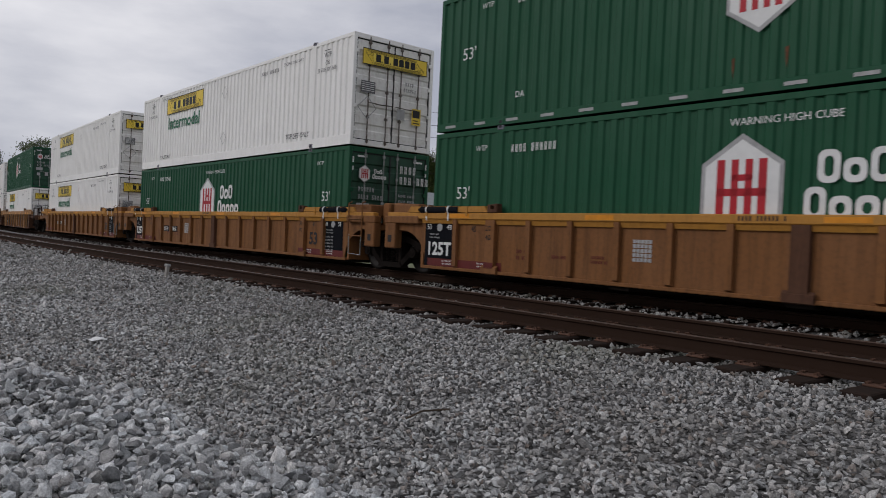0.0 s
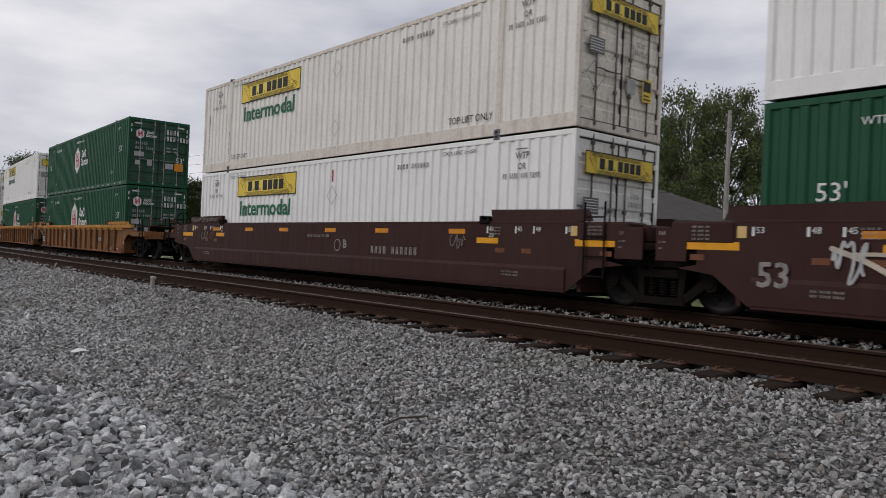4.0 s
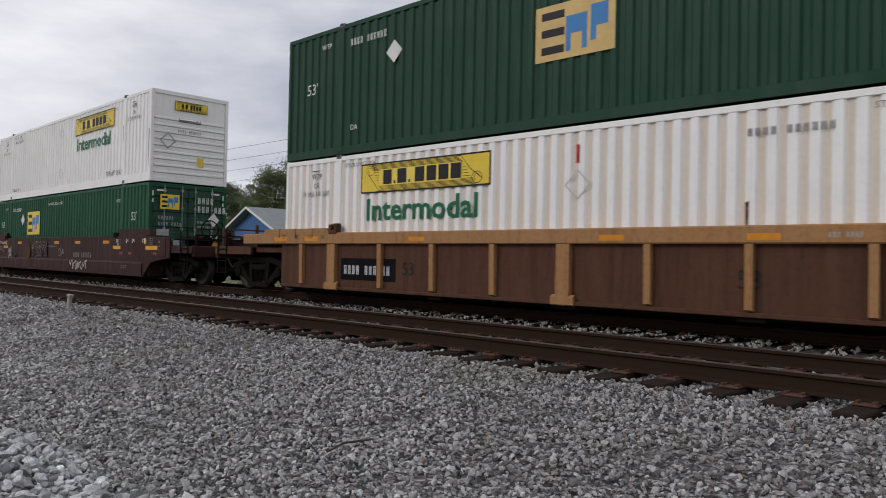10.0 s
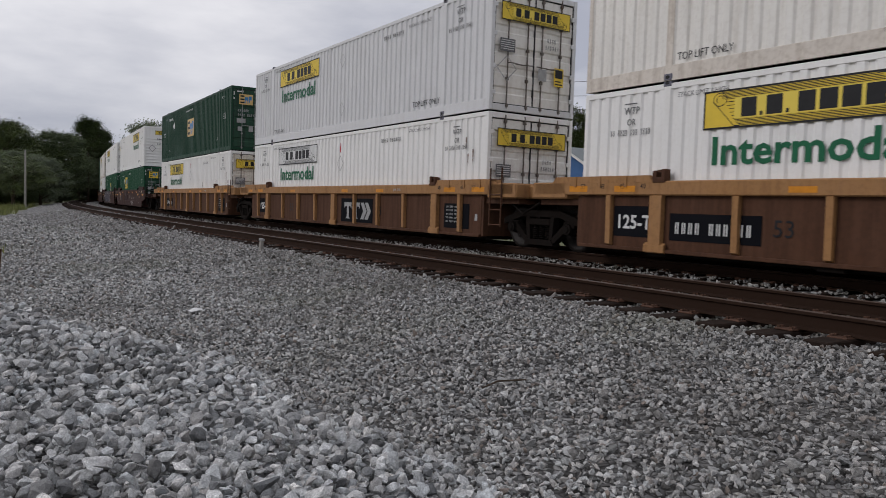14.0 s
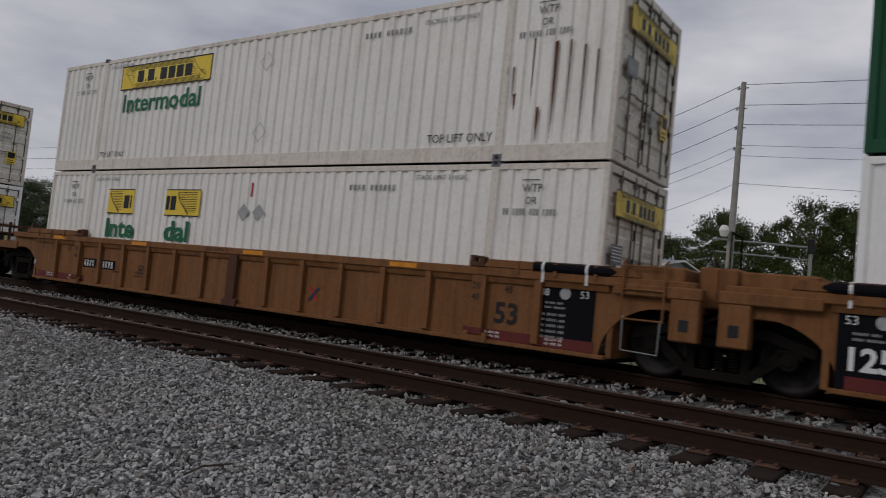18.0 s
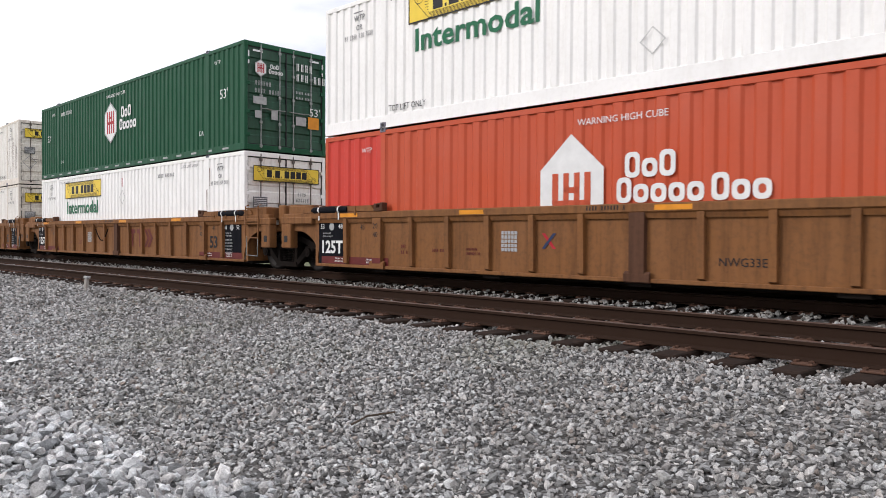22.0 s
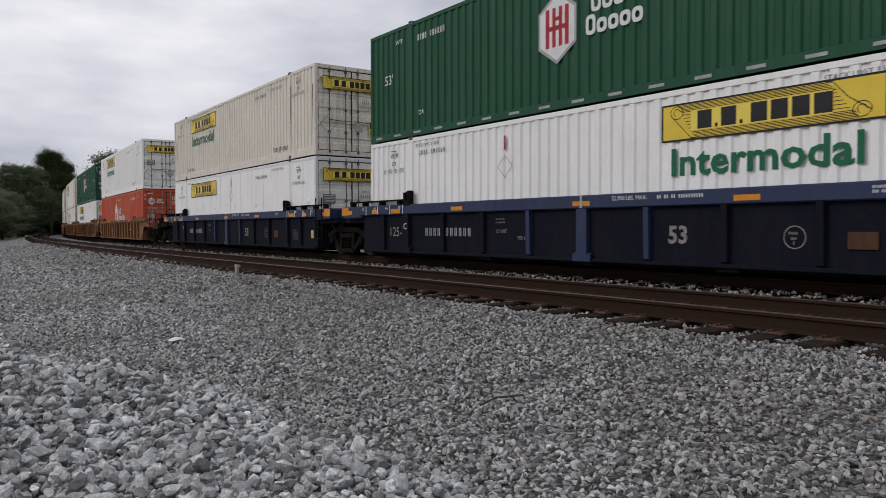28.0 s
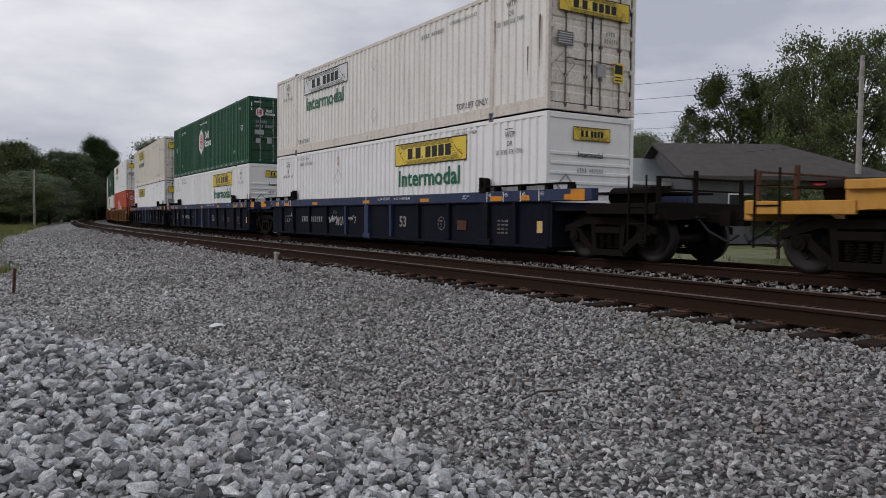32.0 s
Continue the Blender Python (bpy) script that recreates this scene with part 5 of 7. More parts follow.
def well_car(kind, front_outer, rear_outer, chord_paint=None):
    """A well unit, x along the train. Outer ends carry a coupler, inner ends share a bogie."""
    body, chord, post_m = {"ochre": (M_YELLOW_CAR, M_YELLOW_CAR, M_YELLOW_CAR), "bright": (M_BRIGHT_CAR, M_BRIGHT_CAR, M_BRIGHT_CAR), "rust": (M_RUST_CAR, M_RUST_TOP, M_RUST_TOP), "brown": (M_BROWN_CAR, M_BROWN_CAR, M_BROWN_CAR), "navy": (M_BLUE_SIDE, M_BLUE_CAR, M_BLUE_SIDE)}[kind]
    chord = chord_paint or chord
    car = thing("well_car", CAR_LABELS[kind], "well car", "well cars of the train")
    deep = 8.02 if kind == "rust" else 8.28
    ochre = kind in ("ochre", "bright")
    for s in (1, -1):
        y = s * (SIDE - 0.10)
        lo, hi = (y - 0.03, y) if s > 0 else (y, y + 0.03)
        if kind == "brown":
            xf, xr = (9.9 if front_outer else 8.95), (9.9 if rear_outer else 8.95)
            poly = [(-deep + 0.15, 0.20), (deep - 0.15, 0.20), (deep + 0.4, 0.62), (deep + 1.0, 0.70), (xf, 0.76), (xf, TOP - 0.06), (deep, TOP), (-deep, TOP), (-xr, TOP - 0.06), (-xr, 0.76), (-deep - 1.0, 0.70), (-deep - 0.4, 0.62)]
            part("side_plate", Form().prism(poly, "y", s * (SIDE - 0.06), s * (SIDE - 0.02)), body, car)
            part("top_chord", Form().box(-deep - 0.1, deep + 0.1, s * (SIDE - 0.14), s * (SIDE - 0.016), TOP - 0.03, TOP + 0.02, 0.01), body, car)
            part("sill_flange", Form().box(-deep + 0.2, deep - 0.2, s * (SIDE - 0.12), s * SIDE, 0.17, 0.215), body, car)
            part("lower_fold", Form().prism([(s * (SIDE - 0.02), 0.62), (s * (SIDE + 0.012), 0.56), (s * (SIDE + 0.012), 0.22), (s * (SIDE - 0.02), 0.22)], "x", -deep + 0.2, deep - 0.2), body, car)
        elif ochre:
            out = deep + 1.28
            poly = arch(deep - 0.12, -1)[::-1] + arch(deep - 0.12, 1) + [(out, 0.95), (out, TOP - 0.16), (-out, TOP - 0.16), (-out, 0.95)]
            part("side_plate", Form().prism(poly, "y", lo, hi), body, car)
        else:
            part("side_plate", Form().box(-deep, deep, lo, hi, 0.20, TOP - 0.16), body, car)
        if kind != "brown":
            zc = TOP - (0.17 if ochre else 0.25)
            if ochre:
                part("top_chord", Form().box(-deep - 1.25, deep + 1.25, s * (SIDE - 0.16), s * SIDE, zc, TOP - 0.03, 0.015), chord, car)
                part("chord_lip", Form().prism([(s * (SIDE - 0.1), zc - 0.09), (s * (SIDE - 0.06), zc - 0.09), (s * (SIDE - 0.03), zc), (s * (SIDE - 0.1), zc)], "x", -deep, deep), chord, car)
            else:
                c = Form().box(-(9.65 if rear_outer else 9.3), 9.65 if front_outer else 9.3, s * (SIDE - 0.18), s * SIDE, zc, TOP, 0.02)
                part("top_chord", c, chord, car)
            part("bottom_chord", Form().box(-deep, deep, s * (SIDE - 0.14), s * (SIDE - 0.04), 0.17, 0.235, 0.01), body, car)
            xs = [POST, -POST, 0] + [e * v for e in (1, -1) for v in ((1.02, 2.03, 3.04, 4.05, 5.06, 7.15) if ochre else (1.5, 3.0, 4.5, 7.2))]
            for x in xs:
                big = abs(x) < 0.1 or abs(abs(x) - POST) < 0.05
                w = (0.13 if big else 0.055)
                f = Form().prism([(s * (SIDE - 0.10), 0.24), (s * (SIDE - (0.0 if big else 0.02)), 0.27), (s * (SIDE - 0.0), zc), (s * (SIDE - 0.10), zc)], "x", x - w, x + w)
                if big:
                    f.prism([(s * (SIDE - 0.05), 0.16), (s * (SIDE + 0.004), 0.18), (s * (SIDE + 0.004), 0.30), (s * (SIDE - 0.05), 0.34)], "x", x - w * 1.7, x + w * 1.7)
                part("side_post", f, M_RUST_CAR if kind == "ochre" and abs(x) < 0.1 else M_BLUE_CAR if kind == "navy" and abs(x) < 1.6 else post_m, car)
    # well floor, end walls
    part("well_floor", Form().box(-deep, deep, -1.2, 1.2, 0.12, 0.18), M_STEEL, car)
    for x in (-6.1, -3, 0, 3, 6.1):
        part("cross_bearer", Form().box(x - 0.2, x + 0.2, -1.36, 1.36, 0.10, 0.22, 0.01), M_STEEL, car)
    for e, outer in ((1, front_outer), (-1, rear_outer)):
        x0, x1 = deep * e, (deep + 1.28) * e
        part("end_bulkhead", Form().box(min(x0, x0 + e * 0.08), max(x0, x0 + e * 0.08), -1.36, 1.36, 0.2, 1.15), body, car)
        part("end_deck", Form().box(min(x0, x1), max(x0, x1), -1.30, 1.30, 0.96, 1.08, 0.01), body, car)
        part("centre_sill", Form().box(min(x0, e * 10.2), max(x0, e * 10.2), -0.28, 0.28, 0.72, 1.02, 0.02), M_STEEL, car)
        # raised guide ledge over the chord end
        for s in (1, -1):
            y0, y1 = s * (SIDE - 0.17), s * (SIDE + 0.005)
            if kind == "brown":
                part("guide_ledge", Form().prism([(e * 6.18, TOP + 0.02), (e * 8.55, TOP + 0.02), (e * 8.45, TOP + 0.22), (e * 6.15, TOP + 0.25)], "y", min(y0, s * (SIDE - 0.05)), max(y0, s * (SIDE - 0.05))), body, car)
            elif kind == "navy":
                part("guide_ledge", Form().box(min(e * 6.15, e * 9.0), max(e * 6.15, e * 9.0), min(y0, y1), max(y0, y1), TOP + 0.10, TOP + 0.135, 0.008), M_STEEL, car)
                for x in (6.4, 7.3, 8.2, 8.9):
                    part("guide_foot", Form().box(min(e * x, e * (x + .12)), max(e * x, e * (x + .12)), min(y0, s * (SIDE - 0.03)), max(y0, s * (SIDE - 0.03)), TOP - 0.02, TOP + 0.10), M_STEEL, car)
            else:
                f = Form().prism([(e * 6.15, TOP - 0.02), (e * 8.75, TOP - 0.02), (e * 8.65, TOP + 0.10), (e * 6.25, TOP + 0.10)], "y", min(y0, y1), max(y0, y1))
                part("guide_ledge", f, chord, car)
                for x in (6.75, 7.4, 8.05):
                    part("ledge_rib", Form().box(min(e * x, e * (x + .05)), max(e * x, e * (x + .05)), s * (SIDE - 0.0) - 0.02, s * (SIDE - 0.0) + 0.02, TOP - 0.10, TOP + 0.10), chord, car)
            # guide horn beside the box
            horn = Form()
            tall = {"navy": 0.34, "brown": 0.13, "rust": 0.20}.get(kind, 0.15)
            for a, b in ((5.88, 5.97), (6.07, 6.16)):
                horn.box(e * a, e * b, s * (SIDE - 0.13), s * (SIDE + 0.02), TOP - 0.03, TOP + tall * (1.0 if a < 6 else 0.88), 0.012)
            horn.box(e * 5.95, e * 6.1, s * (SIDE - 0.13), s * (SIDE + 0.02), TOP - 0.03, TOP + tall * 0.3, 0.01).box(e * 5.95, e * 6.1, s * (SIDE - 0.13), s * (SIDE - 0.02), TOP + tall * 0.7, TOP + tall * 0.95, 0.01)
            part("guide_horn", horn, {"rust": M_RUST_CAR, "ochre": M_RUST_CAR}.get(kind, M_STEEL), car)
        if not outer:
            if ochre:
                for s in (1, -1):
                    part("stake_pocket", Form().box(e * 9.2, e * 9.6, s * (SIDE - 0.2), s * (SIDE + 0.012), 0.56, 1.14, 0.02), body, car)
                    part("pocket_slot", Form().box(e * 9.33, e * 9.47, s * (SIDE + 0.005), s * (SIDE + 0.016), 0.70, 0.86, 0.004), M_INK, car)
                    part("end_beam", Form().box(e * 8.36, e * 9.62, s * (SIDE - 0.18), s * (SIDE + 0.02), 1.13, 1.30, 0.02), body, car)
                part("end_housing", Form().box(e * 8.42, e * 9.36, -1.40, 1.43, 1.28, 1.57, 0.025), body, car)
                part("end_tower", Form().box(e * 9.46, e * 9.74, -1.05, 1.15, 1.05, 1.62, 0.03), body, car)
            else:
                part("end_housing", Form().box(min(e * 8.7, e * 9.55), max(e * 8.7, e * 9.55), -1.0, 1.1, 1.08, 1.38, 0.04), chord, car)
                part("end_block", Form().box(min(e * 8.35, e * 9.4), max(e * 8.35, e * 9.4), 0.95, SIDE, 1.08, TOP, 0.03), chord, car)
            part("articulation", Form().lathe([(0.0, 0.62), (0.34, 0.62), (0.36, 0.80), (0.36, 1.0), (0.25, 1.12), (0.0, 1.14)], 16, "z", (e * 9.72, 0, 0)), M_STEEL, car)
            if e < 0:
                if ochre:
                    lad = Form()
                    for a in (8.52, 9.12):
                        lad.tube([(e * a, SIDE + 0.05, 0.78), (e * a, SIDE + 0.05, 1.60), (e * a, SIDE - 0.04, 1.64)], 0.017, 6)
                    for z in (0.80, 1.22, 1.55):
                        lad.tube([(e * 8.52, SIDE + 0.05, z), (e * 9.12, SIDE + 0.05, z)], 0.015, 6)
                    part("ladder", lad, body, car)
                    part("stirrup", Form().tube([(e * 8.55, SIDE + 0.04, 0.84), (e * 8.56, SIDE + 0.04, 0.36), (e * 9.08, SIDE + 0.04, 0.34), (e * 9.09, SIDE + 0.04, 0.82)], 0.014, 6), M_BAR, car, "grey steel step")
                    rail = Form()
                    for y in (-1.2, -0.55):
                        rail.tube([(e * 9.42, y, 1.3), (e * 9.42, y, 2.3)], 0.02, 6)
                    rail.tube([(e * 9.42, -1.2, 2.3), (e * 9.42, -0.55, 2.3)], 0.02, 6)
                    part("grab_rail", rail, M_STEEL, car)
                else:
                    ladder(car, e * 8.72, SIDE + 0.03, 0.45, 1.75, M_RUST_CAR if kind == "rust" else M_STEEL)
                part("brake_pipe", Form().tube([(e * 8.9, 1.2, 1.0), (e * 9.4, 1.25, 0.75), (e * 9.9, 1.2, 1.0)], 0.025, 6), M_STEEL, car)
        else:
            part("platform", Form().box(min(e * 9.4, e * 11.15), max(e * 9.4, e * 11.15), -1.35, 1.35, 1.02, 1.09, 0.01), body if ochre else M_STEEL, car)
            part("platform_edge", Form().box(min(e * 9.4, e * 11.15), max(e * 9.4, e * 11.15), 1.33, 1.40, 0.90, 1.10, 0.01), body if kind != "navy" else M_STEEL, car)
            part("end_sill", Form().box(min(e * 11.05, e * 11.2), max(e * 11.05, e * 11.2), -1.35, 1.35, 0.80, 1.12, 0.02), body if kind != "navy" else M_STEEL, car)
            part("walkway", Form().box(min(e * 9.0, e * 10.6), max(e * 9.0, e * 10.6), -0.9, 0.9, 1.30, 1.34), M_STEEL, car)
            w = end_railing(car, e, e * 11.05, M_RUST_CAR if ochre or kind == "rust" else M_STEEL, 1.1, 0.45 if kind == "brown" else 0.65)
            if (kind == "rust" and e < 0) or (kind == "navy" and e > 0) or kind == "brown":
                part("handbrake_wheel", w, M_STEEL, car)
            ladder(car, e * 10.75, 1.42, 0.38, 1.60, M_STEEL, 4)
            part("air_tank", Form().tube([(e * 9.3, 0.5, 1.25), (e * 10.3, 0.5, 1.25)], 0.19, 12), M_STEEL, car)
            cp = Form().box(min(e * 11.0, e * 11.75), max(e * 11.0, e * 11.75), -0.11, 0.11, 0.74, 0.94, 0.02).prism([(e * 11.6, -0.2), (e * 11.98, -0.16), (e * 11.98, 0.05), (e * 11.82, 0.10), (e * 11.82, 0.22), (e * 11.6, 0.2)], "z", 0.70, 0.98)
            part("coupler", cp, M_STEEL, car)
            part("air_hose", Form().tube([(e * 11.15, 0.35, 0.9), (e * 11.5, 0.38, 0.6), (e * 11.85, 0.3, 0.42), (e * 12.0, 0.2, 0.55)], 0.025, 8), M_INK, car)
            part("uncoupling_lever", Form().tube([(e * 11.3, 1.35, 0.95), (e * 11.35, 1.3, 0.8), (e * 11.35, 0.2, 0.85)], 0.016, 6), M_STEEL, car)
    return car


def panel(car, x_mid, z0, w, h, mat, off=0.0, name="stencil_panel", label=""):
    """A painted panel on the near side: x_mid is metres ahead of the car's middle."""
    return part(name, Form().flat([rect(-x_mid - w / 2, -x_mid + w / 2, z0, z0 + h)], "side", SIDE - 0.094 + off), mat, car, label)


def ochre_marks(car, outer, number_at, letters):
    o = SIDE - 0.09
    for e in (1, -1):
        inner = not outer[0 if e > 0 else 1]
        if inner:
            mid = e * (7.72 if e > 0 else 7.58)
            panel(car, mid, 0.22, 0.98, 0.98, M_BLACK, 0.0, "black_panel", "black stencil panel")
            sleeve = Form().tube([(e * 7.05, SIDE - 0.05, TOP + 0.03), (e * 7.08, SIDE - 0.05, TOP + 0.03), (e * 8.28, SIDE - 0.05, TOP + 0.03)], 0.088, 12)
            sleeve.tube([(e * 8.27, SIDE - 0.05, TOP + 0.03), (e * 8.42, SIDE - 0.05, TOP + 0.03)], 0.088, 12, 0.05)
            part("black_sleeve", sleeve, M_BLACK, car, "rounded black sleeve over the chord")
            for dx in (-0.36, 0.36):
                band = Form().tube([(mid + dx - 0.022, SIDE - 0.05, TOP + 0.03), (mid + dx + 0.022, SIDE - 0.05, TOP + 0.03)], 0.0915, 12)
                band.flat([rect(-(mid) - dx - 0.022, -(mid) - dx + 0.022, TOP - 0.20, TOP - 0.02)], "side", SIDE + 0.006)
                part("white_stripe", band, M_DECAL, car)
            a = -(mid) - 0.42
            for words, dx, z, k in (("53", 0.0 if e > 0 else 0.66, 1.02, 0.11), ("48", 0.66 if e > 0 else 0.0, 1.02, 0.11)):
                write(words, car, "side", a + dx, z, o + 0.004, k, M_DECAL)
            part("round_seal", Form().flat([[(a + 0.42 + 0.09 * math.cos(k * math.tau / 14), 1.07 + 0.09 * math.sin(k * math.tau / 14)) for k in range(14)]], "side", o + 0.004), M_LABEL_GREY, car)
            part("stencil", Form().flat(bars("nnnnnnn nnnn", a + 0.1, 0.90, 0.035) + bars("nnnnn nnnnnnnn", a + 0.1, 0.83, 0.035), "side", o + 0.004), M_LABEL_GREY, car)
            if e > 0:
                write("125T", car, "side", a + 0.0, 0.48, o + 0.004, 0.27, M_DECAL, 0.012)
            else:
                part("stencil", Form().flat([r for k in range(5) for r in bars("nnnn nnnnnn nnnn", a, 0.72 - k * 0.085, 0.04)], "side", o + 0.004), M_LABEL_GREY, car)
        if not inner:
            write("48", car, "side", -(e * 7.35) - 0.1, 1.0, o, 0.11, M_INK)
            write("53", car, "side", -(e * 7.95) - 0.1, 1.0, o, 0.11, M_INK)
            part("white_label", Form().flat([rect(-(e * 8.3) - 0.05, -(e * 8.3) + 0.05, 0.55, 0.67)], "side", o), M_LABEL_GREY, car)
        panel(car, e * 6.95, 0.24, 2.3, 0.16, M_DARK_RED, 0.003, "dark_red_band")
        part("stencil", Form().flat([r for dx in (-0.5, 0.6) for k in range(2) for r in bars("nnn nnnn nnn", -(e * 6.9) + dx - 0.2, 0.34 - k * 0.06, 0.035)], "side", o + 0.003), M_DECAL, car)
        b = -(e * POST)
        part("dark_red_band", Form().flat([rect(b - 0.13, b + 0.13, 0.28, 0.40)], "side", SIDE + 0.004), M_DARK_RED, car)
        write("20", car, "side", b - 0.11, 1.02, SIDE + 0.006, 0.11, M_INK)
        write("40", car, "side", b - 0.11, 0.84, SIDE + 0.006, 0.11, M_INK)
        write("45", car, "side", -(e * 6.62) - 0.1, 1.0, o, 0.11, M_INK)
        if e < 0:
            write("53", car, "side", -(e * 6.62) - 0.26, 0.52, o, 0.32, M_INK, 0.012)
    if letters != "big":
        panel(car, number_at, 0.62, 1.45, 0.22, M_BLACK, 0.001, "number_panel", "black number panel")
        part("number_mark", Form().flat(bars("nnnn nnnnnn", -number_at - 0.66, 0.65, 0.16, 0.75), "side", o), M_DECAL, car)
    part("number_mark", Form().flat(bars("nnnn nnnnnn n", -0.9, TOP - 0.125, 0.07, 0.8), "side", SIDE + 0.004), M_INK, car)
    lone = letters == "mid" and outer[0]
    if lone:
        part("stencil", Form().flat([rect(-3.45, -3.25, 0.78, 0.80), rect(-3.45, -3.25, 0.60, 0.62), rect(-3.45, -3.43, 0.62, 0.78), rect(-3.27, -3.25, 0.62, 0.78), rect(-3.38, -3.32, 0.67, 0.73)], "side", o), M_INK, car)
    else:
        part("check_panel", Form().flat([rect(-2.75 + i * 0.075, -2.69 + i * 0.075, 0.60 + j * 0.075, 0.66 + j * 0.075) for i in range(5) for j in range(5)], "side", o), M_LABEL_GREY, car)
    part("stencil", Form().flat(bars("nnn n", -5.4, 0.62, 0.07) + bars("nn nn", -5.4, 0.5, 0.07) + bars("nnnn nnnnnn", -4.5, 0.56, 0.06) + bars("nnnnnnnn", -3.6, 0.6, 0.05) + bars("nnnnnnn nn", -3.6, 0.52, 0.05), "side", o), M_DARK_RED, car)
    if letters == "big":
        for k in range(3):
            x = 0.98 + k * 0.56
            bb = [[(x, 1.04), (x, .92), (x + .15, .90), (x + .16, .48), (x + .27, .48), (x + .27, .90), (x + .42, .92), (x + .42, 1.04)]] if k < 2 else [[(x, 1.04), (x + .14, 1.04), (x + .40, .76), (x + .14, .48), (x, .48), (x + .24, .76)], [(x + .24, 1.04), (x + .38, 1.04), (x + .64, .76), (x + .38, .48), (x + .24, .48), (x + .48, .76)]]
            part("owner_mark", Form().flat(bb, "side", o + 0.001 * k), M_DARK_RED, car, "red owner mark drawn as plain shapes")
        ch = [(1.12 * k / 12, 1.06 - 0.40 * math.sin(math.pi * k / 12)) for k in range(13)]
        part("hanging_chain", Form().tube([(1.82 - p[0], SIDE - 0.03, p[1]) for p in ch], 0.018, 6), M_STEEL, car)
    if letters == "mid":
        x, z = (2.35, 0.62) if lone else (-1.70, 0.79)
        for k, mat in ((1, M_BLUE_CAR), (-1, M_RED)):
            part("stencil", Form().flat([[(x - k * .15, z - .13), (x - k * .08, z - .13), (x + k * .15, z + .13), (x + k * .08, z + .13)]], "side", o + .002 + .001 * k), mat, car)
        if outer[1]:
            write("NWG33E", car, "side", 1.25, 0.46, o, 0.12, M_INK)
    for x in (4.5, 0.6, -3.4, -7.0):
        part("orange_patch", Form().flat([rect(x - 0.3, x + 0.3, TOP - 0.14, TOP - 0.06)], "side", SIDE + 0.004), M_ORANGE_MARK, car)


def rust_marks(car, code, letters):
    o = SIDE - 0.09
    for e in (1, -1):
        write("53", car, "side", (-3.9 if e > 0 else 2.8), 0.55, o, 0.26, M_INK)
        for k, w in enumerate(("40", "45", "48", "53")):
            write(w, car, "side", -e * (6.35 + k * 0.5) - 0.08, TOP - 0.13, SIDE + 0.004, 0.09, M_INK)
        for x in (6.8, 8.0):
            part("orange_patch", Form().flat([rect(-e * x - 0.25, -e * x + 0.25, TOP - 0.19, TOP - 0.08)], "side", SIDE + 0.004), M_ORANGE_MARK, car)
    for x in (-3.4, 0.9, 3.2):
        part("orange_patch", Form().flat([rect(x - 0.22, x + 0.22, TOP - 0.2, TOP - 0.11)], "side", SIDE + 0.004), M_ORANGE_MARK, car)
    if code:
        panel(car, 6.66, 0.42, 0.92, 0.55, M_BLACK, 0.001, "black_panel", "black stencil panel")
    panel(car, -7.0, 0.34, 1.1, 0.6, M_BLACK, 0.001, "black_panel", "black stencil panel")
    if code:
        write("125-T", car, "side", -7.06, 0.57, o + 0.003, 0.24, M_DECAL, 0.008)
    part("stencil", Form().flat([r for k in range(5) for r in bars("nnn nnnn nnn", 6.55, 0.84 - k * 0.09, 0.045, 0.9)], "side", o + 0.003), M_LABEL_GREY, car)
    part("white_label", Form().flat([rect(7.78, 7.88, 0.55, 0.70)], "side", o), M_LABEL_GREY, car)
    part("stencil", Form().flat(bars("nnn nnnn", 4.0, TOP - 0.17, 0.07), "side", SIDE + 0.004), M_LABEL_GREY, car)
    if letters == "big":
        panel(car, -1.55, 0.30, 2.15, 0.72, M_BLACK, 0.001, "owner_panel", "black panel with owner mark in plain shapes")
        for k in range(3):
            x = 0.72 + k * 0.56
            bb = [[(x, .90), (x, .70), (x + .08, .78), (x + .18, .78), (x + .18, .46), (x + .10, .40), (x + .40, .40), (x + .32, .46), (x + .32, .78), (x + .42, .78), (x + .50, .70), (x + .50, .90)]] if k < 2 else [[(x, .90), (x + .2, .90), (x + .40, .65), (x + .2, .40), (x, .40), (x + .18, .65)], [(x + .28, .90), (x + .48, .90), (x + .68, .65), (x + .48, .40), (x + .28, .40), (x + .46, .65)]]
            part("owner_mark", Form().flat(bb, "side", o + 0.003), M_LABEL_GREY, car)
    else:
        panel(car, 4.95, 0.40, 1.75, 0.46, M_BLACK, 0.001, "number_panel", "black number panel")
        part("number_mark", Form().flat(bars("nnnn nnnnnn", -5.7, 0.52, 0.19), "side", o + 0.003), M_DECAL, car)


def thick(pts, w):
    """Quads along a bent line, w wide."""
    out = []
    for a, b in zip(pts, pts[1:]):
        d = Vector((b[0] - a[0], b[1] - a[1]))
        n, e = Vector((-d.y, d.x)).normalized() * w / 2, d.normalized() * w * 0.42
        out.append([(a[0] - n.x - e.x, a[1] - n.y - e.y), (b[0] - n.x + e.x, b[1] - n.y + e.y), (b[0] + n.x + e.x, b[1] + n.y + e.y), (a[0] + n.x - e.x, a[1] + n.y - e.y)])
    return out


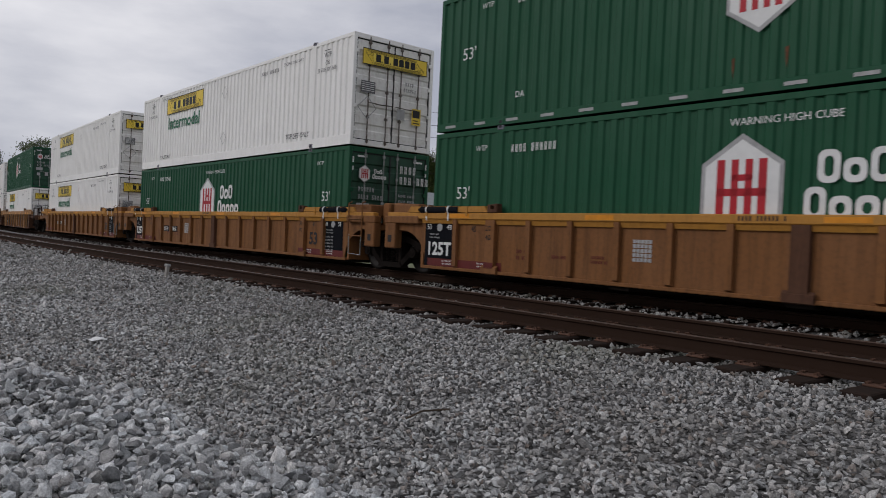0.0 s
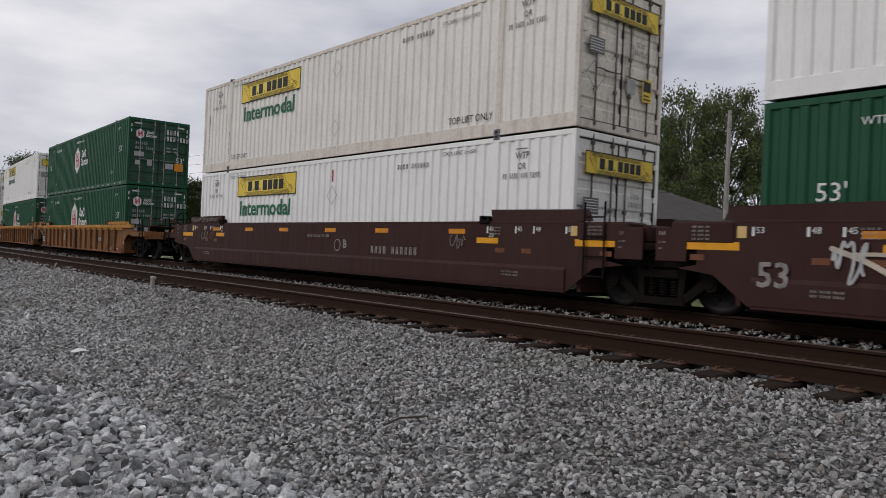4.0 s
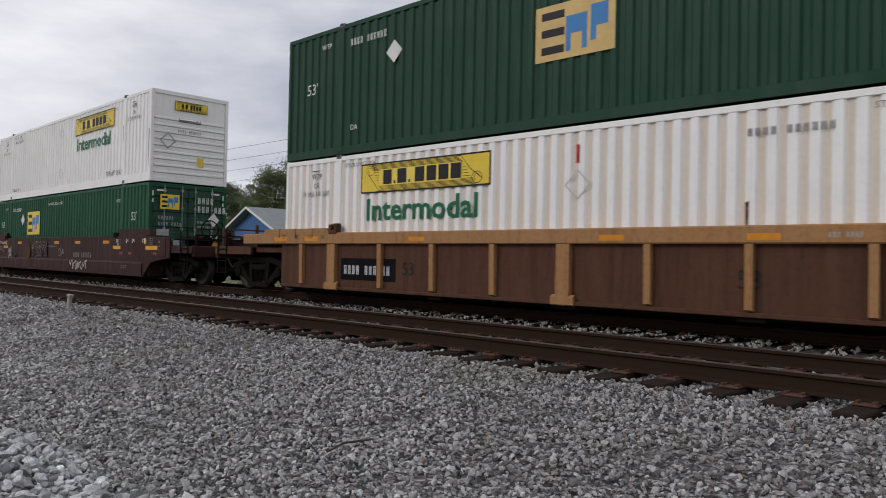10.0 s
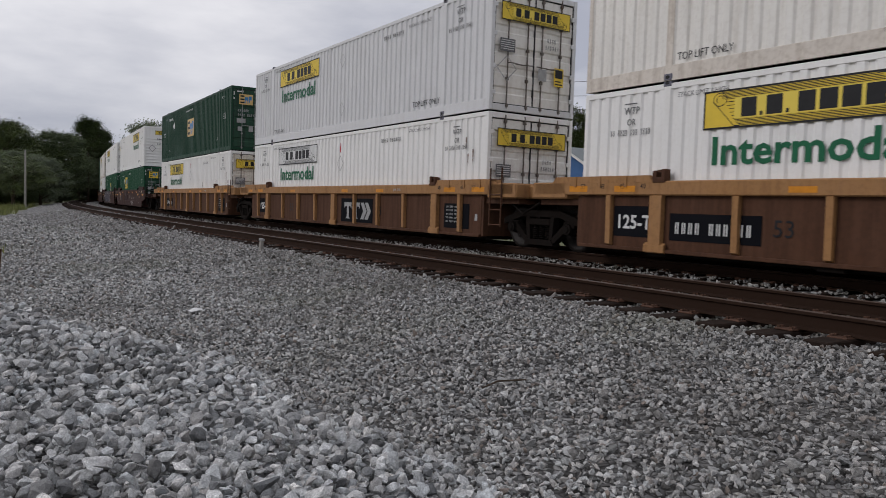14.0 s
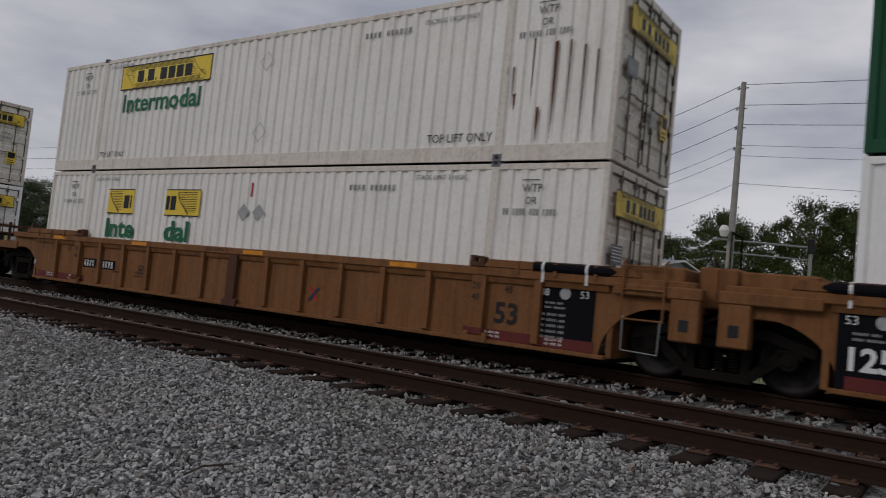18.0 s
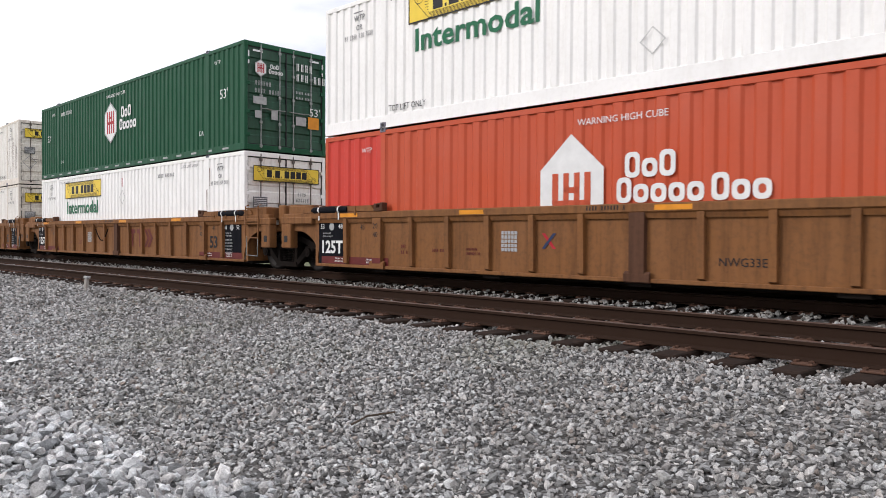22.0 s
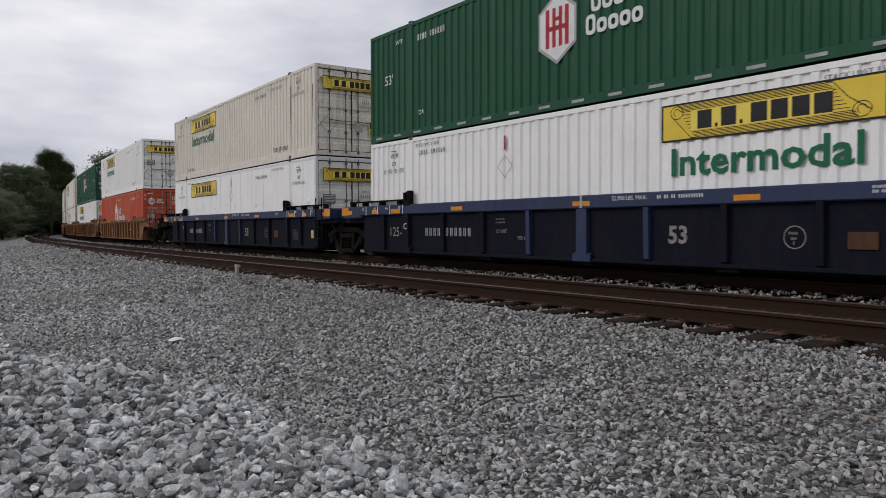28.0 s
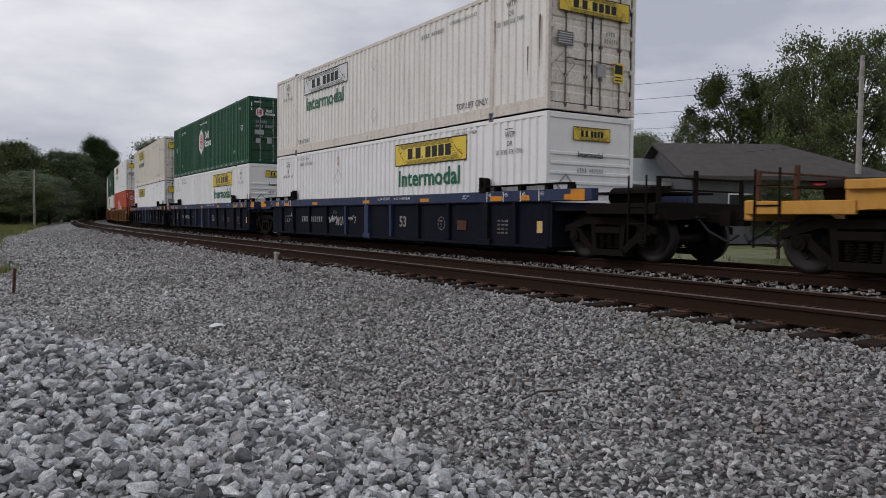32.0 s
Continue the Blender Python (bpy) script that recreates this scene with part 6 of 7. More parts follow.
def outline_letters(car, x0, z0, w, h, seed, fill, rim, count):
    """Swelling sprayed strokes in bundles, each with a light rim and a dark shadow."""
    r = random.Random(seed)
    o = SIDE + 0.016
    a = w / count
    for i in range(count):
        x, j = x0 + i * a, lambda k=0.06: r.uniform(-k, k) * h
        strokes = [[(x + a * .18 + j(), z0 + h * .06), (x + a * .20 + j(), z0 + h * .92)],
                   [(x + a * .20, z0 + h * .88 + j()), (x + a * .62, z0 + h * .94 + j()), (x + a * .84, z0 + h * .62 + j()), (x + a * .55, z0 + h * .45 + j())],
                   [(x + a * .50, z0 + h * .46), (x + a * .74 + j(), z0 + h * .22), (x + a * .92, z0 + h * .05 + j())]]
        if i % 2:
            strokes.append([(x + a * .22, z0 + h * .12 + j()), (x + a * .70, z0 + h * .10 + j())])
        t = a * 0.25
        flip, turn = (False, True, False, True, True, False)[i % 6], (False, False, True, True, False, True)[i % 6]
        for k, (scale, mat, nm) in enumerate(((1.6, M_SPRAY_DARK, "graffiti_shadow"), (1.2, rim, "graffiti_rim"), (1.0, fill, "graffiti_fill"))):
            for q, st in enumerate(strokes):
                dx, dz = (0.04 * h, -0.04 * h) if k == 0 else (0, 0)
                f = Form().flat(thick([((2 * x + a - p[0] if flip else p[0]) + dx, (2 * z0 + h - p[1] if turn else p[1]) + dz) for p in st], t * scale), "side", o + k * 0.004 + q * 0.0007 + i * 0.00012)
                part(nm, f, mat, car, "sprayed swelling stroke" if k == 2 else "")
        part("graffiti_shine", Form().flat([rect(x + a * .14, x + a * .19, z0 + h * .5, z0 + h * .8), rect(x + a * .5, x + a * .62, z0 + h * .84, z0 + h * .88)], "side", o + 0.013), M_SPRAY_WHITE, car)


def ribbon(knots, w, steps=6):
    """One smooth band through the knots, tapering a little at its rounded ends, as a strip of quads."""
    pts = [Vector(k) for k in knots]
    pts = [pts[0] * 2 - pts[1]] + pts + [pts[-1] * 2 - pts[-2]]
    line_pts = []
    for a, b, c, d in zip(pts, pts[1:], pts[2:], pts[3:]):
        for k in range(steps):
            u = k / steps
            line_pts.append(0.5 * (2 * b + (c - a) * u + (2 * a - 5 * b + 4 * c - d) * u * u + (3 * b - a - 3 * c + d) * u ** 3))
    line_pts.append(pts[-2])
    d0, d1 = (line_pts[0] - line_pts[1]).normalized(), (line_pts[-1] - line_pts[-2]).normalized()
    line_pts = [line_pts[0] + d0 * w * 0.42] + line_pts + [line_pts[-1] + d1 * w * 0.42]
    rim = []
    for k, p in enumerate(line_pts):
        d = (line_pts[min(k + 1, len(line_pts) - 1)] - line_pts[max(k - 1, 0)]).normalized()
        half = w / 2 * (0.55 if k in (0, len(line_pts) - 1) else 1.0)
        rim.append((p + Vector((-d.y, d.x)) * half, p - Vector((-d.y, d.x)) * half))
    return [[a[0], b[0], b[1], a[1]] for a, b in zip(rim, rim[1:])]


def mural(car):
    """A sprayed piece: swollen grey-violet strokes with dark outlines, thin white edges and cream flares."""
    bodies = [
        (-6.05, 1.35, [[(.28, .10), (.30, .5), (.26, .92)], [(.28, .90), (.75, .96), (.92, .70), (.50, .50)], [(.52, .48), (.80, .28), (1.02, .06)]]),
        (-4.75, 1.35, [[(.08, .10), (.38, .55), (.62, .94)], [(.62, .94), (.74, .5), (.84, .10)], [(.30, .34), (.52, .26), (.76, .38)]]),
        (-3.50, 1.30, [[(.24, .10), (.22, .5), (.20, .90)], [(.20, .92), (.72, .90), (.95, .55), (.76, .16), (.26, .10)]]),
        (-2.15, 1.35, [[(.92, .82), (.55, .96), (.22, .66), (.24, .28), (.58, .08), (.98, .20)], [(.30, .54), (.60, .58), (.82, .50)]]),
        (-0.75, 1.45, [[(.22, .10), (.28, .5), (.18, .92)], [(.18, .92), (.78, 1.04), (1.02, .72), (.55, .48)], [(.52, .46), (.95, .24), (1.30, .10), (1.62, .05)]]),
        (1.00, 1.10, [[(.62, .02), (.78, .45), (1.00, .86)], [(1.00, .86), (.50, .84), (.16, .58)], [(.16, .56), (.40, .42), (.62, .50)], [(.30, .16), (.46, .10), (.62, .04)]]),
    ]
    low, tall = 0.36, 0.90
    part("graffiti_ground", Form().flat(ribbon([(-5.9, .80), (-4.4, .84), (-2.6, .80), (-.9, .82), (.5, .78)], 0.86), "side", SIDE + 0.0136), M_SPRAY_DARK, car, "dark sprayed ground")
    for x, z, n in ((-5.6, 1.22, .5), (-3.9, 1.26, .6), (-2.4, 1.27, .5), (-1.0, 1.25, .5), (-4.9, .42, .3), (-3.7, .40, .3), (-1.3, .42, .4)):
        part("graffiti_cloud", Form().flat(ribbon([(x - n / 2, z), (x, z + .04), (x + n / 2, z - .02)], 0.13), "side", SIDE + 0.0142), M_SPRAY, car, "cream sprayed haze")
    for i, (x, w, strokes) in enumerate(bodies):
        wide = 0.25 if i < 5 else 0.13
        for k, (extra, mat, nm) in enumerate(((0.20, M_FADED, "graffiti_rim"), (0.165, M_SPRAY_DARK, "graffiti_shadow"), (0.0, M_LAVENDER, "graffiti_fill"))):
            for q, st in enumerate(strokes):
                f = Form().flat(ribbon([(x + a * w * 0.92, low + b * tall) for a, b in st], wide + extra), "side", SIDE + 0.018 + k * 0.004 + q * 0.0006 + i * 0.0001)
                part(nm, f, mat, car, "sprayed swelling stroke" if k == 2 else "")
        for a, b, c, d in ((.20, .62, .24, .86), (.55, .88, .72, .90), (.40, .20, .52, .13)) if i < 5 else ():
            part("graffiti_shine", Form().flat(ribbon([(x + a * w, low + b * tall), (x + (a + c) / 2 * w, low + (b + d) / 2 * tall + .02), (x + c * w, low + d * tall)], 0.03), "side", SIDE + 0.032), M_SPRAY_WHITE, car)
    for a, b, c, d, w in ((-7.0, 1.05, -6.1, .62, .07), (-6.7, .98, -6.0, .9, .05), (.85, 1.22, 1.35, .98, .09), (.75, 1.02, 1.25, .72, .08), (.9, .78, 1.3, .5, .06), (1.75, .70, 2.3, .42, .12), (1.9, .46, 2.9, .25, .06), (2.2, .60, 2.75, .40, .04), (-.1, .3, .35, .24, .08)):
        part("graffiti_flare", Form().flat(ribbon([(a, b), ((a + c) / 2, (b + d) / 2 + .04), (c, d)], w), "side", SIDE + 0.014), M_SPRAY, car, "cream sprayed flare")
    part("number_mark", Form().flat(bars("nnnn  nnnn nnnn", 0.95, 1.26, 0.12, 0.95), "side", SIDE + 0.016), M_SPRAY_WHITE, car)
    part("faded_disc", Form().flat([[(4.2 + .5 * math.cos(k * math.tau / 24), .82 + .42 * math.sin(k * math.tau / 24)) for k in range(24)]], "side", SIDE + 0.0135), M_RUST_CAR, car, "rusty faded round mark")


def scribble(car, x0, z0, w, h, seed, mat, loops=5, r=0.018):
    """A sprayed tag: one looping line, no letters."""
    g = random.Random(seed)
    knots, a = [], w / loops
    for i in range(loops):
        x = x0 + i * a
        form = g.randrange(4)
        if form == 0:
            knots += [(x, z0 + g.uniform(.0, .2) * h), (x + a * .2, z0 + g.uniform(.8, 1.0) * h), (x + a * .5, z0 + g.uniform(.1, .4) * h), (x + a * .8, z0 + g.uniform(.7, 1.1) * h)]
        elif form == 1:
            knots += [(x + a * .7, z0 + g.uniform(.7, 1.0) * h), (x + a * .15, z0 + h * .7), (x + a * .2, z0 + g.uniform(.1, .3) * h), (x + a * .8, z0 + g.uniform(-.1, .2) * h)]
        elif form == 2:
            knots += [(x + a * .3, z0 + g.uniform(.9, 1.1) * h), (x + a * .25, z0 + g.uniform(-.1, .1) * h), (x + a * .75, z0 + h * .3), (x + a * .4, z0 + h * .55), (x + a * .9, z0 + h * g.uniform(.5, .7))]
        else:
            knots += [(x + a * .1, z0 + g.uniform(.5, .7) * h), (x + a * .6, z0 + g.uniform(.8, 1.0) * h), (x + a * .7, z0 + g.uniform(.3, .5) * h), (x + a * .2, z0 + g.uniform(-.1, .2) * h), (x + a * .9, z0 + g.uniform(.0, .2) * h)]
    pts = []
    for k in range(len(knots) - 2):
        (ax, ay), (bx, by), (cx, cy) = knots[k:k + 3]
        ax, ay, cx, cy = (ax + bx) / 2, (ay + by) / 2, (cx + bx) / 2, (cy + by) / 2
        pts += [((1 - u) ** 2 * ax + 2 * u * (1 - u) * bx + u * u * cx, (1 - u) ** 2 * ay + 2 * u * (1 - u) * by + u * u * cy) for u in (0, .25, .5, .75)]
    rects = []
    for a, b in zip(pts, pts[1:]):
        d = Vector((b[0] - a[0], b[1] - a[1]))
        if d.length < 1e-4:
            continue
        n = Vector((-d.y, d.x)).normalized() * r
        e = d.normalized() * r * .6
        rects.append([(a[0] - n.x - e.x, a[1] - n.y - e.y), (b[0] - n.x + e.x, b[1] - n.y + e.y), (b[0] + n.x + e.x, b[1] + n.y + e.y), (a[0] + n.x - e.x, a[1] + n.y - e.y)])
    part("graffiti_line", Form().flat(rects, "side", SIDE + 0.016), mat, car)


def brown_marks(car, code, art):
    o = SIDE - 0.014
    for e in (1, -1):
        for w, x in (("53", 8.08), ("48", 7.315), ("45", 6.86), ("40", 6.10)):
            a = -e * x
            part("white_stripe", Form().flat([rect(a - 0.02, a + 0.02, 1.20, 1.33)], "side", o), M_DECAL, car)
            write(w, car, "side", a + 0.04, 1.24, o, 0.09, M_DECAL)
        write("20", car, "side", -e * 6.1 + 0.04, 1.12, o, 0.09, M_DECAL)
        for x, w, z, t in ((8.7, 0.42, 0.99, 0.12), (6.1, 0.30, 1.0, 0.11)):
            part("orange_patch", Form().flat([rect(-e * x - w, -e * x + w, z, z + t)], "side", o), M_YELLOW_PATCH, car, "yellow reflective patch")
        for x in (8.94, 7.14, 6.45):
            part("faded_patch", Form().flat([rect(-e * x - 0.12, -e * x + 0.12, 0.83, 0.92)], "side", o), M_FADED_PATCH, car, "faded orange patch")
        part("stencil", Form().flat([r for k in range(4) for r in bars("nnn nnnn nnn", -e * 8.8 - 0.22, 1.31 - k * 0.06, 0.035, 0.7)] + [r for k in range(3) for r in bars("nn nnnn nn", -e * 6.45 - 0.2, 1.29 - k * 0.06, 0.03, 0.8)] + [r for k in range(2) for r in bars("nnnn nnnnnn nnnnnn", -e * 6.9 - 0.35, 0.46 - k * 0.06, 0.035, 0.7)], "side", o + 0.034), M_FADED, car)
        part("label_plate", Form().flat([rect(-e * 8.25 - 0.07, -e * 8.25 + 0.07, 1.17, 1.34)], "side", o), M_BEIGE, car)
        part("end_panel", Form().box(e * 9.12, e * 9.66, o - 0.02, o + 0.012, 0.80, 1.32, 0.006), M_BROWN_CAR, car)
        part("stencil", Form().flat(bars("nnn", -e * 9.4 - 0.2, 1.2, 0.06) + bars("nn nnn", -e * 9.4 - 0.2, 1.08, 0.03) + bars("nnn", -e * 9.4 - 0.2, 0.98, 0.03), "side", o + 0.014), M_FADED, car)
    if code != "B":
        write("53", car, "side", -8.0, 0.50, o + 0.034, 0.34, M_FADED, 0.01)
        write("125T", car, "side", -8.95, 1.14, o + 0.002, 0.15, M_FADED)
    else:
        scribble(car, -6.9, 0.90, 0.4, 0.3, 23, M_FADED_PATCH, 3, 0.010)
    for x in (-6.4, -4.1, -2.0, 0.4, 2.6, 5.2):
        part("orange_patch", Form().flat([rect(x - 0.25, x + 0.25, 1.18, 1.28)], "side", o), M_ORANGE_MARK, car, "orange reflective patch")
    if art != "mural":
        write(code, car, "side", 1.0, 0.80, o, 0.20, M_FADED, 0.01)
    if art != "mural":
        part("number_mark", Form().flat(bars("nnnn nnnnnn", 2.2, 0.70, 0.17, 0.95), "side", o), M_FADED, car)
    part("round_stencil", Form().flat([[(0.75 + a * math.cos(k * math.tau / 16), 0.86 + a * math.sin(k * math.tau / 16)) for k in range(16)] for a in (0.15,)], "side", o), M_FADED, car)
    part("round_stencil", Form().flat([[(0.75 + a * math.cos(k * math.tau / 16), 0.86 + a * math.sin(k * math.tau / 16)) for k in range(16)] for a in (0.125,)], "side", o + 0.002), M_BROWN_CAR, car)
    part("stencil", Form().flat(bars("nnnnn nnnnnnn nnn nnn", -0.7, 1.05, 0.07) + bars("nnnn nn", 5.6, 0.55, 0.06), "side", o), M_FADED, car)
    if art == "mural":
        mural(car)
        scribble(car, 3.0, 0.72, 1.3, 0.55, 4, M_LAVENDER, 6, 0.016)
        scribble(car, -7.0, 0.62, 0.5, 0.6, 6, M_SPRAY_WHITE, 3, 0.02)
    if art == "tags":
        scribble(car, 1.9, 0.28, 1.8, 0.36, 14, M_SPRAY_WHITE, 7, 0.022)
        outline_letters(car, -2.35, 0.74, 1.75, 0.50, 9, M_BROWN_CAR, M_FADED, 4)
        part("faded_disc", Form().flat([[(-3.0 + .40 * math.cos(k * math.tau / 24), .86 + .36 * math.sin(k * math.tau / 24)) for k in range(24)]], "side", SIDE + 0.0135), M_RUST_CAR, car, "rusty faded round mark")
        scribble(car, -5.6, 0.55, 0.5, 0.65, 15, M_SPRAY_WHITE, 4, 0.014)
        scribble(car, -4.9, 0.5, 0.5, 0.35, 16, M_SPRAY_DARK, 4, 0.018)
        scribble(car, -7.2, 0.9, 1.2, 0.25, 17, M_FADED, 7, 0.010)
    if art == "few":
        scribble(car, -8.4, TOP + 0.05, 2.15, 0.16, 19, M_FADED, 24, 0.010)
        scribble(car, 5.0, 0.85, 0.6, 0.4, 20, M_FADED, 3, 0.009)
        scribble(car, -7.5, 0.86, 0.62, 0.34, 21, M_FADED, 3, 0.011)


def navy_marks(car, code, coded, art):
    o = SIDE - 0.09
    for e in (1, -1):
        for k, w in enumerate(("40", "45", "48", "53")):
            x = -e * (6.2 + k * 0.62)
            part("white_stripe", Form().flat([rect(x - 0.015, x + 0.015, TOP - 0.24, TOP - 0.01)], "side", SIDE + 0.004), M_DECAL, car)
            write(w, car, "side", x + 0.05 if e < 0 else x - 0.22, TOP - 0.12, SIDE + 0.004, 0.08, M_DECAL)
        for x, w in ((6.55, 0.22), (7.6, 0.14), (9.05, 0.2)):
            part("orange_patch", Form().flat([rect(-e * x - w, -e * x + w, TOP - 0.22, TOP - 0.11)], "side", SIDE + 0.004), M_ORANGE_MARK, car, "orange reflective patch")
        part("orange_plate", Form().flat([rect(-e * 9.25 - 0.2, -e * 9.25 + 0.2, TOP - 0.24, TOP - 0.02)], "side", SIDE + 0.008), M_ORANGE_MARK, car, "orange end plate")
    for x in (-3.9, -0.0, 3.4):
        part("orange_patch", Form().flat([rect(x - 0.22, x + 0.22, TOP - 0.2, TOP - 0.11)], "side", SIDE + 0.004), M_ORANGE_MARK, car, "orange reflective patch")
    part("white_stripe", Form().flat([rect(-0.03, 0.03, TOP - 0.24, TOP)], "side", SIDE + 0.006), M_LABEL_GREY, car)
    write("52,900 LBS. MAX.", car, "side", 0.75, TOP - 0.12, SIDE + 0.004, 0.075, M_DECAL)
    part("stencil", Form().flat(bars("nn nn nn nnnnnnnnnn", 1.75, TOP - 0.12, 0.06, 0.8) + bars("nnnnnn nnn", 5.2, TOP - 0.1, 0.04) + bars("nnn nn", 5.2, TOP - 0.16, 0.04), "side", SIDE + 0.004), M_DECAL, car)
    write("53", car, "side", 1.9, 0.55, o, 0.28, M_FADED, 0.012)
    write("LD LMT", car, "side", -2.6, 0.70, o, 0.075, M_FADED)
    write("PER UNIT", car, "side", -1.9, 0.56, o, 0.075, M_FADED)
    part("number_mark", Form().flat(bars("nnnn nnnnnn", -5.3, 0.62, 0.19, 0.9), "side", o), M_LABEL_GREY, car)
    write(code, car, "side", -6.16, 0.78, SIDE + 0.006, 0.16, M_DECAL)
    ring = lambda a: [(4.1 + a * math.cos(k * math.tau / 18), 0.66 + a * math.sin(k * math.tau / 18)) for k in range(18)]
    hoop = [[a, b, c, d] for a, b, c, d in zip(ring(0.17), ring(0.17)[1:] + ring(0.17)[:1], ring(0.155)[1:] + ring(0.155)[:1], ring(0.155))]
    part("round_stencil", Form().flat(hoop + bars("nnnnn", 4.01, 0.70, 0.04) + bars("nnn", 4.05, 0.62, 0.04) + bars("n", 4.08, 0.55, 0.05), "side", o), M_FADED, car)
    part("card_holder", Form().box(-5.25, -4.85, o, o + 0.02, 0.50, 0.74, 0.006), M_RUST_CAR, car, "rusty routing card board")
    part("stencil", Form().flat([r for k in range(2) for r in bars("nnn nnnnnn nnn", -2.6, 0.98 - k * 0.07, 0.03)] + [r for k in range(4) for r in bars("nnn nnnn nnn", 6.5, 0.72 - k * 0.09, 0.045)], "side", o), M_FADED, car)
    part("label_plate", Form().flat([rect(7.9, 8.08, 0.5, 0.75)], "side", o), M_BEIGE, car)
    if coded:
        write("125-T", car, "side", -7.0, 0.60, o, 0.24, M_FADED)
    if art:
        scribble(car, -2.7, 0.5, 1.2, 0.4, 31, M_SPRAY_WHITE, 7, 0.015)
        scribble(car, -1.2, 0.62, 0.6, 0.25, 32, M_SPRAY_WHITE, 3, 0.013)


# ---------------------------------------------------------------- the train: middle of each unit at t = 16 s
BASE = 0.23
W, G = "white", "green"
UNITS = [
    (271.0, "rust", 0, 1, (W, "scroll"), (W, "scroll"), ""), (247.4, "rust", 1, 0, (W, "scroll"), (W, "scroll"), ""), (227.8, "rust", 0, 0, (W, "scroll"), (W, "scroll"), ""), (208.3, "rust", 0, 1, (W, "scroll"), (G, "shield"), ""),
    (184.7, "ochre", 1, 0, (W, "scroll"), (W, "scroll"), ""), (165.1, "ochre", 0, 0, (G, "shield_low"), (W, "scroll"), ""), (145.46, "ochre", 0, 1, (G, "shield_low"), (G, "shield"), "a"),
    (121.16, "brown", 1, 0, (W, "scroll"), ("dirty", "scroll"), "few"), (101.58, "brown", 0, 0, (G, "square"), (W, "scroll"), "mural"), (82.03, "brown", 0, 1, (G, "square", "door", -3.7), (W, "scroll", "wall", 1.6), "tags"),
    (58.52, "rust", 1, 0, ("stained", "scroll"), ("dark", "square"), ""), (38.92, "rust", 0, 0, (W, "scroll_white"), ("grey", "scroll"), "big"), (19.58, "rust", 0, 1, (W, "scroll"), ("dirty", "scroll"), ""),
    (-3.99, "ochre", 1, 0, ("dirty", "scroll_gap"), ("dirty", "scroll"), "mid"), (-23.47, "ochre", 0, 0, (W, "scroll"), (G, "shield"), "big"), (-43.16, "ochre", 0, 1, ("orange", "shield_old"), (W, "scroll"), "mid"),
    (-66.69, "navy", 1, 0, ("smooth", "scroll_only"), ("cream", "scroll"), ""), (-86.34, "navy", 0, 0, (W, "scroll", "wall", 1.7), (G, "shield"), ""), (-106.11, "navy", 0, 1, (W, "scroll", "wall", 1.5), ("dirty", "scroll_white"), "m"),
    (-130.2, "bright", 1, 0, None, None, ""),
]
RIDERS = []           # (thing, place along the train, height, half wheelbase)
WHEELS = []           # (wheelset, x in its bogie)


def build_train():
    for i, (c, kind, f_out, r_out, low, high, art) in enumerate(UNITS):
        car = well_car(kind, f_out, r_out, M_CHORD if kind == "ochre" and c > 100 else None)
        if kind == "ochre":
            ochre_marks(car, (f_out, r_out), {"a": -4.3, "mid": 5.15 if f_out else -4.35}.get(art, 4.2), art)
        elif kind == "rust":
            rust_marks(car, not f_out, art)
        elif kind == "brown":
            brown_marks(car, {"few": "B", "mural": "C"}.get(art, "A"), art)
        elif kind == "navy":
            navy_marks(car, "B" if f_out else "A" if r_out else "C", not f_out, art)
        RIDERS.append((car, c, 0.0, 9.8))
        for k, spec in enumerate((low, high)):
            if spec:
                spec = tuple(spec) + (None,) * (4 - len(spec))
                box = container(spec[0], spec[2] or "door", spec[1], spec[3], k == 1)
                if (c, k) in STREAKS:
                    streaks(box, STREAKS[c, k], i)
                RIDERS.append((box, c, BASE + k * 2.905, 9.8))
        spots = ([9.5] if f_out else []) + ([-9.7] if r_out else [-9.78])
        for x in spots:
            b, sets = bogie()
            RIDERS.append((b, c + x, 0.0, 0.9))
            if i >= 5:
                WHEELS.extend(sets)

# ---------------------------------------------------------------- trees, houses, poles beyond
def at(az, d):
    return -math.sin(radians(az)) * d, math.cos(radians(az)) * d


